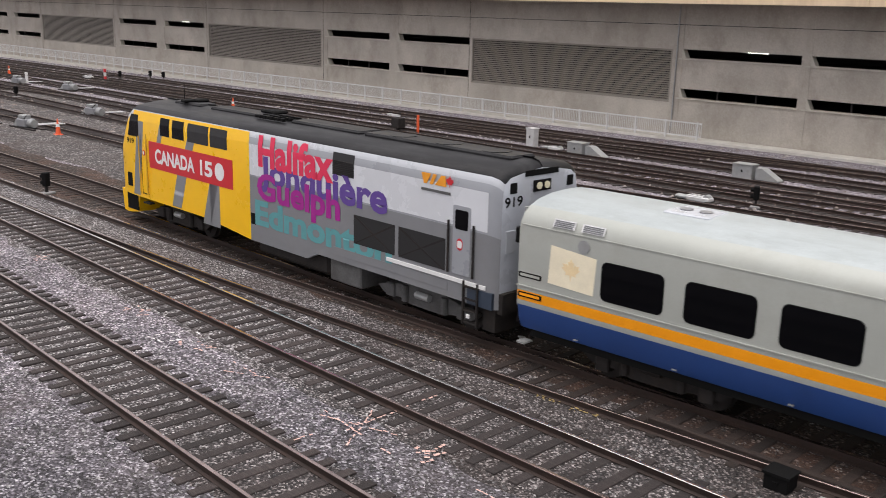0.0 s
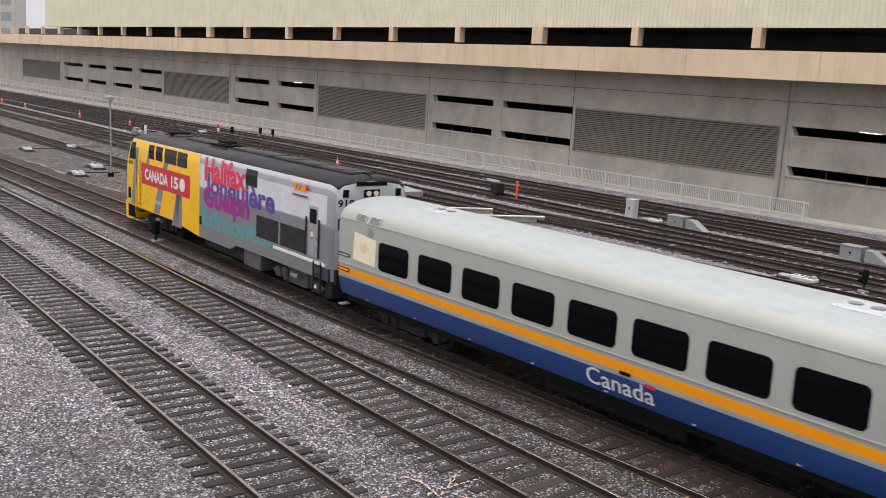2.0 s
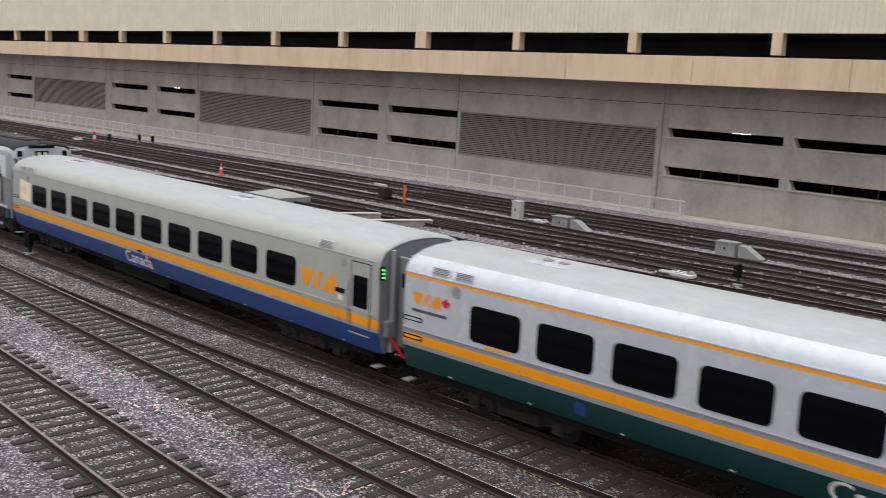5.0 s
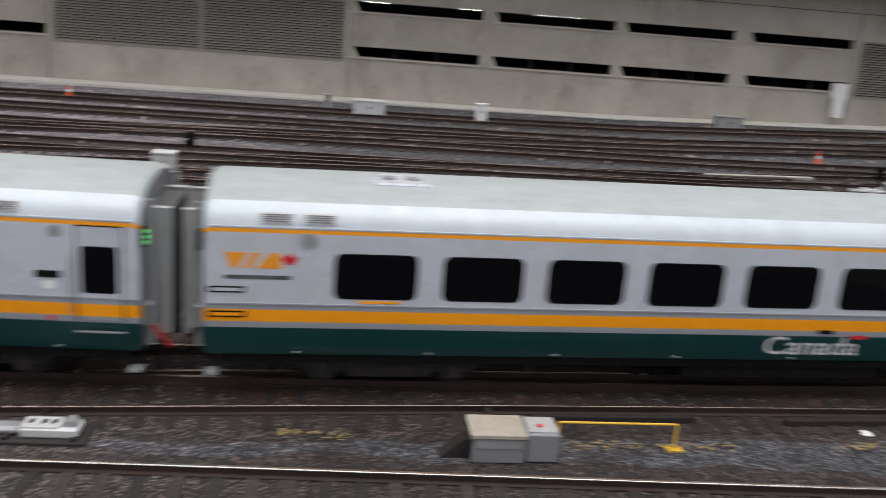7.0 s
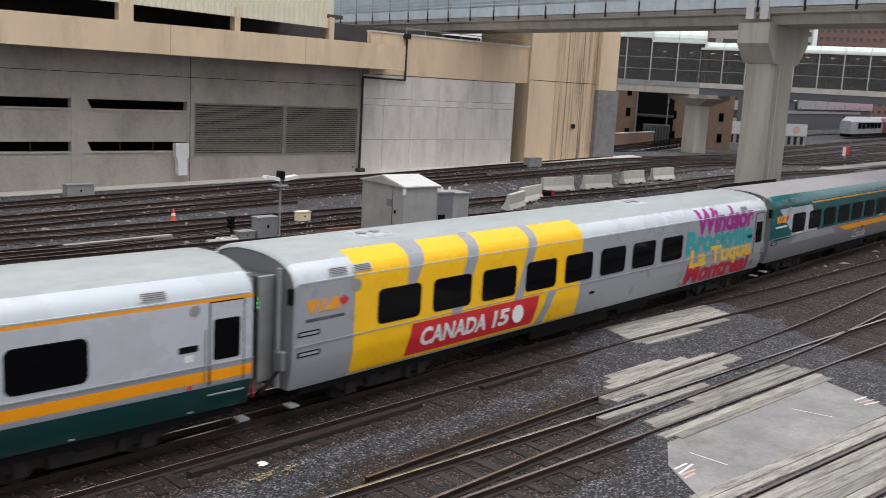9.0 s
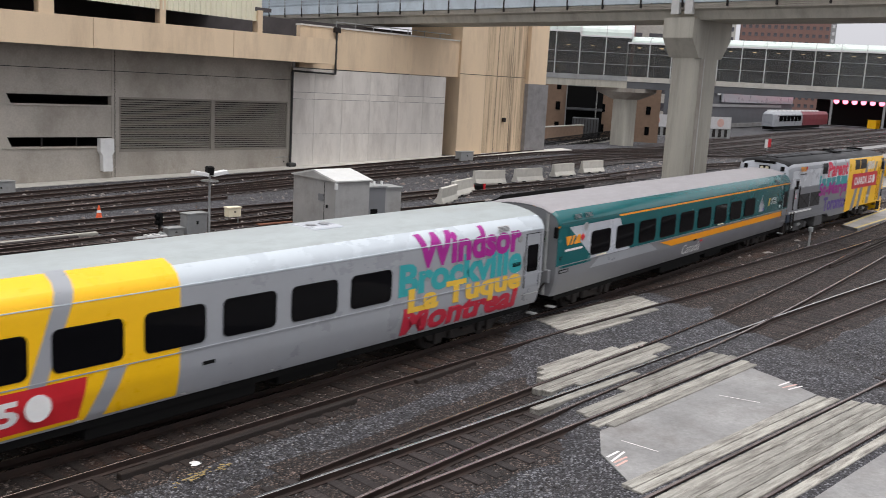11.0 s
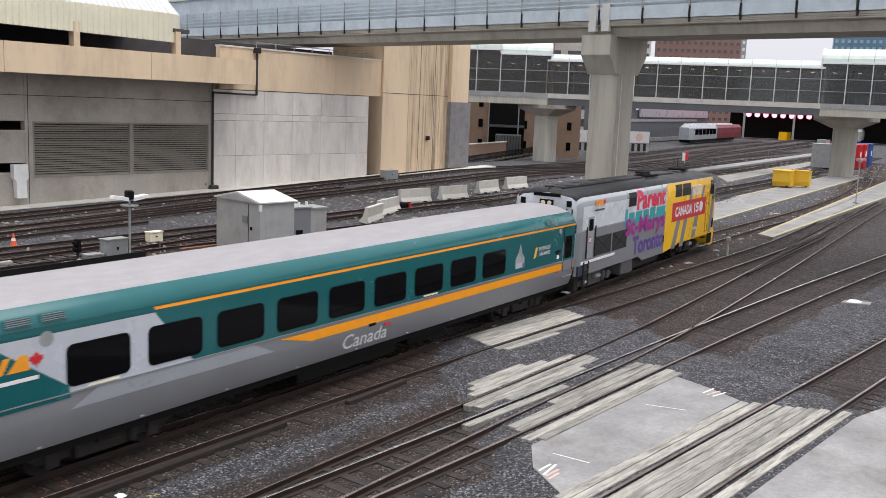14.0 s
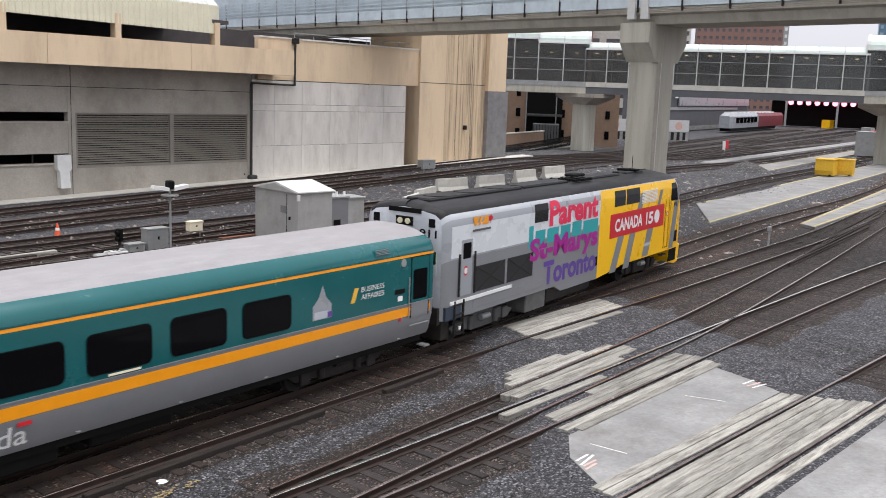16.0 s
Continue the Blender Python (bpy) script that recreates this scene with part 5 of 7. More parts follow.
    lettering("class_name", "BUSINESS", 21.85, 22.75, 2.46, -1.598, WHITE, c, height=0.14)
    lettering("class_name", "AFFAIRES", 21.85, 22.75, 2.26, -1.598, WHITE, c, height=0.14)
    plate("slash_mark", [(21.45, 2.22), (21.6, 2.22), (21.75, 2.6), (21.6, 2.6)], 1.592, GOLDV, c, 0.004)
    plate("painted_scene", [(20.1, 2.0), (20.75, 2.0), (20.75, 2.35), (20.55, 2.55), (20.43, 2.85), (20.3, 2.55), (20.1, 2.35)], 1.592, SILVER, c, 0.004)
    plate("painted_scene", [(20.15, 2.02), (20.6, 2.02), (20.6, 2.2), (20.15, 2.2)], 1.598, SILVERLT, c, 0.004)
    plate("painted_scene", [(20.6, 2.02), (20.78, 2.02), (20.78, 2.16), (20.6, 2.16)], 1.598, PURPLE, c, 0.004)
    plate("access_sign", rounded(24.1, 24.35, 2.92, 3.12, 0.02), 1.592, WHITE, c, 0.005)
    for k in range(5):
        part("roof_rail", boxed(0.3 + k * 0.03, 6.2, 0.9 + k * 0.12, 0.95 + k * 0.12, 3.74 - k * 0.06, 3.9 - k * 0.06), BLACK, c)
    out.append(c)
    return out


LL = 19.8


def loco_y(z):
    return float(np.interp(z, [0.9, 3.75, 4.1, 4.3, 4.42], [1.5, 1.5, 1.44, 1.15, 0.0]))


def locomotive(label, flip, number, words):
    """Streamlined diesel; nose at x = 0, or at x = LL when flipped. Near side at -y."""
    t = thing("diesel_locomotive", label, "locomotive", "locomotives of the train")
    X = (lambda x: LL - x) if flip else (lambda x: x)

    def q4(a, b, z0, z1, lean=0.0):
        lo, hi = sorted((X(a), X(b)))
        return [(lo, z0), (hi, z0), (hi + lean, z1), (lo + lean, z1)]

    def rect(a, b):
        return sorted((X(a), X(b)))
    zs = [0.95, 1.4, 2.75, 3.75, 3.95, 4.12, 4.26, 4.36, 4.42]
    stations = [(0.0, 0.72, 2.55), (0.12, 0.82, 2.8), (0.35, 0.9, 3.05), (0.75, 0.96, 3.6), (1.1, 0.985, 4.15), (1.5, 1, 4.42), (9.3, 1, 4.42), (9.32, 1, 4.42), (LL - 0.3, 1, 4.42), (LL - 0.1, 0.965, 4.36), (LL, 0.9, 4.25)]
    rings = []
    for x, a, top in stations:
        f = (top - 0.95) / (4.42 - 0.95)
        half = [(-loco_y(z) * a, 0.95 + (z - 0.95) * f) for z in zs] + [(0.0, 0.95 + (4.46 - 0.95) * f)]
        rings.append([(X(x), y, z) for y, z in half] + [(X(x), -y, z) for y, z in half[-2::-1]])
    bm = bmesh.new()
    vr = [[bm.verts.new(p) for p in r] for r in rings]
    n = len(vr[0])
    for j, (a, b) in enumerate(zip(vr, vr[1:])):
        x = stations[j][0]
        for i in range(n - 1):
            fc = bm.faces.new((a[i], a[i + 1], b[i + 1], b[i]))
            k = min(i, n - 2 - i)
            # strip 4, just below the roof, is coloured as a highlight
            fc.material_index = (0 if x < 9.31 else (1 if k < 2 else 2)) if k < 4 else (3 if k < 5 else (4 if x < 9.31 else 5))
    bm.faces.new(vr[0]).material_index = 0
    bm.faces.new(vr[-1]).material_index = 6
    bmesh.ops.recalc_face_normals(bm, faces=bm.faces)
    part("body", bm, [YELLOW, GREYP, SILVER, SILVERW, ROOFK, ROOFK, SILVERLT], t, smooth=True).data.set_sharp_from_angle(angle=radians(38))
    skin("cab_top_edge", q4(1.6, 9.3, 3.76, 4.1), YELLOW, t, lift=0.003, yf=loco_y)
    skin("light_panel", q4(9.34, LL - 0.3, 2.8, 3.75), PALEP, t, lift=0.002, yf=loco_y)
    # frame, skirt, tank and pilot
    part("pilot", prism(bmesh.new(), [(X(a), z) for a, z in [(0.0, 1.0), (0.12, 0.18), (0.5, 0.14), (1.25, 0.25), (1.45, 1.0)]], -1.3, 1.3), YELLOW, t)
    part("pilot_recess", boxed(*rect(0.45, 1.3), -1.32, -1.28, 0.3, 0.92), BLACK, t)
    low = prism(bmesh.new(), [(X(a), z) for a, z in [(6.6, 1.2), (7.2, 0.9), (9.32, 0.72), (9.32, 1.3), (6.6, 1.3)]], -1.496, 1.496)
    part("skirt", low, YELLOW, t)
    part("skirt", prism(bmesh.new(), [(X(a), z) for a, z in [(9.32, 0.72), (12.3, 0.72), (13.6, 1.3), (9.32, 1.3)]], -1.496, 1.496), GREYP, t)
    part("fuel_tank", boxed(*rect(9.4, 13.1), -1.3, 1.3, 0.3, 0.95, bevel=0.12), IRON, t)
    part("battery_box", boxed(*rect(13.3, 14.7), -1.42, 1.42, 0.3, 1.0, bevel=0.04), BOGIEG, t)
    part("sill", boxed(*rect(13.6, 18.2), -1.51, -1.4, 1.12, 1.34), GREYP, t)
    part("corner_skirt", boxed(*rect(18.9, LL - 0.08), -1.515, -1.38, 0.95, 1.36), NAVYG, t)
    part("sill_stripe", boxed(*rect(15.9, LL - 0.3), -1.53, -1.5, 1.4, 1.5), WHITE, t)
    part("rear_buffer", boxed(*rect(LL - 0.05, LL + 0.12), -1.35, 1.35, 0.85, 1.35), IRON, t)
    part("rear_plough", boxed(*rect(LL - 0.5, LL - 0.1), -1.35, 1.35, 0.35, 1.0), IRON, t)
    for z in (0.45, 0.75, 1.05, 1.35):
        part("step", boxed(*rect(LL - 1.0, LL - 0.55), -1.56, -1.42, z, z + 0.04), IRON, t)
    for a in (LL - 1.02, LL - 0.55):
        part("step_rail", boxed(*rect(a, a + 0.04), -1.57, -1.5, 0.4, 1.5), IRON, t)
    part("step_marker", boxed(*rect(LL - 0.85, LL - 0.75), -1.58, -1.55, 0.6, 0.7), WHITE, t)
    # yellow cab end with grey slashes
    for a, b, z0, z1, lean in ((6.9, 7.5, 0.75, 2.2, 0.0) if not flip else (7.6, 8.2, 0.75, 2.2, 0.7), (6.4, 6.9, 0.75, 2.2, 0.5) if not flip else (6.3, 6.9, 0.75, 2.2, 0.55), (4.3, 4.95, 1.0, 2.2, 0.45), (5.3, 5.8, 3.0, 3.74, 0.35), (1.4, 1.9, 1.0, 3.74, 0.5), (3.3, 3.6, 3.0, 3.74, 0.3)):
        skin("grey_slash", q4(a, b, z0, z1, lean), GREYP, t, lift=0.004, yf=lambda z: loco_y(max(0.9, z)))
    a, b = rect(2.75, 8.35)
    plate("red_sign", [(a, 2.15), (b, 2.15), (b, 3.1), (a, 3.1)], 1.506, RED, t, 0.004)
    w = b - a
    lettering("sign_word", "CANADA", a + w * 0.08, a + w * 0.575, 2.36, -1.516, WHITE, t, height=0.52, bold=0.035, label="white capital letters")
    for digit, f0, f1 in (("1", 0.64, 0.665), ("5", 0.69, 0.782)):
        lettering("sign_number", digit, a + w * f0, a + w * f1, 2.36, -1.516, WHITE, t, height=0.52, bold=0.035 if digit != "1" else 0.0, label="white numeral")
    disc("sign_emblem", a + w * 0.857, 2.62, 0.29, 1.51, WHITE, t, 20, 0.004)
    for a, b, z0, z1 in ((3.65, 4.3, 3.38, 4.0), (4.5, 5.3, 3.38, 4.0), (5.55, 6.9, 3.38, 4.0), (7.0, 8.05, 3.38, 4.0)):
        lo, hi = rect(a, b)
        if flip and a < 5:
            for k in range(9):
                part("grille_slat", boxed(lo, hi + (0.2 if a > 4.4 else 0), -1.515, -1.49, 3.3 + k * 0.06, 3.335 + k * 0.06), WHITE, t)
            continue
        skin("cab_window" if a < 5 else "intake_grille", [(lo, z0), (hi, z0), (hi, z1), (lo, z1)], TGLASS if a < 5 else DKPANEL, t, lift=0.008, yf=loco_y)
    lo, hi = rect(1.15, 2.0)
    skin("side_window", [(lo, 3.15), (hi, 3.15), (hi, 3.95), (lo + (0.3 if not flip else 0), 3.95)] if not flip else [(lo, 3.15), (hi, 3.15), (hi - 0.3, 3.95), (lo, 3.95)], TGLASS, t, lift=0.012, yf=loco_y)
    for s in (-1, 1):
        ws = bmesh.new()
        y0, y1 = s * 0.12, s * 1.15
        for c in ((0.52, y0, 3.3), (0.5, y1, 3.25), (0.98, y1 * 0.93, 3.95), (1.0, y0, 4.0)):
            ws.verts.new((X(c[0]) + (-0.04 if not flip else 0.04), c[1], c[2] + 0.03))
        ws.faces.new(list(ws.verts))
        part("windscreen", ws, TGLASS, t)
    part("headlamp", boxed(*rect(-0.05, 0.12), -0.35, 0.35, 2.3, 2.55), GALV, t)
    for a in (2.05, 2.6):
        part("cab_handrail", cyl(bmesh.new(), (X(a), -1.55, 1.1), (X(a), -1.55, 3.2), 0.022, n=6), YPIPE, t)
    part("cab_door_seam", boxed(*rect(2.12, 2.14), -1.506, -1.498, 1.1, 3.3), BLACK, t)
    part("cab_door_seam", boxed(*rect(2.54, 2.56), -1.506, -1.498, 1.1, 3.3), BLACK, t)
    for z in (0.4, 0.75, 1.1):
        part("cab_step", boxed(*rect(2.1, 2.6), -1.5, -1.3, z, z + 0.05), IRON, t)
    part("nose_box", boxed(*rect(0.95, 1.3), -1.5, -1.4, 1.25, 1.75), BLACK, t)
    # grey engine end
    lo, hi = rect(13.55, 14.5)
    skin("intake_grille", [(lo, 3.38), (hi, 3.38), (hi, 4.0), (lo, 4.0)], DKPANEL, t, lift=0.008, yf=loco_y)
    for a, b in ((14.5, 16.2), (16.35, 18.1)):
        lo, hi = rect(a, b)
        g = plate("radiator_grille", [(lo, 1.6), (hi, 1.6), (hi, 2.4), (lo, 2.4)], 1.504, DKPANEL, t, 0.006)
        plate("grille_bar", [(lo, 1.6), (lo + 0.05, 1.6), (hi, 2.36), (hi - 0.05, 2.4)], 1.511, IRON, g, 0.004)
        plate("grille_bar", [(hi - 0.05, 1.6), (hi, 1.6), (lo + 0.05, 2.4), (lo, 2.36)], 1.516, IRON, g, 0.004)
    lo, hi = rect(18.35, 18.95)
    plate("rear_door", rounded(lo, hi, 1.6, 3.3, 0.05), 1.503, SILVER, t, 0.008)
    plate("rear_door_window", rounded(lo + 0.08, hi - 0.08, 2.72, 3.2, 0.05), 1.511, TGLASS, t, 0.006)
    plate("door_notice", rounded(lo + 0.15, hi - 0.25, 2.2, 2.5, 0.1), 1.511, RED, t, 0.004)
    plate("door_notice", rounded(lo + 0.17, hi - 0.27, 2.26, 2.44, 0.05), 1.515, WHITE, t, 0.004)
    for a in (18.22, 19.08):
        part("door_rail", cyl(bmesh.new(), (X(a), -1.54, 1.6), (X(a), -1.54, 2.9), 0.03, n=6), IRON, t)
    part("filler_cap", boxed(*rect(9.35, 9.6), -1.506, -1.45, 1.25, 1.6), BLACK, t)
    # rear end details
    xr = X(LL)
    s = -1 if flip else 1
    part("rear_number_box", boxed(min(xr, xr + s * 0.02), max(xr, xr + s * 0.02), -0.6, 0.6, 4.08, 4.22), BLACK, t)
    lampb = part("rear_lamp_box", boxed(min(xr, xr + s * 0.05), max(xr, xr + s * 0.05), -0.3, 0.3, 3.7, 3.96), BLACK, t)
    for y in (-0.14, 0.14):
        part("lamp", cyl(bmesh.new(), (xr + s * 0.05, y, 3.83), (xr + s * 0.08, y, 3.83), 0.09), LOCOLAMP, lampb)
    for y in (-1.1, 0.95):
        part("rear_hatch", boxed(min(xr, xr + s * 0.02), max(xr, xr + s * 0.02), y, y + 0.22, 3.72, 3.97), BLACK, t)
    nb = lettering("road_number", number, 0, 0.62, 0, 0, BLACK, t, height=0.25, bold=0.02)
    if s < 0:
        nb.matrix_basis = Matrix.Translation((xr - 0.012, -0.55, 3.4)) @ Matrix.Rotation(radians(-90), 4, "Z")
    else:
        nb.matrix_basis = Matrix.Translation((xr + 0.012, -1.28, 3.4)) @ Matrix.Rotation(radians(90), 4, "Z")
    part("rear_panel", boxed(min(xr, xr + s * 0.03), max(xr, xr + s * 0.03), -1.2, -0.9, 2.3, 2.85, bevel=0.01), SILVERW, t)
    lo, hi = rect(1.05, 1.6)
    lettering("road_number", number, lo, hi, 2.86, -0.01, BLACK, t, height=0.2, bold=0.02, yf=loco_y)
    for a, z, r, m in ((2.34, 2.62, 0.1, RED), (2.34, 2.62, 0.06, WHITE)):
        disc("door_badge", X(a), z, r, 1.506 if m is RED else 1.512, m, t)
    for k in range(8):
        part("grille_slat", boxed(*rect(13.6, 14.45), -1.53, -1.5, 3.42 + k * 0.05, 3.435 + k * 0.05), IRON, t)
    # roof gear
    for a, b, y, z, m in ((10.0, 13.4, 0.42, 4.466, ROOFK), (13.6, 19.2, 0.45, 4.468, ROOFK), (2.6, 4.4, 0.35, 4.465, ROOFK), (5.2, 8.8, 0.4, 4.466, ROOFK)):
        part("roof_hatch", boxed(*rect(a, b), -y, y, 4.3, z, bevel=0.05), m, t)
    for a in (14.8, 16.6, 18.3):
        part("roof_fan", cyl(bmesh.new(), (X(a), 0, 4.45), (X(a), 0, 4.482), 0.38, n=24), ROOFK, t)
    for a, y in ((7.6, 0.3), (3.2, -0.2), (3.35, 0.2)):
        part("exhaust" if a > 5 else "horn", boxed(*rect(a, a + (0.9 if a > 5 else 0.35)), y - 0.25, y + 0.25, 4.45, 4.56, bevel=0.04), BLACK, t)
    for k in range(3):
        cb = bmesh.new()
        for j in range(8):
            box(cb, *rect(8.3 + j * 0.2, 8.45 + j * 0.2), -0.6 + 0.3 * k, -0.5 + 0.3 * k, 4.4, 4.49)
        part("roof_grille", cb, BLACK, t)
    part("antenna", cyl(bmesh.new(), (X(1.6), 0.6, 4.4), (X(1.6), 0.6, 5.0), 0.015, n=6), BLACK, t)
    lx = rect(17.2, 18.4)
    logo(lx[0], 3.68, 1.0, 1.52, t)
    for word, x0, x1, z0, h, m, bold in words:
        lettering("city_name", word, x0, x1, z0, -0.007 - 0.004 * {"Jonquière": 1, "Guelph": 2, "Halifax": 2, "St-Marys": 2, "Toronto": 1, "Parent": 2}.get(word, 0), m, t, height=h, bold=bold, yf=loco_y)
    bogie(t, X(4.2), 2.75, 0.5, heavy=True)
    bogie(t, X(17.0), 2.75, 0.5, BOGIEG, heavy=True)
    return t


def build_train():
    a = locomotive("yellow and grey diesel locomotive with painted city names, leading", False, "919", (
        ("Edmonton", 9.6, 16.1, 1.26, 0.8, TEALD, 0.04), ("Jonquière", 9.9, 15.9, 2.35, 1.1, PURPLE, 0.035), ("Guelph", 9.75, 13.9, 1.85, 1.08, MAGENTA, 0.035), ("Halifax", 9.85, 13.6, 3.1, 0.98, PINKRED, 0.04)))
    b = locomotive("yellow and grey diesel locomotive with painted city names, trailing", True, "911", (
        ("Toronto", 6.1, 10.3, 1.1, 0.85, PURPLE, 0.035), ("St-Marys", 5.05, 10.35, 1.85, 1.0, MAGENTA, 0.035), ("Parent", 6.35, 10.25, 3.15, 0.9, PINKRED, 0.04)))
    for x0, x1, z0, z1 in ((4.95, 5.25, 2.55, 3.3), (5.4, 6.1, 2.6, 3.1), (6.25, 7.1, 2.6, 3.1), (7.25, 8.0, 2.6, 3.1), (8.15, 8.9, 2.6, 3.15), (9.05, 10.3, 2.6, 3.1)):
        plate("vinyl_bar", [(x0, z0), (x1, z0), (x1, z1), (x0, z1)], 1.503, TEALV, b, 0.003)
    return a, build_coaches(), b


S_ROWS = [(0.0, -16.5), (0.5, -19.37), (1.0, -22.23), (1.5, -25.12), (2.0, -28.04), (2.5, -30.98), (3.0, -33.88), (5.5, -48.6), (6.0, -51.4), (6.5, -54.38), (7.0, -57.38), (7.5, -60.39),
          (8.0, -63.4), (8.5, -66.37), (11.0, -81.6), (11.5, -84.55), (12.0, -87.47), (12.5, -90.44), (13.0, -93.42), (13.5, -96.44), (14.0, -99.46), (14.5, -102.48), (15.0, -105.46), (15.5, -108.48), (16.0, -111.55)]


def train_s(t):
    return float(np.interp(t, [r[0] for r in S_ROWS], [r[1] for r in S_ROWS]))


def vehicle_pose(t, front, length, half):
    """A rigid body carried by two pivots on the curve."""
    s = train_s(t) + front + length / 2
    (ax, ay), (bx, by) = on_main(s - half), on_main(s + half)
    ang = math.atan2(by - ay, bx - ax)
    cx, cy = (ax + bx) / 2, (ay + by) / 2
    return Matrix.Translation((cx - math.cos(ang) * length / 2, cy - math.sin(ang) * length / 2, 0)) @ Matrix.Rotation(ang, 4, "Z")


def motions():
    lead, coaches, trail = TRAIN
    times = [0.5 * i for i in range(33)]
    walk(lead, [(t, vehicle_pose(t, -20.0, LL, 6.4)) for t in times])
    for k, c in enumerate(coaches):
        walk(c, [(t, vehicle_pose(t, k * CAR + GAP, LC, 9.07)) for t in times])
    walk(trail, [(t, vehicle_pose(t, 5 * CAR + 0.15, LL, 6.4)) for t in times])
    tenth = [0.1 * i for i in range(161)]
    spin = {}
    for w, dx, r in ROLLING:
        if r not in spin:
            spin[r] = [(t, -math.degrees((train_s(0) - train_s(t)) / r)) for t in tenth]
        walk(w, [(t, Matrix.Translation((dx, 0, r)) @ Matrix.Rotation(radians(a), 4, "Y")) for t, a in spin[r]])


# ---------- crossing: timber planks and concrete ----------
def along(pts, x, off, dz=0.0):
    line_x = [p[0] for p in pts]
    line_y = [p[1] for p in pts]
    y = float(np.interp(x, line_x, line_y))
    a = math.atan((float(np.interp(x + 1.5, line_x, line_y)) - float(np.interp(x - 1.5, line_x, line_y))) / 3)
    return Matrix.Translation((x - math.sin(a) * off, y + math.cos(a) * off, dz)) @ Matrix.Rotation(a, 4, "Z")


PLANK = {}


def plank(parent, pts, x, off, length, width=0.27, z=0.0):
    key = (round(length, 1), round(width, 2))
    if key not in PLANK:
        PLANK[key] = mesh_from(boxed(-length / 2, length / 2, -width / 2, width / 2, -0.18, -0.012, bevel=0.012), "plank", WOOD_GREY)
    o = new("plank", PLANK[key])
    o.parent = parent
    o.matrix_basis = along(pts, x, off, z) @ Matrix.Rotation(random.uniform(-0.004, 0.004), 4, "Z")


def crossing():
    random.seed(4)
    c = tagged(new("timber_crossing"), "weathered timber planks laid between the rails", "level crossing", kind="structure")
    lanes = [(T1_PTS, 1.02, 14.4, 23.7), (T1_PTS, 1.3, 14.45, 23.5), (T1_PTS, -1.0, 14.6, 24.8)]
    lanes += [(T1_PTS, -0.54 + 0.27 * i, 14.4, 24.5 - 0.15 * i) for i in range(5)]
    lanes += [(T2_PTS, -0.99, 16.1, 24.3), (T2_PTS, -1.25, 16.4, 24.2), (T2_PTS, -0.54, 16.5, 24.5), (T2_PTS, -0.27, 16.6, 24.4), (T2_PTS, 0.0, 18.9, 24.3), (T2_PTS, 0.52, 15.9, 20.6)]
    lanes += [(D2_PTS, 0.55, 17.0, 23.8), (D2_PTS, 0.28, 17.1, 23.7), (D2_PTS, 0.02, 18.2, 22.4), (D2_PTS, 0.98, 17.8, 23.5), (D2_PTS, 1.25, 18.2, 22.2), (D2_PTS, 1.52, 18.6, 21.4)]
    lanes += [(T3_PTS, -0.54 + 0.27 * i, 21.8 + 0.1 * i, 28.0 + 0.1 * i) for i in range(5)] + [(T3_PTS, -1.0, 21.6, 27.2), (T3_PTS, -1.26, 21.8, 25.0)]
    for pts, off, x0, x1 in lanes:
        n = max(1, round((x1 - x0) / 7.5))
        for i in range(n):
            ln = (x1 - x0) / n
            plank(c, pts, x0 + ln * (i + 0.5), off, ln - 0.015, 0.255, random.uniform(-0.02, -0.004))
    vs, fs, nx, ny = [], [], 44, 50
    for j in range(ny):
        for i in range(nx):
            x, y = 11.5 + 0.45 * i, 6.5 + 0.36 * j
            inside = min(x - (14.2 + (y - 10.5) * 0.69), 24.6 + (y - 10) * 0.3 - x, y - 8.6, 22.0 - y)
            f = min(1, max(0, (inside + 2.0) / 1.6 + 0.35 * noise.noise(Vector((x, y, 0)) * 0.8)))
            vs.append((x, y, -0.26 + 0.195 * f))
    for j in range(ny - 1):
        for i in range(nx - 1):
            fs.append((j * nx + i, j * nx + i + 1, (j + 1) * nx + i + 1, (j + 1) * nx + i))
    me = bpy.data.meshes.new("ground_crossing")
    me.from_pydata(vs, [], fs)
    me.materials.append(G)
    tagged(new("ground_crossing", me), "grey stone filled up between the crossing rails", "ground", kind="structure")
    s = tagged(new("pavement"), "worn grey concrete crossing slab", "pavement", kind="structure")

    def slab(name, corners, z=-0.05, m=SLAB):
        bm = bmesh.new()
        top = [bm.verts.new((x, y, z)) for x, y in corners]
        bot = [bm.verts.new((x, y, z - 0.25)) for x, y in corners]
        bm.faces.new(top)
        for i in range(len(corners)):
            j = (i + 1) % len(corners)
            bm.faces.new((top[j], top[i], bot[i], bot[j]))
        bmesh.ops.recalc_face_normals(bm, faces=bm.faces)
        return part(name, bm, m, s)
    slab("concrete_slab", [(14.55, 11.35), (23.4, 12.36), (23.75, 13.5), (24.0, 14.85), (20.0, 14.15), (16.2, 13.62), (15.2, 12.7)])
    slab("concrete_slab", [(14.6, 8.6), (16.0, 8.72), (24.6, 9.68), (26.3, 9.55), (23.5, 6.0), (40, -4), (12, -6)])
    slab("patch_slab", [(40.2, 17.0), (40.9, 17.1), (41.5, 16.2), (40.8, 16.0)], -0.16)
    # sprayed survey marks lying on slab and stone
    mk = thing("spray_marks", "pale pink and white survey paint on slab and stones", "paint marks")

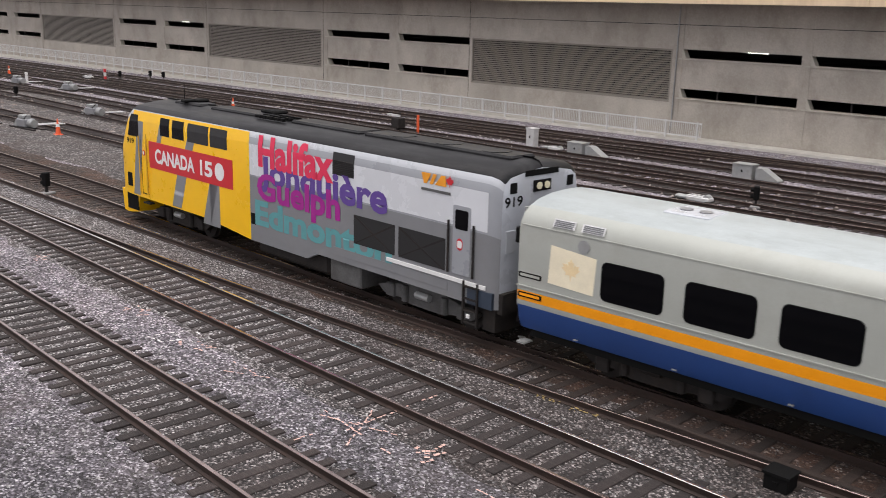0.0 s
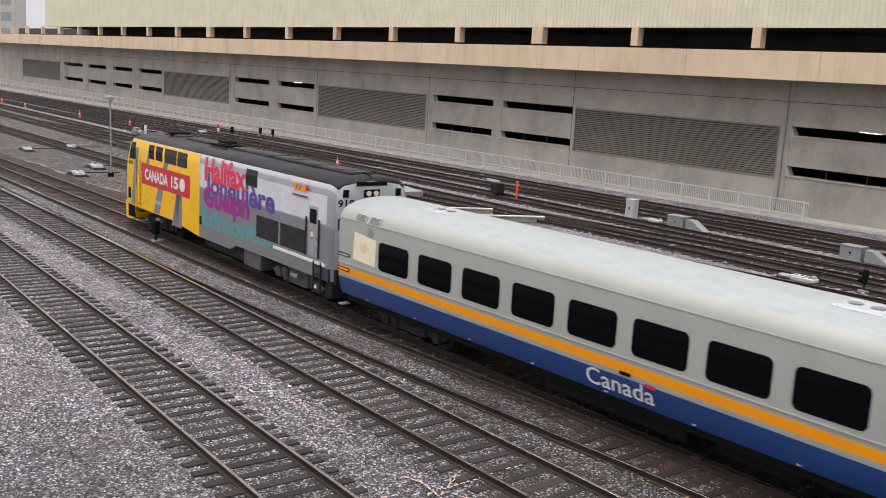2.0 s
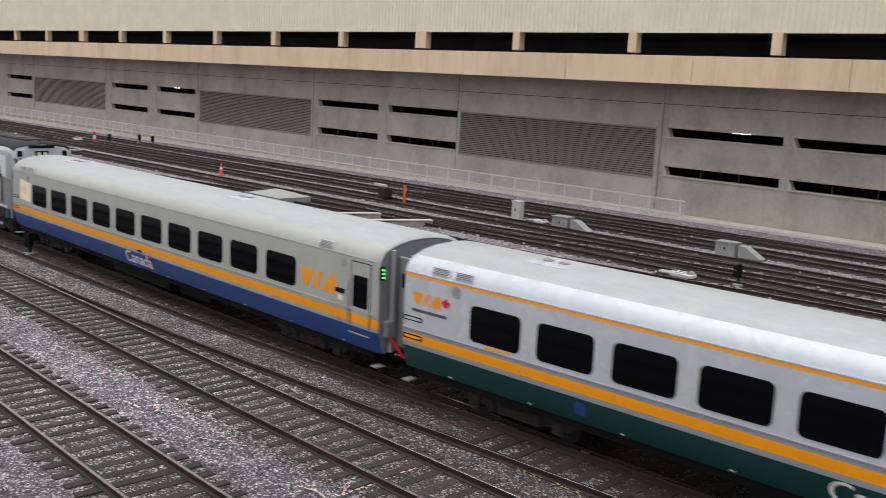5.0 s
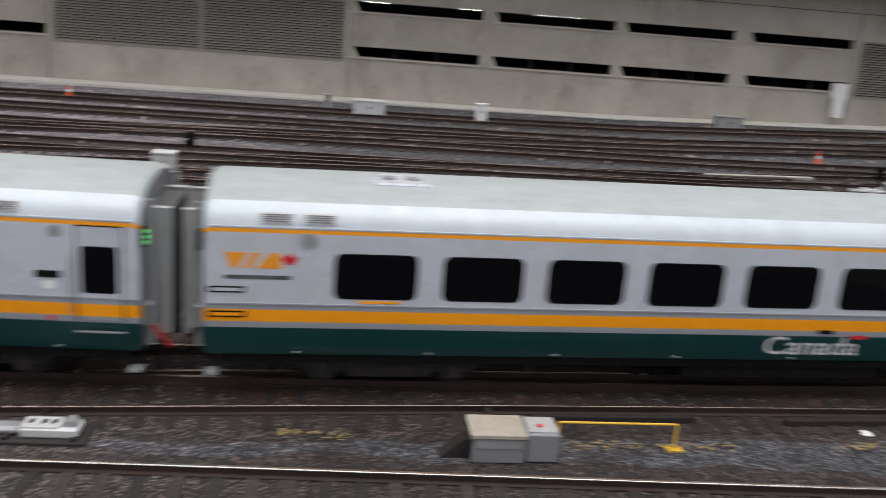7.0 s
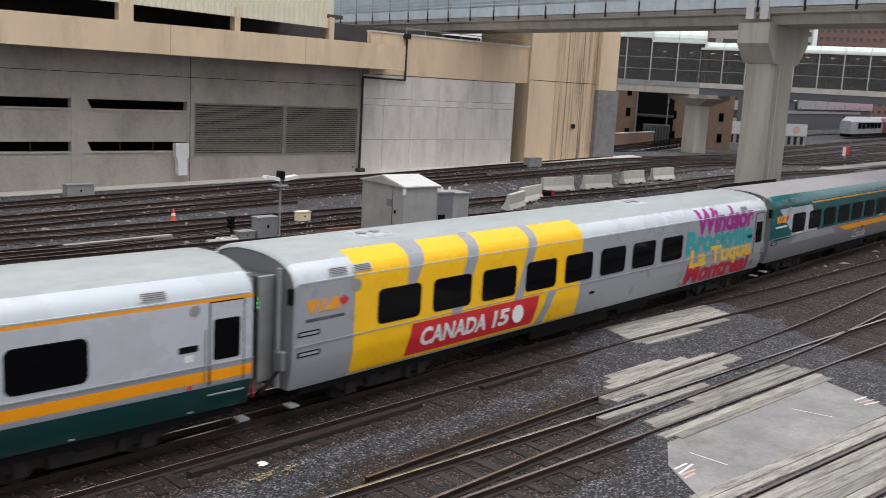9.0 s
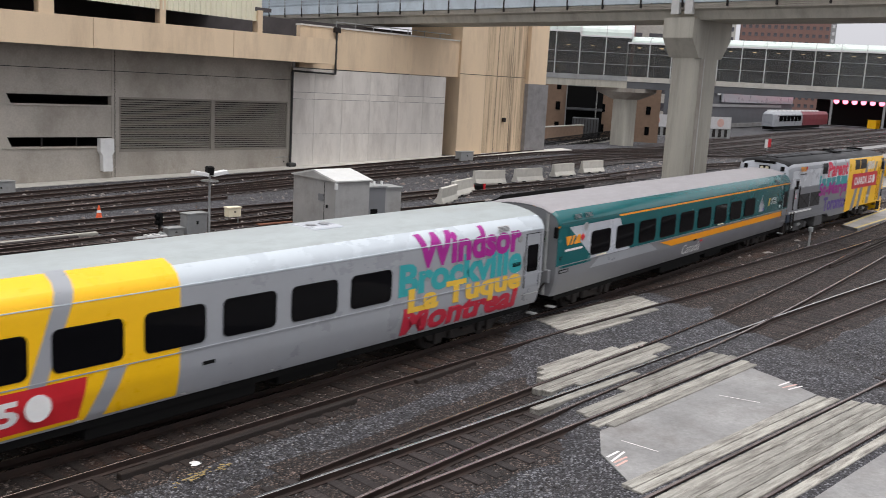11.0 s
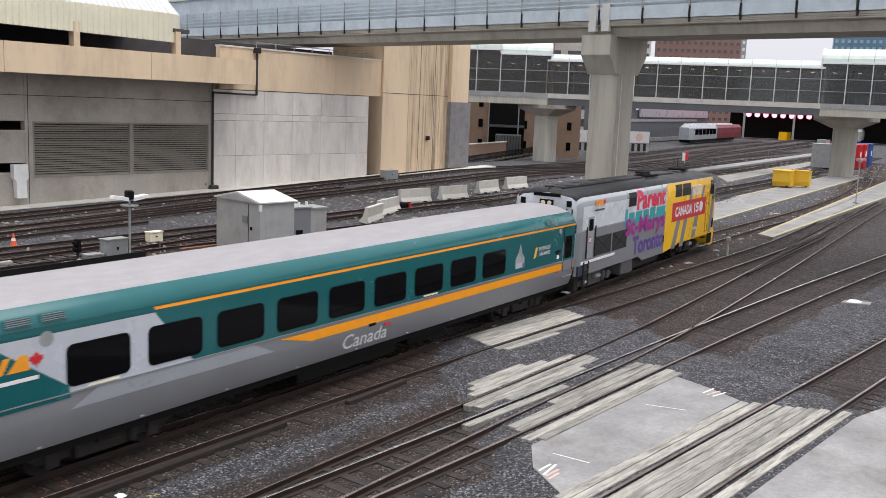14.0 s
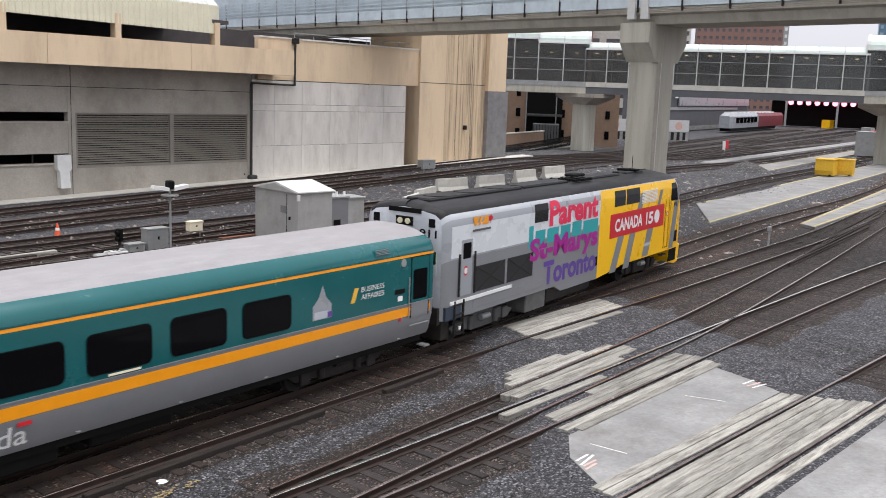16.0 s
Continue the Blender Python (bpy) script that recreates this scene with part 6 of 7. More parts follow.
    def mark(x0, y0, x1, y1, w, m, z=-0.022):
        d = math.dist((x0, y0), (x1, y1))
        nx, ny = -(y1 - y0) / d * w / 2, (x1 - x0) / d * w / 2
        bm = bmesh.new()
        bm.faces.new([bm.verts.new((x, y, z)) for x, y in ((x0 - nx, y0 - ny), (x1 - nx, y1 - ny), (x1 + nx, y1 + ny), (x0 + nx, y0 + ny))])
        part("stroke", bm, m, mk)
    rng = random.Random(3)

    def dashes(x0, y0, x1, y1, w, m, z, cut=0.16):
        n = max(2, int(math.dist((x0, y0), (x1, y1)) / cut))
        for i in range(n):
            if rng.random() < 0.3:
                continue
            f, g = i / n, (i + rng.uniform(0.5, 0.95)) / n
            j = rng.uniform(-0.02, 0.02)
            mark(x0 + (x1 - x0) * f + j, y0 + (y1 - y0) * f + j, x0 + (x1 - x0) * g + j, y0 + (y1 - y0) * g, w * rng.uniform(0.5, 1.1), m, z + rng.uniform(0, 0.004))
    for k, q in enumerate(((15.05, 12.27, 15.72, 12.48), (15.05, 12.2, 15.55, 12.26), (15.15, 12.48, 15.64, 12.57), (14.95, 12.05, 15.4, 12.13), (23.17, 13.35, 23.79, 13.38), (23.09, 13.18, 23.73, 13.14), (23.09, 13.01, 23.73, 12.97))):
        mark(*q, 0.06, SPRAYP if k % 2 else SPRAYW, -0.044)
    for q in ((16.18, 12.96, 16.38, 12.08), (20.95, 13.72, 21.41, 12.80)):
        mark(*q, 0.035, SPRAYW, -0.044)
    for x0, y0, x1, y1, m in ((-22.1, 7.6, -21.9, 8.7, SPRAYW), (-21.5, 7.75, -21.3, 8.75, SPRAYW), (-22.1, 7.6, -21.5, 7.75, SPRAYW), (-21.9, 8.7, -21.3, 8.75, SPRAYW),
                              (-35.3, 6.5, -34.9, 6.9, SPRAYW), (-34.9, 6.5, -34.5, 6.9, SPRAYW), (-27.0, 7.2, -26.9, 7.6, SPRAYW), (-26.8, 7.75, -26.6, 8.1, SPRAYW),
                              (-15.6, 8.8, -13.6, 9.7, SPRAYP), (-15.2, 9.8, -14.1, 8.5, SPRAYP), (-14.85, 7.63, -14.92, 8.30, SPRAYP), (-15.77, 8.98, -13.32, 9.00, SPRAYP), (-14.66, 8.69, -15.13, 11.42, SPRAYP), (-11.56, 9.47, -10.44, 9.58, SPRAYP), (-15.02, 9.16, -14.11, 9.50, SPRAYP), (-19.5, 8.6, -18.3, 8.7, SPRAYP), (-18.9, 8.2, -17.9, 8.9, SPRAYP)):
        dashes(x0, y0, x1, y1, 0.045, m, -0.15)
    for x0, y0, x1, y1 in ((1.68, 15.16, 3.16, 15.58), (3.16, 15.5, 5.0, 15.83), (7.0, 16.2, 8.4, 16.55), (-3.2, 14.8, -1.85, 14.9), (-18.4, 12.4, -16.6, 12.9), (-14.8, 13.1, -12.4, 13.45)):
        dust = bmesh.new()
        for j in range(55):
            f, r, a = rng.random(), rng.uniform(0.012, 0.035), rng.uniform(0, 3)
            u, v, z = x0 + (x1 - x0) * f, y0 + (y1 - y0) * f + rng.gauss(0, 0.09), -0.15 + rng.uniform(0, 0.006)
            dust.faces.new([dust.verts.new((u + r * math.cos(a + k) * 1.6, v + r * math.sin(a + k), z)) for k in (0, 1.4, 3.0, 4.6)])
        part("dust", dust, DUSTY, mk)
    for x, y in ((-24.16, 8.06), (-20.92, 8.27), (-31.3, 7.5), (-12.9, 9.5)):
        for i in range(7):
            a = rng.uniform(0, 3)
            u, v = x + rng.uniform(-0.4, 0.4), y + rng.uniform(-0.3, 0.3)
            dashes(u, v, u + 0.3 * math.cos(a), v + 0.3 * math.sin(a), 0.07, SPRAYP, -0.145, 0.1)
    # raised low platforms
    p = tagged(new("platform"), "low concrete island platform with yellow edges", "platform", kind="structure")

    def island(corners, z=0.0, edge=True):
        bm = bmesh.new()
        top = [bm.verts.new((x, y, z)) for x, y in corners]
        bot = [bm.verts.new((x, y, -0.4)) for x, y in corners]
        bm.faces.new(top)
        for i in range(len(corners)):
            j = (i + 1) % len(corners)
            bm.faces.new((top[j], top[i], bot[i], bot[j]))
        bmesh.ops.recalc_face_normals(bm, faces=bm.faces)
        part("slab", bm, SLAB, p)
        if edge:
            for (x0, y0), (x1, y1), sg in ((corners[0], corners[1], 1), (corners[3], corners[2], -1)):
                d = math.dist((x0, y0), (x1, y1))
                nx, ny = -(y1 - y0) / d * 0.24 * sg, (x1 - x0) / d * 0.24 * sg
                q = bmesh.new()
                q.faces.new([q.verts.new((x, y, z + 0.005)) for x, y in ((x0 + nx * 0.3, y0 + ny * 0.3), (x1 + nx * 0.3, y1 + ny * 0.3), (x1 + nx, y1 + ny), (x0 + nx, y0 + ny))])
                bmesh.ops.recalc_face_normals(q, faces=q.faces)
                part("edge_line", q, ROADY, p)
    island([(56.3, 28.5), (125, 43.6), (125, 48.2), (57.0, 29.9)])
    island([(51.8, 33.1), (125, 51.6), (125, 55.6), (60.5, 40.0)], -0.03)
    island([(92, 53.4), (160, 71.4), (160, 73.6), (92, 57)], 0.0)
    island([(87, 60.2), (190, 86.4), (200, 91.5), (89, 62.7)], 0.0, False)


# ---------- yard things ----------
def relay_cabinet():
    t = thing("relay_cabinet", "large grey metal relay cabinet with a sloping roof", "equipment cabinet", m=Matrix.Translation((25.1, 38.9, 0.0)) @ Matrix.Rotation(radians(4), 4, "Z"))
    w, d, h = 2.1, 3.6, 2.45
    part("body", boxed(0, w, 0, d, -0.25, h), CABINET, t)
    part("roof", loft(bmesh.new(), [[(x, -0.12, h), (x, d + 0.12, h), (x, d + 0.12, h + 0.06), (x, d * 0.5, h + 0.45), (x, -0.12, h + 0.06)] for x in (-0.08, w + 0.12)]), WHITEROOF, t)
    part("gable", loft(bmesh.new(), [[(x, 0.0, h), (x, d, h), (x, d / 2, h + 0.37)] for x in (-0.1, -0.082)]), CABINET, t)
    part("door_seam", boxed(-0.012, 0, 0.9, 0.93, 0.1, h - 0.1), BLACK, t)
    part("vent", boxed(-0.03, 0, 0.98, 1.4, 1.4, 1.75), GREYP, t)
    part("hasp", boxed(-0.06, 0.0, 0.6, 0.7, 1.1, 1.25), BLACK, t)
    part("lamp_bracket", boxed(-0.1, 0.04, -0.12, -0.02, h - 0.35, h - 0.05), WHITE, t)
    part("base_plinth", boxed(-0.1, w + 0.1, -0.1, d + 0.1, -0.3, -0.08), SLAB, t)
    t2 = thing("relay_cabinet", "small brown-grey equipment cabinet beside the large one", "equipment cabinet", m=Matrix.Translation((28.6, 41.4, 0)))
    part("body", boxed(0, 1.3, 0, 1.6, -0.25, 1.75), GREYP, t2)
    part("body", boxed(1.35, 2.5, 0.2, 1.5, -0.25, 1.65), CABINET, t2)
    part("lid", boxed(-0.06, 1.36, -0.06, 1.66, 1.75, 1.83), GALV, t2)
    part("lid", boxed(1.3, 2.56, 0.12, 1.56, 1.65, 1.73), GALV, t2)
    for k in range(3):
        part("conduit", cyl(bmesh.new(), (0.3 + 0.5 * k, 0.4, 1.8), (0.3 + 0.5 * k, 0.4, 2.05), 0.07, n=8), WHITE, t2)
    part("dark_opening", boxed(0.35, 0.8, -0.01, 0.02, 0.1, 0.6), BLACK, t2)


def jersey(x, y, turn, length=3.0, roll=0.0):
    t = thing("road_barrier", "pale concrete road barrier with a sloped foot", "barrier", "concrete barriers", Matrix.Translation((x, y, rise(x, y) - 0.15)) @ Matrix.Rotation(radians(turn), 4, "Z") @ Matrix.Rotation(radians(roll), 4, "X"))
    prof = [(-0.32, 0), (0.32, 0), (0.32, 0.1), (0.16, 0.38), (0.1, 0.98), (-0.1, 0.98), (-0.16, 0.38), (-0.32, 0.1)]
    part("barrier_body", loft(bmesh.new(), [[(xx, y, z) for y, z in prof] for xx in (-length / 2, -length / 2 + 0.05, length / 2 - 0.05, length / 2)]), SLABLT, t)
    for s in (-0.8, 0.8):
        part("lifting_slot", boxed(s - 0.2, s + 0.2, -0.33, -0.3, 0.0, 0.08), BLACK, t)


def cone(x, y, z=0.0, h=0.72):
    t = thing("traffic_cone", "orange traffic cone with a pale band", "traffic cone", "traffic cones", Matrix.Translation((x, y, z - 0.19)))
    part("cone_body", cyl(bmesh.new(), (0, 0, 0.04), (0, 0, h), 0.17, 0.03, 14), CONE, t)
    part("base", boxed(-0.24, 0.24, -0.24, 0.24, 0, 0.05, bevel=0.02), CONE, t)
    part("band", cyl(bmesh.new(), (0, 0, h * 0.5), (0, 0, h * 0.68), 0.112, 0.082, 14), WHITE, t)


def lamp_mast(x, y, h, label, boards=True):
    t = thing("yard_lamp", label, "lamp mast", m=Matrix.Translation((x, y, -0.2)))
    part("mast", cyl(bmesh.new(), (0, 0, 0), (0, 0, h), 0.055, n=8), GALV, t)
    part("foot", boxed(-0.18, 0.18, -0.18, 0.18, 0, 0.25), BLACK, t)
    if boards:
        for s in (-1, 1):
            part("reflector", prism(bmesh.new(), [(s * 0.12, h - 0.12), (s * 0.85, h + 0.02), (s * 0.8, h + 0.16), (s * 0.12, h + 0.05)], -0.22, 0.22), WHITE, t)
        part("lamp_head", boxed(-0.16, 0.16, -0.2, 0.2, h - 0.05, h + 0.35, bevel=0.05), BLACK, t)
        part("ring", cyl(bmesh.new(), (0, 0, h - 0.35), (0, 0, h - 0.3), 0.4, n=16), GALV, t)
    else:
        part("arm", boxed(-0.45, 0.45, -0.05, 0.05, h - 0.1, h), GALV, t)
        for s in (-0.4, 0.4):
            part("floodlight", boxed(s - 0.2, s + 0.2, -0.3, 0.12, h, h + 0.22, bevel=0.03), GALV, t)
    return t


def switch_machine(x, y, turn, label="pale grey point machine with rods on long timbers", body=ALU, s=1.0, group="point machines"):
    t = thing("point_machine", label, "point machine", group, Matrix.Translation((x, y, rise(x, y) - 0.19)) @ Matrix.Rotation(radians(turn), 4, "Z") @ Matrix.Scale(s, 4))
    part("housing", boxed(-0.35, 0.55, -0.2, 0.2, 0.05, 0.22, bevel=0.03), body, t)
    part("lid", boxed(-0.33, 0.25, -0.18, 0.18, 0.22, 0.25, bevel=0.01), body, t)
    part("motor", boxed(-0.85, -0.36, -0.14, 0.14, 0.06, 0.2, bevel=0.05), GALV, t)
    part("gear_cover", cyl(bmesh.new(), (0.4, -0.12, 0.2), (0.4, 0.12, 0.2), 0.12, n=12), GALV, t)
    for k in (-0.2, 0.0, 0.15):
        part("hole_cover", boxed(k - 0.04, k + 0.04, -0.06, 0.06, 0.25, 0.262), IRON, t)
    for k in (-0.8, -0.55, 0.5):
        part("bracket", boxed(k - 0.05, k + 0.05, -0.28, 0.28, 0.04, 0.1), IRON, t)
    part("timber", boxed(-1.0, 0.7, -0.35, 0.35, -0.1, 0.05), WOOD_DARK, t)
    part("rod", cyl(bmesh.new(), (-0.2, 0.2, 0.14), (-0.1, 2.2, 0.12), 0.025, n=6), IRON, t)


def grey_box(x, y, w, d, h, label, material, lid=None, turn=8.0, group="trackside boxes", legs=False):
    t = thing("equipment_box", label, "equipment box", group, Matrix.Translation((x, y, rise(x, y) - 0.2)) @ Matrix.Rotation(radians(turn), 4, "Z"))
    z0 = 0.35 if legs else 0.0
    part("housing", boxed(-w / 2, w / 2, -d / 2, d / 2, z0, z0 + h, bevel=0.02), material, t)
    part("lid", boxed(-w / 2 - 0.03, w / 2 + 0.03, -d / 2 - 0.03, d / 2 + 0.03, z0 + h, z0 + h + 0.05), lid or material, t)
    part("latch", boxed(-0.04, 0.04, -d / 2 - 0.03, -d / 2, z0 + h * 0.5, z0 + h * 0.65), BLACK, t)
    if legs:
        for s in (-w / 2 + 0.06, w / 2 - 0.06):
            part("leg", boxed(s - 0.03, s + 0.03, -0.03, 0.03, 0, 0.36), GALV, t)


def wedge_cover(x, y):
    t = thing("cable_cover", "grey sheet-metal wedge cover over cables", "cable cover", "trackside boxes", Matrix.Translation((x, y, rise(x, y) - 0.2)) @ Matrix.Rotation(radians(8), 4, "Z"))
    part("sloping_sheet", prism(bmesh.new(), [(-0.5, 0), (0.75, 0), (0.75, 0.08), (-0.15, 0.62), (-0.5, 0.62)], -0.3, 0.3), GALV, t)
    part("flange", boxed(-0.56, 0.8, -0.36, 0.36, 0, 0.035), IRON, t)


def point_motor(x, y, n):
    """A squat grey point motor: drum-ended housing, terminal box, rods and a pale cover."""
    t = thing("point_motor", "squat grey point motor with rods on long timbers", "point machine", "point machines", Matrix.Translation((x, y, rise(x, y) - 0.19)) @ Matrix.Rotation(radians(12), 4, "Z"))
    part("timber", boxed(-1.6, 1.6, -0.45, -0.2, -0.05, 0.08), WOOD_DARK, t)
    part("timber", boxed(-1.6, 1.6, 0.2, 0.45, -0.05, 0.08), WOOD_DARK, t)
    part("housing", boxed(-0.75, 0.45, -0.38, 0.38, 0.08, 0.62, bevel=0.06), GREYP, t)
    part("drum", cyl(bmesh.new(), (0.45, 0, 0.36), (1.0, 0, 0.36), 0.26, n=16), GALV, t)
    part("terminal_box", boxed(-0.6, 0.0, -0.3, 0.3, 0.62, 0.85, bevel=0.03), GALV, t)
    for k in range(n):
        part("rod", cyl(bmesh.new(), (-0.4 + 0.35 * k, 0.3, 0.2), (-0.3 + 0.35 * k, 2.4, 0.16), 0.04, n=6), ALU, t)
    part("handle", cyl(bmesh.new(), (0.2, -0.3, 0.62), (0.75, -0.3, 0.95), 0.03, n=6), IRON, t)
    part("side_cover", prism(bmesh.new(), [(-1.5, 0.08), (-0.8, 0.08), (-0.8, 0.5), (-1.0, 0.5)], -0.25, 0.25), GALV, t)


def dwarf_signal(x, y, turn=-60):
    t = thing("dwarf_signal", "small black dwarf signal on a pale foot", "railway signal", "dwarf signals", Matrix.Translation((x, y, rise(x, y) - 0.19)) @ Matrix.Rotation(radians(turn), 4, "Z"))
    part("foot", boxed(-0.3, 0.3, -0.22, 0.22, 0, 0.1, bevel=0.02), SLAB, t)
    part("post", boxed(-0.05, 0.05, -0.05, 0.05, 0.1, 0.35), IRON, t)
    part("head", boxed(-0.14, 0.14, -0.12, 0.12, 0.35, 0.95, bevel=0.03), BLACK, t)
    for z in (0.5, 0.78):
        part("hood", cyl(bmesh.new(), (0, -0.12, z), (0, -0.26, z), 0.09, n=10), BLACK, t)


def yard_things():
    relay_cabinet()
    for x, y, a in ((45.9, 50.9, 2), (50.1, 51.2, 5), (55.5, 52.8, 12), (60.0, 53.8, 8)):
        jersey(x, y, a)
    jersey(40.6, 47.6, 28, 3.4)
    jersey(37.6, 45.6, 32, 3.0, 10)
    b = thing("yard_sack", "dark bin with red straps beside the barriers", "bin", m=Matrix.Translation((43.2, 49.4, -0.2)))
    part("bin_body", boxed(-0.6, 0.6, -0.4, 0.4, 0, 0.8, bevel=0.08), BLACK, b)
    for k in (-0.5, 0.55):
        part("red_post", boxed(k - 0.08, k + 0.08, -0.5, -0.4, 0, 0.85), RED, b)
    lamp_mast(19.3, 40.6, 3.0, "grey lamp mast with white reflector wings")
    lamp_mast(-66.9, 13.7, 5.2, "grey mast with two small floodlights", False)
    switch_machine(16.6, 40.6, 8, body=ALU, s=1.1)
    grey_box(19.0, 41.6, 1.1, 0.6, 0.95, "grey trackside signal box", GALV)
    grey_box(17.9, 41.4, 0.8, 0.5, 0.35, "low grey wedge cover", GALV)
    grey_box(21.9, 43.4, 0.75, 0.4, 0.45, "cream junction box on two legs", CREAMV, legs=True)
    dwarf_signal(17.6, 42.3)
    cone(16.5, 47.2)
    for x, y in ((14.2, 56.6), (36.0, 63.6), (44.6, 65.8), (53.6, 62.8)):
        grey_box(x, y, 1.6, 0.7, 0.75, "blue-grey trackside box by the wall", GALV)
    grey_box(-6.4, 51.6, 1.7, 0.8, 0.75, "white trackside box by the wall", ALU)
    grey_box(-0.3, 52.8, 0.6, 0.4, 0.9, "white post box by the wall", WHITE)
    grey_box(-8.8, 52.3, 0.35, 0.3, 0.8, "small grey post box", GALV)
    # near the eye
    switch_machine(-6.85, 13.95, 8, "white point machine with a long cover on dark timbers", ALU, 1.05)
    grey_box(-8.5, 13.95, 0.45, 0.4, 0.3, "black rubber-covered cable box", BLACK)
    t = thing("point_machine", "large grey point machine with a rust-stained pale lid", "point machine", "point machines", Matrix.Translation((0.75, 14.85, -0.2)) @ Matrix.Rotation(radians(9), 4, "Z"))
    part("housing", boxed(-0.55, 0.35, -0.38, 0.3, 0, 0.5, bevel=0.03), GREYP, t)
    part("side_plate", boxed(-0.5, 0.3, -0.4, -0.378, 0.3, 0.46), GALV, t)
    part("lid", prism(bmesh.new(), [(-0.6, 0.5), (0.36, 0.5), (0.36, 0.56), (-0.6, 0.56)], -0.44, 0.34), LIDP, t)
    part("motor_box", boxed(0.37, 0.95, -0.34, 0.3, 0, 0.56, bevel=0.04), GREYP, t)
    part("motor_lid", boxed(0.4, 0.92, -0.3, 0.26, 0.56, 0.585, bevel=0.01), CABINET, t)
    part("lid_bolt", cyl(bmesh.new(), (0.62, -0.1, 0.585), (0.62, -0.1, 0.61), 0.05, n=10), RED, t)
    part("cable_hood", prism(bmesh.new(), [(-1.1, 0.0), (-0.56, 0.0), (-0.56, 0.34), (-0.68, 0.36)], -0.2, 0.1), IRON, t)
    part("rod", boxed(-0.1, 0.05, 0.3, 1.6, 0.1, 0.16), IRON, t)
    y = thing("guard_rail", "yellow pipe guard over the point rods", "guard rail", m=Matrix.Translation((1.75, 15.25, -0.2)) @ Matrix.Rotation(radians(9), 4, "Z"))
    part("post", cyl(bmesh.new(), (0, 0, 0), (0, 0, 0.5), 0.024, n=8), YPIPE, y)
    part("post", cyl(bmesh.new(), (2.15, 0, 0), (2.15, 0, 0.5), 0.024, n=8), YPIPE, y)
    part("bar", cyl(bmesh.new(), (0, 0, 0.5), (2.15, 0, 0.5), 0.022, n=8), YPIPE, y)
    part("foot_plate", boxed(2.0, 2.3, -0.1, 0.1, 0, 0.03), YPIPE, y)
    # loose timbers beside the main track
    for x0, ln, off, a in ((9.0, 6.5, -2.15, 0), (15.5, 2.6, -2.3, 1), (-9.5, 5.0, -1.9, 0), (2.5, 3.2, -2.05, -1)):
        b = thing("loose_timber", "long dark timber lying beside the track", "timber", "loose timbers", Matrix.Translation((0, 0, 0)))
        o = part("beam", boxed(-ln / 2, ln / 2, -0.08, 0.08, -0.19, -0.05, bevel=0.015), WOOD_BROWN, b)
        o.matrix_basis = along([(x, main_y(x)) for x in range(-60, 60, 2)], x0, off)
    for x, y, ln, a in ((12.3, 42.1, 5.2, 14), (11.6, 41.6, 4.4, 13), (-19.0, 33.2, 4.0, 7), (-2.0, 44.6, 5.0, 8)):
        b = thing("loose_timber", "long weathered timber lying between yard tracks", "timber", "loose timbers", Matrix.Translation((x, y, rise(x, y) - 0.2)) @ Matrix.Rotation(radians(a), 4, "Z"))
        part("beam", boxed(-ln / 2, ln / 2, -0.14, 0.14, 0, 0.2, bevel=0.015), WOOD_GREY if a > 13 else WOOD_DARK, b)
    b = thing("steel_plate", "flat rust-red steel plate on the ballast", "steel plate", m=Matrix.Translation((23.9, 42.7, rise(23.9, 42.7) - 0.19)) @ Matrix.Rotation(radians(10), 4, "Z"))
    part("plate", boxed(-1.2, 1.1, -0.35, 0.35, 0, 0.06, bevel=0.01), RUSTPL, b)
    for i in range(7):
        x0, y0 = 42.5 + 1.7 * i, 22.6 + 0.52 * i
        b = thing("loose_rail", "long rusty rail lying loose beside the track", "rail", "loose rails", Matrix.Translation((x0, y0, -0.12)) @ Matrix.Rotation(radians(13.5 + (i * 37 % 7) * 0.5), 4, "Z"))
        part("rail", loft(bmesh.new(), [[(x, u, w + 0.14) for u, w in RAIL_PROFILE] for x in (0, 9, 18)]), RUST, b)
    gravel_heap(80.3, 51.6, 2.6, 1.0, 2)
    gravel_heap(91.5, 54.6, 3.4, 1.3, 7)
    # left of the yard
    for x, yy in ((-43.5, 39.6),):
        grey_box(x, yy, 0.6, 0.5, 1.15, "pale grey upright trackside case", ALU)
    grey_box(-11.6, 33.7, 0.8, 0.6, 0.75, "small white trackside box", ALU)
    for x, yy in ((-39.8, 39.9), (-29.6, 41.9)):
        grey_box(x, yy, 1.1, 0.7, 0.7, "grey trackside relay box", GALV)
    switch_machine(-26.5, 34.2, 8, body=ALU, s=1.25)
    switch_machine(5.5, 36.5, 8, body=CREAMV, s=1.2)
    switch_machine(-41.8, 39.9, 8, body=ALU)
    switch_machine(-67.5, 11.7, 8, body=ALU, s=1.3)
    switch_machine(-88, 14.7, 8, body=ALU, s=1.2)
    dwarf_signal(-42.2, 10.55)
    dwarf_signal(-24.3, 35.4)
    dwarf_signal(-11.7, 37.2)
    dwarf_signal(-88.3, 20.2)
    for x, yy in ((-71.5, 32.6), (-131.8, 23.1), (-117.5, 26.3), (-153.5, 19.3), (-165.1, 17.4)):
        cone(x, yy, h=0.95)
    cone(-61.8, 16.4, h=1.0)
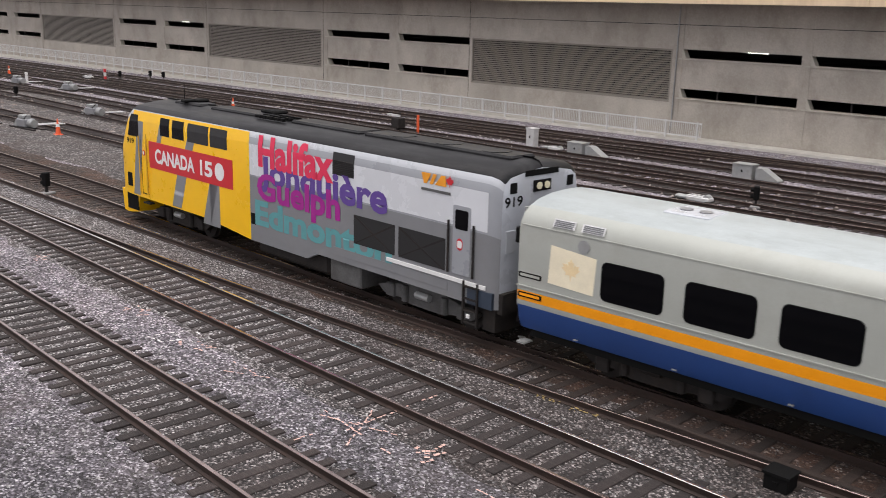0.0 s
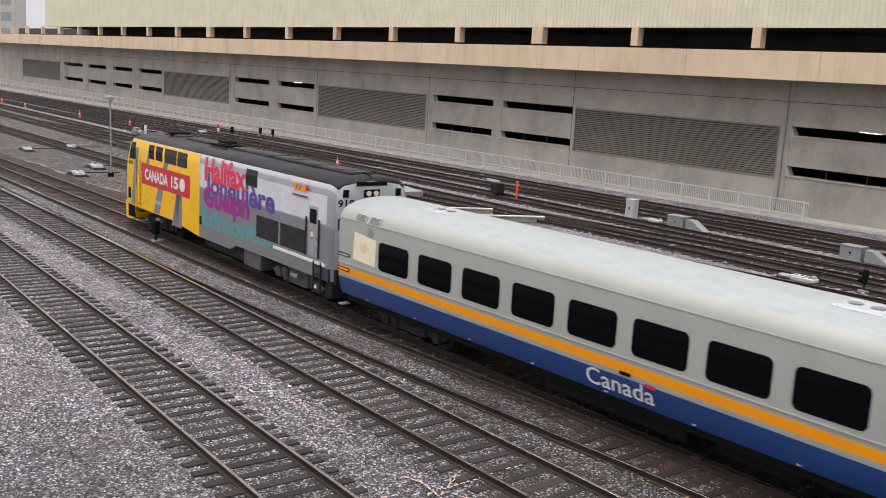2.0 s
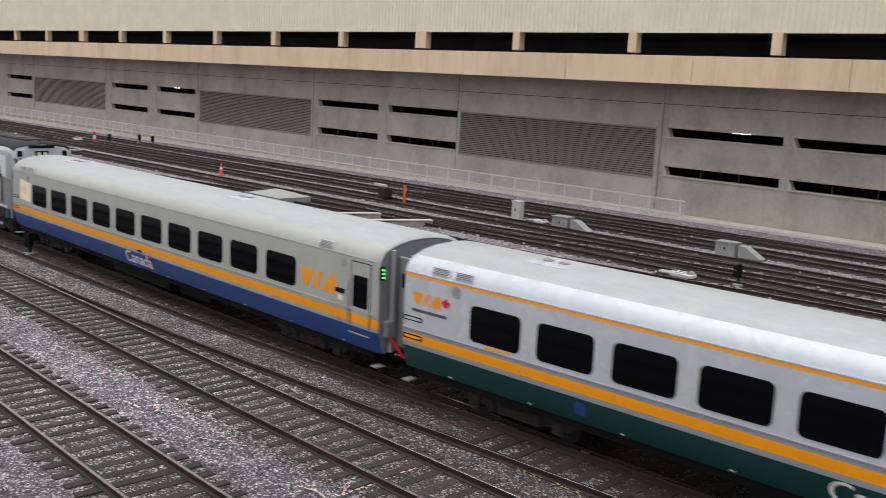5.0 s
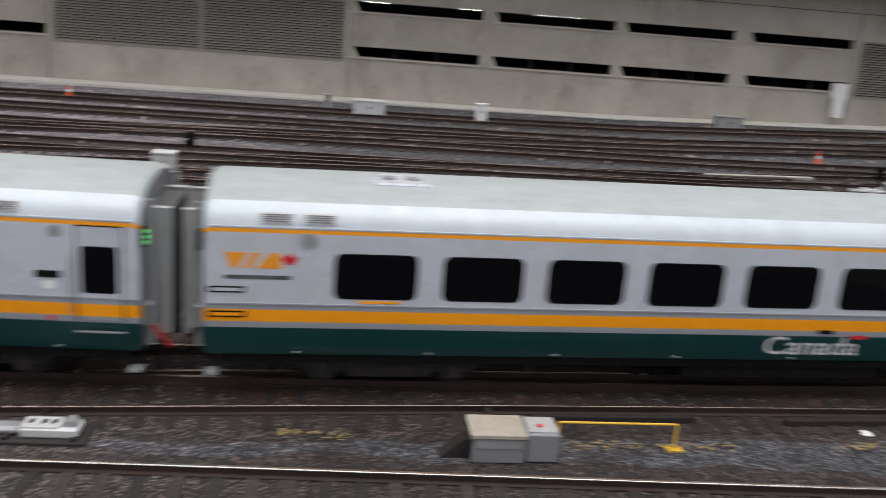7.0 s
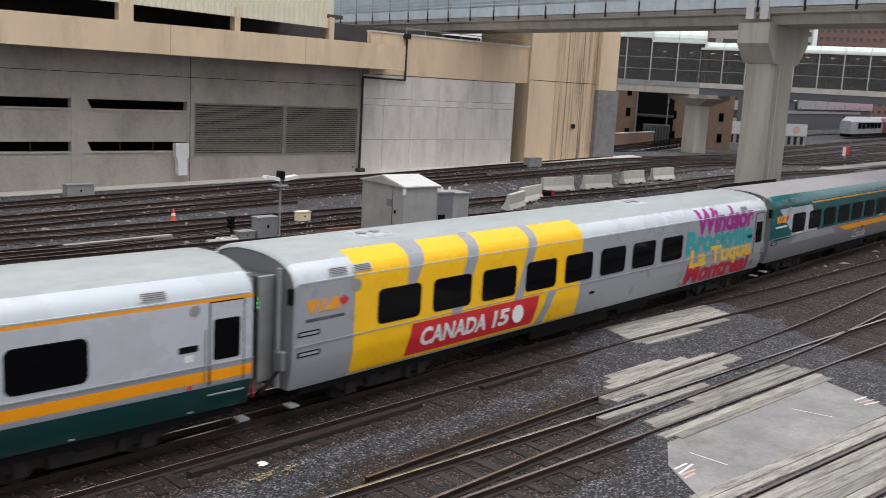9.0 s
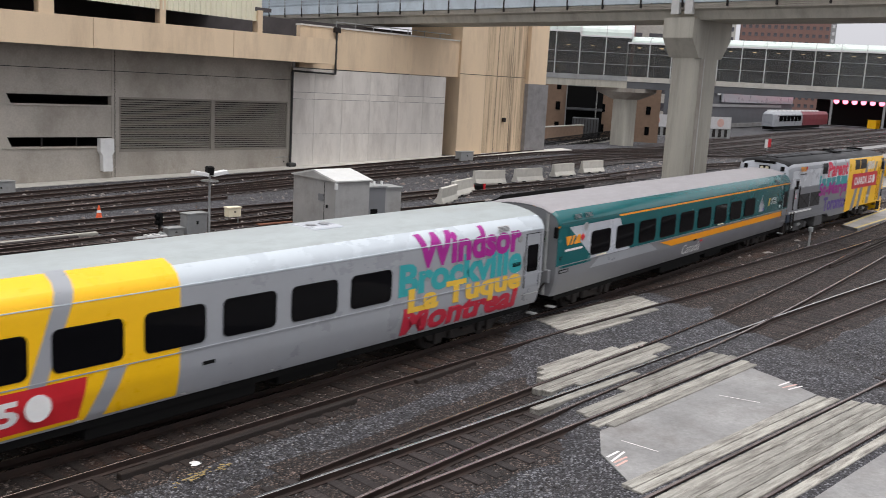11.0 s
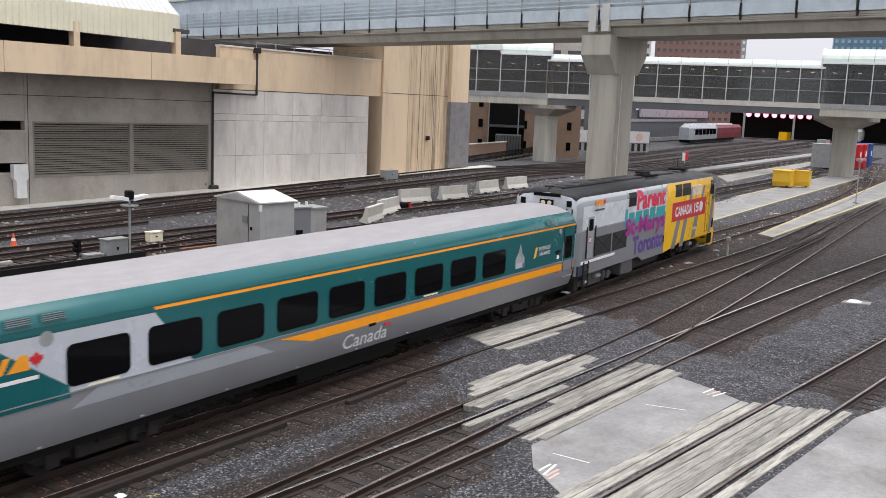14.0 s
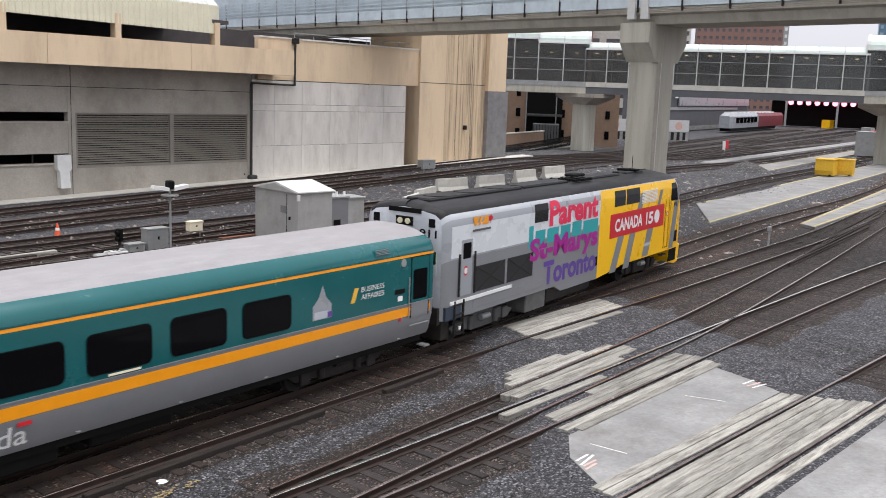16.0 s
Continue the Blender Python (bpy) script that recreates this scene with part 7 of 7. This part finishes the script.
    for x, yy, h in ((-105.8, 33.4, 1.25), (-104.4, 25.0, 1.1)):
        p = thing("marker_post", "red banded marker post between the tracks" if yy > 30 else "white marker post between the tracks", "marker post", m=Matrix.Translation((x, yy, -0.2)))
        for k in range(3):
            part("band", boxed(-0.2, 0.2, -0.1, 0.1, h * k / 3, h * (k + 1) / 3 - 0.03, bevel=0.02), (RED if k != 1 else WHITE) if yy > 30 else WHITE, p)
    for x, yy, n in ((-66.0, 15.6, 3), (-71.3, 21.6, 2), (-93.5, 26.2, 2), (-103.0, 23.9, 2)):
        point_motor(x, yy, n)
    wedge_cover(-38.6, 40.1)
    wedge_cover(-28.4, 42.1)
    switch_machine(-71.8, 13.7, 8, body=ALU, s=1.3)
    switch_machine(-108.4, 32.4, 8, body=ALU, s=1.3)
    for x, yy in ((-105.2, 38.2), (-103.1, 38.9), (-105.7, 35.0)):
        dwarf_signal(x, yy)
    switch_machine(-85.4, 10.8, 8, body=ALU, s=1.2)
    cone(-21.7, 48.5)
    p = thing("red_marker", "red and orange marker post by the track", "marker post", m=Matrix.Translation((-52.6, 37.4, -0.2)))
    part("post", boxed(-0.1, 0.1, -0.05, 0.05, 0, 1.2, bevel=0.02), CONE, p)
    s = thing("signal_gear", "dark signal gear cluster with pale arms", "railway signal", m=Matrix.Translation((-54.3, 36.9, -0.2)))
    part("box", boxed(-0.4, 0.5, -0.3, 0.3, 0.2, 0.9, bevel=0.04), IRON, s)
    part("arm", boxed(-1.2, 0.2, -0.08, 0.08, 0.95, 1.08), ALU, s)
    part("leg", boxed(-0.1, 0.1, -0.1, 0.1, 0, 0.25), IRON, s)
    r = thing("pit_cover", "pale sheet-roofed low pit cover between the tracks", "pit cover", m=Matrix.Translation((-56, 29.6, -0.2)) @ Matrix.Rotation(radians(7), 4, "Z"))
    part("cover", loft(bmesh.new(), [[(-1.9, -1.2, 0), (1.9, -1.2, 0), (1.9, 1.2, 0), (-1.9, 1.2, 0)], [(-1.9, -1.2, 0.4), (1.9, -1.2, 0.4), (1.9, 1.2, 0.4), (-1.9, 1.2, 0.4)], [(-0.3, -0.1, 0.75), (0.3, -0.1, 0.75), (0.3, 0.1, 0.75), (-0.3, 0.1, 0.75)]]), GALV, r)
    for x, yy, ln in ((-47, 30.2, 2.6), (-44, 30.6, 4.6)):
        b = thing("beam", "pale steel beam lying across the yard", "beam", "loose beams", Matrix.Translation((x, yy, -0.19)) @ Matrix.Rotation(radians(70), 4, "Z"))
        part("flange", boxed(-ln / 2, ln / 2, -0.18, 0.18, 0.3, 0.36), SLABLT, b)
        part("web", boxed(-ln / 2, ln / 2, -0.03, 0.03, 0, 0.3), SLABLT, b)
    # right
    for k, (x, yy, sx) in enumerate(((96.4, 48.2, 2.3), (98.2, 47.1, 1.1))):
        t = thing("skip_bin", "yellow steel skip bin on the platform", "skip bin", "yellow bins", Matrix.Translation((x, yy, 0.1)) @ Matrix.Rotation(radians(14), 4, "Z"))
        part("tub", loft(bmesh.new(), [[(-sx / 2 * a, -0.9, z), (sx / 2 * a, -0.9, z), (sx / 2 * a, 0.9, z), (-sx / 2 * a, 0.9, z)] for a, z in ((0.85, 0), (1, 0.5), (1, 1.6))]), YPIPE, t)
        part("rim", boxed(-sx / 2 - 0.06, sx / 2 + 0.06, -0.96, 0.96, 1.6, 1.7), YPIPE, t)
        part("skid", boxed(-sx / 2, sx / 2, -0.7, -0.5, -0.02, 0.1), IRON, t)
    for x, yy, m, l in ((141.0, 60.7, GALV, "grey"), (145.5, 60.9, RED, "red"), (149.8, 61.9, RED, "red"), (154.5, 63.0, BLUEC, "blue")):
        t = thing("storage_container", l + " steel storage container", "container", "storage containers", Matrix.Translation((x, yy, 0.0)) @ Matrix.Rotation(radians(14), 4, "Z"))
        bm = boxed(-1.5, 1.5, 0, 5, 0, 3.4)
        part("body", bm, m, t)
        for k in range(9):
            part("rib", boxed(-1.4 + k * 0.33, -1.28 + k * 0.33, -0.05, 0.0, 0.1, 3.3), m, t)
        part("top_frame", boxed(-1.54, 1.54, -0.08, 5, 3.4, 3.5), m, t)
        part("label_panel", boxed(-0.5, 0.5, -0.07, -0.051, 1.6, 2.4), WHITE if l != "grey" else GREYP, t)
    for x, yy in ((86.1, 36.0), (112, 42.6)):
        lamp_mast(x, yy, 4.0, "thin dark platform lamp post", False)
    t = thing("marker_post", "grey post with a box head", "post", m=Matrix.Translation((47.3, 26.5, -0.2)))
    part("post", cyl(bmesh.new(), (0, 0, 0), (0, 0, 0.95), 0.06, n=8), GALV, t)
    part("head", boxed(-0.1, 0.1, -0.1, 0.1, 0.88, 1.12, bevel=0.02), GALV, t)
    for x, yy in ((40.9, 16.7), (62, 22.9), (7.8, 17.0), (-17, 15.4)):
        t = thing("scrap_paper", "crumpled white plastic sheet on the stones", "litter", "litter", Matrix.Translation((x, yy, -0.19)))
        bm = bmesh.new()
        bmesh.ops.create_icosphere(bm, subdivisions=2, radius=0.4 if x > 30 else 0.14)
        for v in bm.verts:
            v.co = Vector((v.co.x * 1.3, v.co.y, max(0, v.co.z * 0.35))) * (0.8 + 0.4 * noise.noise(v.co * 6))
        part("sheet", bm, WHITE, t)


# ---------- the far end of the yard ----------
def far_end():
    dm = thing("railcar", "distant grey and red commuter railcar at the station", "railcar", m=Matrix.Translation((189.5, 119.6, 0)) @ Matrix.Rotation(radians(17), 4, "Z"))
    prof = lambda x, a: [(x, -1.5 * a, 0.9), (x, -1.55 * a, 2.2), (x, -1.5 * a, 3.5), (x, -0.9 * a, 4.2 * (0.5 + 0.5 * a)), (x, 0.9 * a, 4.2 * (0.5 + 0.5 * a)), (x, 1.5 * a, 3.5), (x, 1.55 * a, 2.2), (x, 1.5 * a, 0.9)]
    part("front_car", loft(bmesh.new(), [prof(0, 0.75), prof(1.2, 0.97), prof(3, 1), prof(25, 1)]), SILVER, dm)
    part("rear_car", loft(bmesh.new(), [prof(25.4, 1), prof(52, 1)]), DKRED, dm)
    part("windscreen", boxed(0.05, 0.6, -1.05, 1.05, 2.4, 3.4), TGLASS, dm)
    for i in range(6):
        part("window", boxed(4 + i * 3.3, 6.8 + i * 3.3, -1.6, -1.5, 2.0, 3.3), TGLASS, dm)
    for i in range(12):
        part("roof_unit", boxed(2 + i * 3.6, 4 + i * 3.6, -0.8, 0.8, 4.15, 4.5), WHITE, dm)
    part("underframe", boxed(1, 45, -1.2, 1.2, 0.2, 0.95), BLACK, dm)
    w = thing("train_shed", "dark grey sheet-clad shed beside the platforms", "shed", m=Matrix.Translation((168, 122, 0)) @ Matrix.Rotation(radians(17), 4, "Z"))
    part("wall", boxed(0, 74, 0, 8, -0.5, 12), SHEDG, w)
    part("band", boxed(-0.1, 62, -0.3, 0, 4.6, 5.2), GALV, w)
    part("upper_sheet", boxed(12, 72, -0.6, -0.31, 5.6, 11.5), SILVER, w)
    part("plinth", boxed(-0.1, 62.1, -0.5, -0.01, 0, 0.9), SLAB, w)
    part("end_door", boxed(4, 7, -0.15, 0.0, 0.9, 4.4), BLACK, w)
    part("sign_panel", boxed(8.5, 10.5, -0.7, -0.61, 7.2, 9), WHITE, w)
    st = thing("station_canopy", "dark station train shed with a row of pink lamps", "station", m=Matrix.Translation((262, 150, 0)) @ Matrix.Rotation(radians(-62), 4, "Z"))
    part("back_wall", boxed(0, 62, 6, 8, 0, 9), BLACK, st)
    part("roof", prism(bmesh.new(), [(-2, 9), (64, 9), (64, 10.0), (42, 11.0), (20, 11.4), (-2, 10.4)], -3, 9), FROST, st)
    for i in range(5):
        part("column", boxed(4 + i * 14, 4.6 + i * 14, -2.4, -1.8, 0, 9), GALV, st)
        part("bracket", prism(bmesh.new(), [(2.4 + i * 14, 9), (6.2 + i * 14, 9), (4.3 + i * 14, 6.6)], -2.3, -1.9), GALV, st)
    for i in range(10):
        o = part("pink_lamp", cyl(bmesh.new(), (5.5 + i * 2.4, -2.7, 7.0), (5.5 + i * 2.4, -2.5, 7.0), 0.75, n=14), PINKL, st)
    part("truss", boxed(0, 40, -2.6, -2.45, 8.0, 8.9), GALV, st)
    for x in (34, 50, 56):
        part("lamp", boxed(x, x + 1.0, -2.8, -2.6, 5.8, 6.5), WARML, st)
    part("red_lamp", boxed(-3, -1.8, -3, -2.7, 1, 2), REDL, st)
    for x, yy, m, h in ((233, 107, GALV, 4), (240, 106, GREYP, 3.6)):
        grey_box(x, yy, 3.2, 2.2, h * 0.45, "distant yard cart at the station throat", m, group="distant carts")
    grey_box(270, 136, 3.4, 2.4, 2.4, "distant yellow yard cart at the station throat", YELLOW, group="distant carts")
    tr = thing("passenger_train", "distant pale train standing in the station", "train", m=Matrix.Translation((262, 112, 0)) @ Matrix.Rotation(radians(20), 4, "Z"))
    part("car_body", loft(bmesh.new(), [prof(0, 0.8), prof(1.5, 1), prof(40, 1)]), GALV, tr)
    part("windscreen", boxed(0.0, 0.7, -1.0, 1.0, 2.3, 3.5), TGLASS, tr)
    block("station_building", "grey glazed station building beyond the canopies", "building", 312, 92, 80, 20, 11, -66, GALV, 3, 16, TGLASS)
    g = thing("track_marker", "red and white marker board beside the track", "marker board", m=Matrix.Translation((122.1, 76.5, -0.1)))
    part("red_board", boxed(-0.1, 0.7, -0.05, 0.05, 0.5, 1.7), RED, g)
    part("white_board", boxed(-0.8, -0.1, -0.04, 0.04, 0.4, 1.6), WHITE, g)
    part("post", boxed(-0.05, 0.05, 0.05, 0.12, 0, 1.7), GALV, g)
    # brick building, fenced pit and hoardings beyond the tower
    block("brick_building", "brown brick warehouse with small windows", "building", 104, 101, 30, 12, 9.0, -48, BRICK, 3, 9, TGLASS, wz=0.4, wx=0.2)
    block("brick_building", "brown brick building under the walkway", "building", 112, 110, 16, 14, 8.2, 17, BRICK, 3, 9, TGLASS, wz=0.4, wx=0.2)
    k = thing("loading_dock", "dark steel-framed loading dock against the brick wall", "loading dock", m=Matrix.Translation((104, 101, 0)) @ Matrix.Rotation(radians(-48), 4, "Z"))
    # Black slab before the brickwork, painted shade in place of an opening.
    part("dark_recess", boxed(1.2, 6.6, -0.25, -0.02, 0.0, 7.7), BLACK, k)
    for x in (1.2, 5.6):
        part("steel_post", boxed(x, x + 0.16, -2.6, -2.44, 0, 7.6), GALV, k)
    for z in (4.2, 7.5):
        part("cross_beam", boxed(1.2, 6.6, -2.6, -2.4, z, z + 0.22), SHEDG, k)
        part("side_beam", boxed(1.2, 1.4, -2.4, -0.3, z, z + 0.2), SHEDG, k)
    part("deck", boxed(1.3, 6.6, -2.4, -0.3, 4.02, 4.18), SHEDG, k)
    part("compactor", boxed(2.4, 6.2, -3.4, -0.4, 0.0, 3.0, bevel=0.06), SHEDG, k)
    for i in range(9):
        part("compactor_rib", boxed(2.5 + i * 0.42, 2.58 + i * 0.42, -3.46, -3.4, 0.2, 2.8), IRON, k)
    pw = thing("pit_wall", "low brown brick retaining wall beside the fence", "wall", m=Matrix.Translation((86.5, 88.5, 0)) @ Matrix.Rotation(radians(22), 4, "Z"))
    part("brickwork", boxed(0, 19, 0, 0.4, -0.5, 1.9), BRICK, pw)
    part("coping", boxed(-0.1, 19.1, -0.08, 0.5, 1.9, 2.02), SLABLT, pw)
    f = thing("pit_fence", "black metal bar fence by the wall end", "fence", m=Matrix.Translation((77, 76.8, 0.1)) @ Matrix.Rotation(radians(27.5), 4, "Z"))
    for z in (0.15, 0.75, 1.25):
        part("rail", boxed(0, 33, 0, 0.08, z, z + 0.09), BLACK, f)
    for i in range(84):
        part("bar", boxed(i * 0.4, i * 0.4 + 0.17, 0.02, 0.06, 0, 1.3), BLACK, f)
    part("kerb", boxed(-0.5, 33.5, 0.3, 0.8, -0.5, 0.35), SLABLT, f)
    h = thing("hoarding", "white hoarding boards with faded red discs", "hoarding", m=Matrix.Translation((126, 102, 0)) @ Matrix.Rotation(radians(-20), 4, "Z"))
    for i in range(4):
        part("board", boxed(i * 4.2, i * 4.2 + 4.1, 0, 0.1, 1.6, 3.6), ALU, h)
        part("painted_disc", cyl(bmesh.new(), (i * 4.2 + 2, -0.02, 2.6), (i * 4.2 + 2, 0.0, 2.6), 0.7, n=18), SPRAYP, h)
    for i in range(14):
        part("railing_bar", boxed(i * 1.2, i * 1.2 + 0.5, 0, 0.1, 0.2, 1.5), IRON, h)
    part("post", boxed(0, 16.8, 0.12, 0.2, 0, 3.6), GALV, h)
    hut = thing("signal_cabin", "white cabin with dark windows behind the boards", "cabin", m=Matrix.Translation((126, 108, 0)) @ Matrix.Rotation(radians(17), 4, "Z"))
    part("wall", boxed(0, 12, 0, 6, 0, 8.4), SLABLT, hut)
    for i in range(3):
        part("window", boxed(1 + i * 3.6, 3.6 + i * 3.6, -0.08, 0, 4.6, 7.6), TGLASS, hut)
    # town behind
    for nm, lab, x, yy, sx, sy, hh, turn, m, fl, co, wm in (
            ("tower_block", "distant red brick tower", 330, 205, 32, 20, 46, -55, BRICKRED, 16, 14, TOWNWIN),
            ("tower_block", "distant pale stone tower", 315, 226, 16, 16, 52, -55, SLABLT, 14, 6, TOWNWIN),
            ("tower_block", "distant grey balcony tower", 400, 234, 18, 20, 56, -58, GALV, 18, 8, WHITE),
            ("tower_block", "distant blue glass tower", 570, 243, 34, 24, 90, -64, TOWERBLUE, 22, 10, TOWERGLASS),
            ("tower_block", "distant pale glass tower", 620, 240, 46, 24, 90, -66, GALV, 22, 10, TOWERGLASS),
            ("office_block", "red office block behind the walkway", 190, 192, 50, 24, 29, -45, BRICKRED, 10, 16, TOWNWIN),
            ("office_block", "cream office block with dark window bands", 225, 185, 40, 24, 30, -48, SLABLT, 6, 2, TOWNWIN)):
        block(nm, lab, "building", x, yy, sx, sy, hh, turn, m, fl, co, wm, wz=0.45, wx=0.5 if co > 2 else 0.9)
    # light hall closing the view at the wall's other end
    block("end_building", "pale hazy building beyond the garage", "building", -420, -10, 120, 30, 60, 75, SLABLT, 10, 20, GALV)


# ---------- build ----------
ground_sheet()
far_yard_ground()
left_yard_ground()
garage()
white_wall()
fence()
footbridge()
walkway()
TRAIN = build_train()
yard_things()
far_end()
near_tracks()
far_tracks()
crossovers()
crossing()
loose_stones()
yard_debris()
motions()
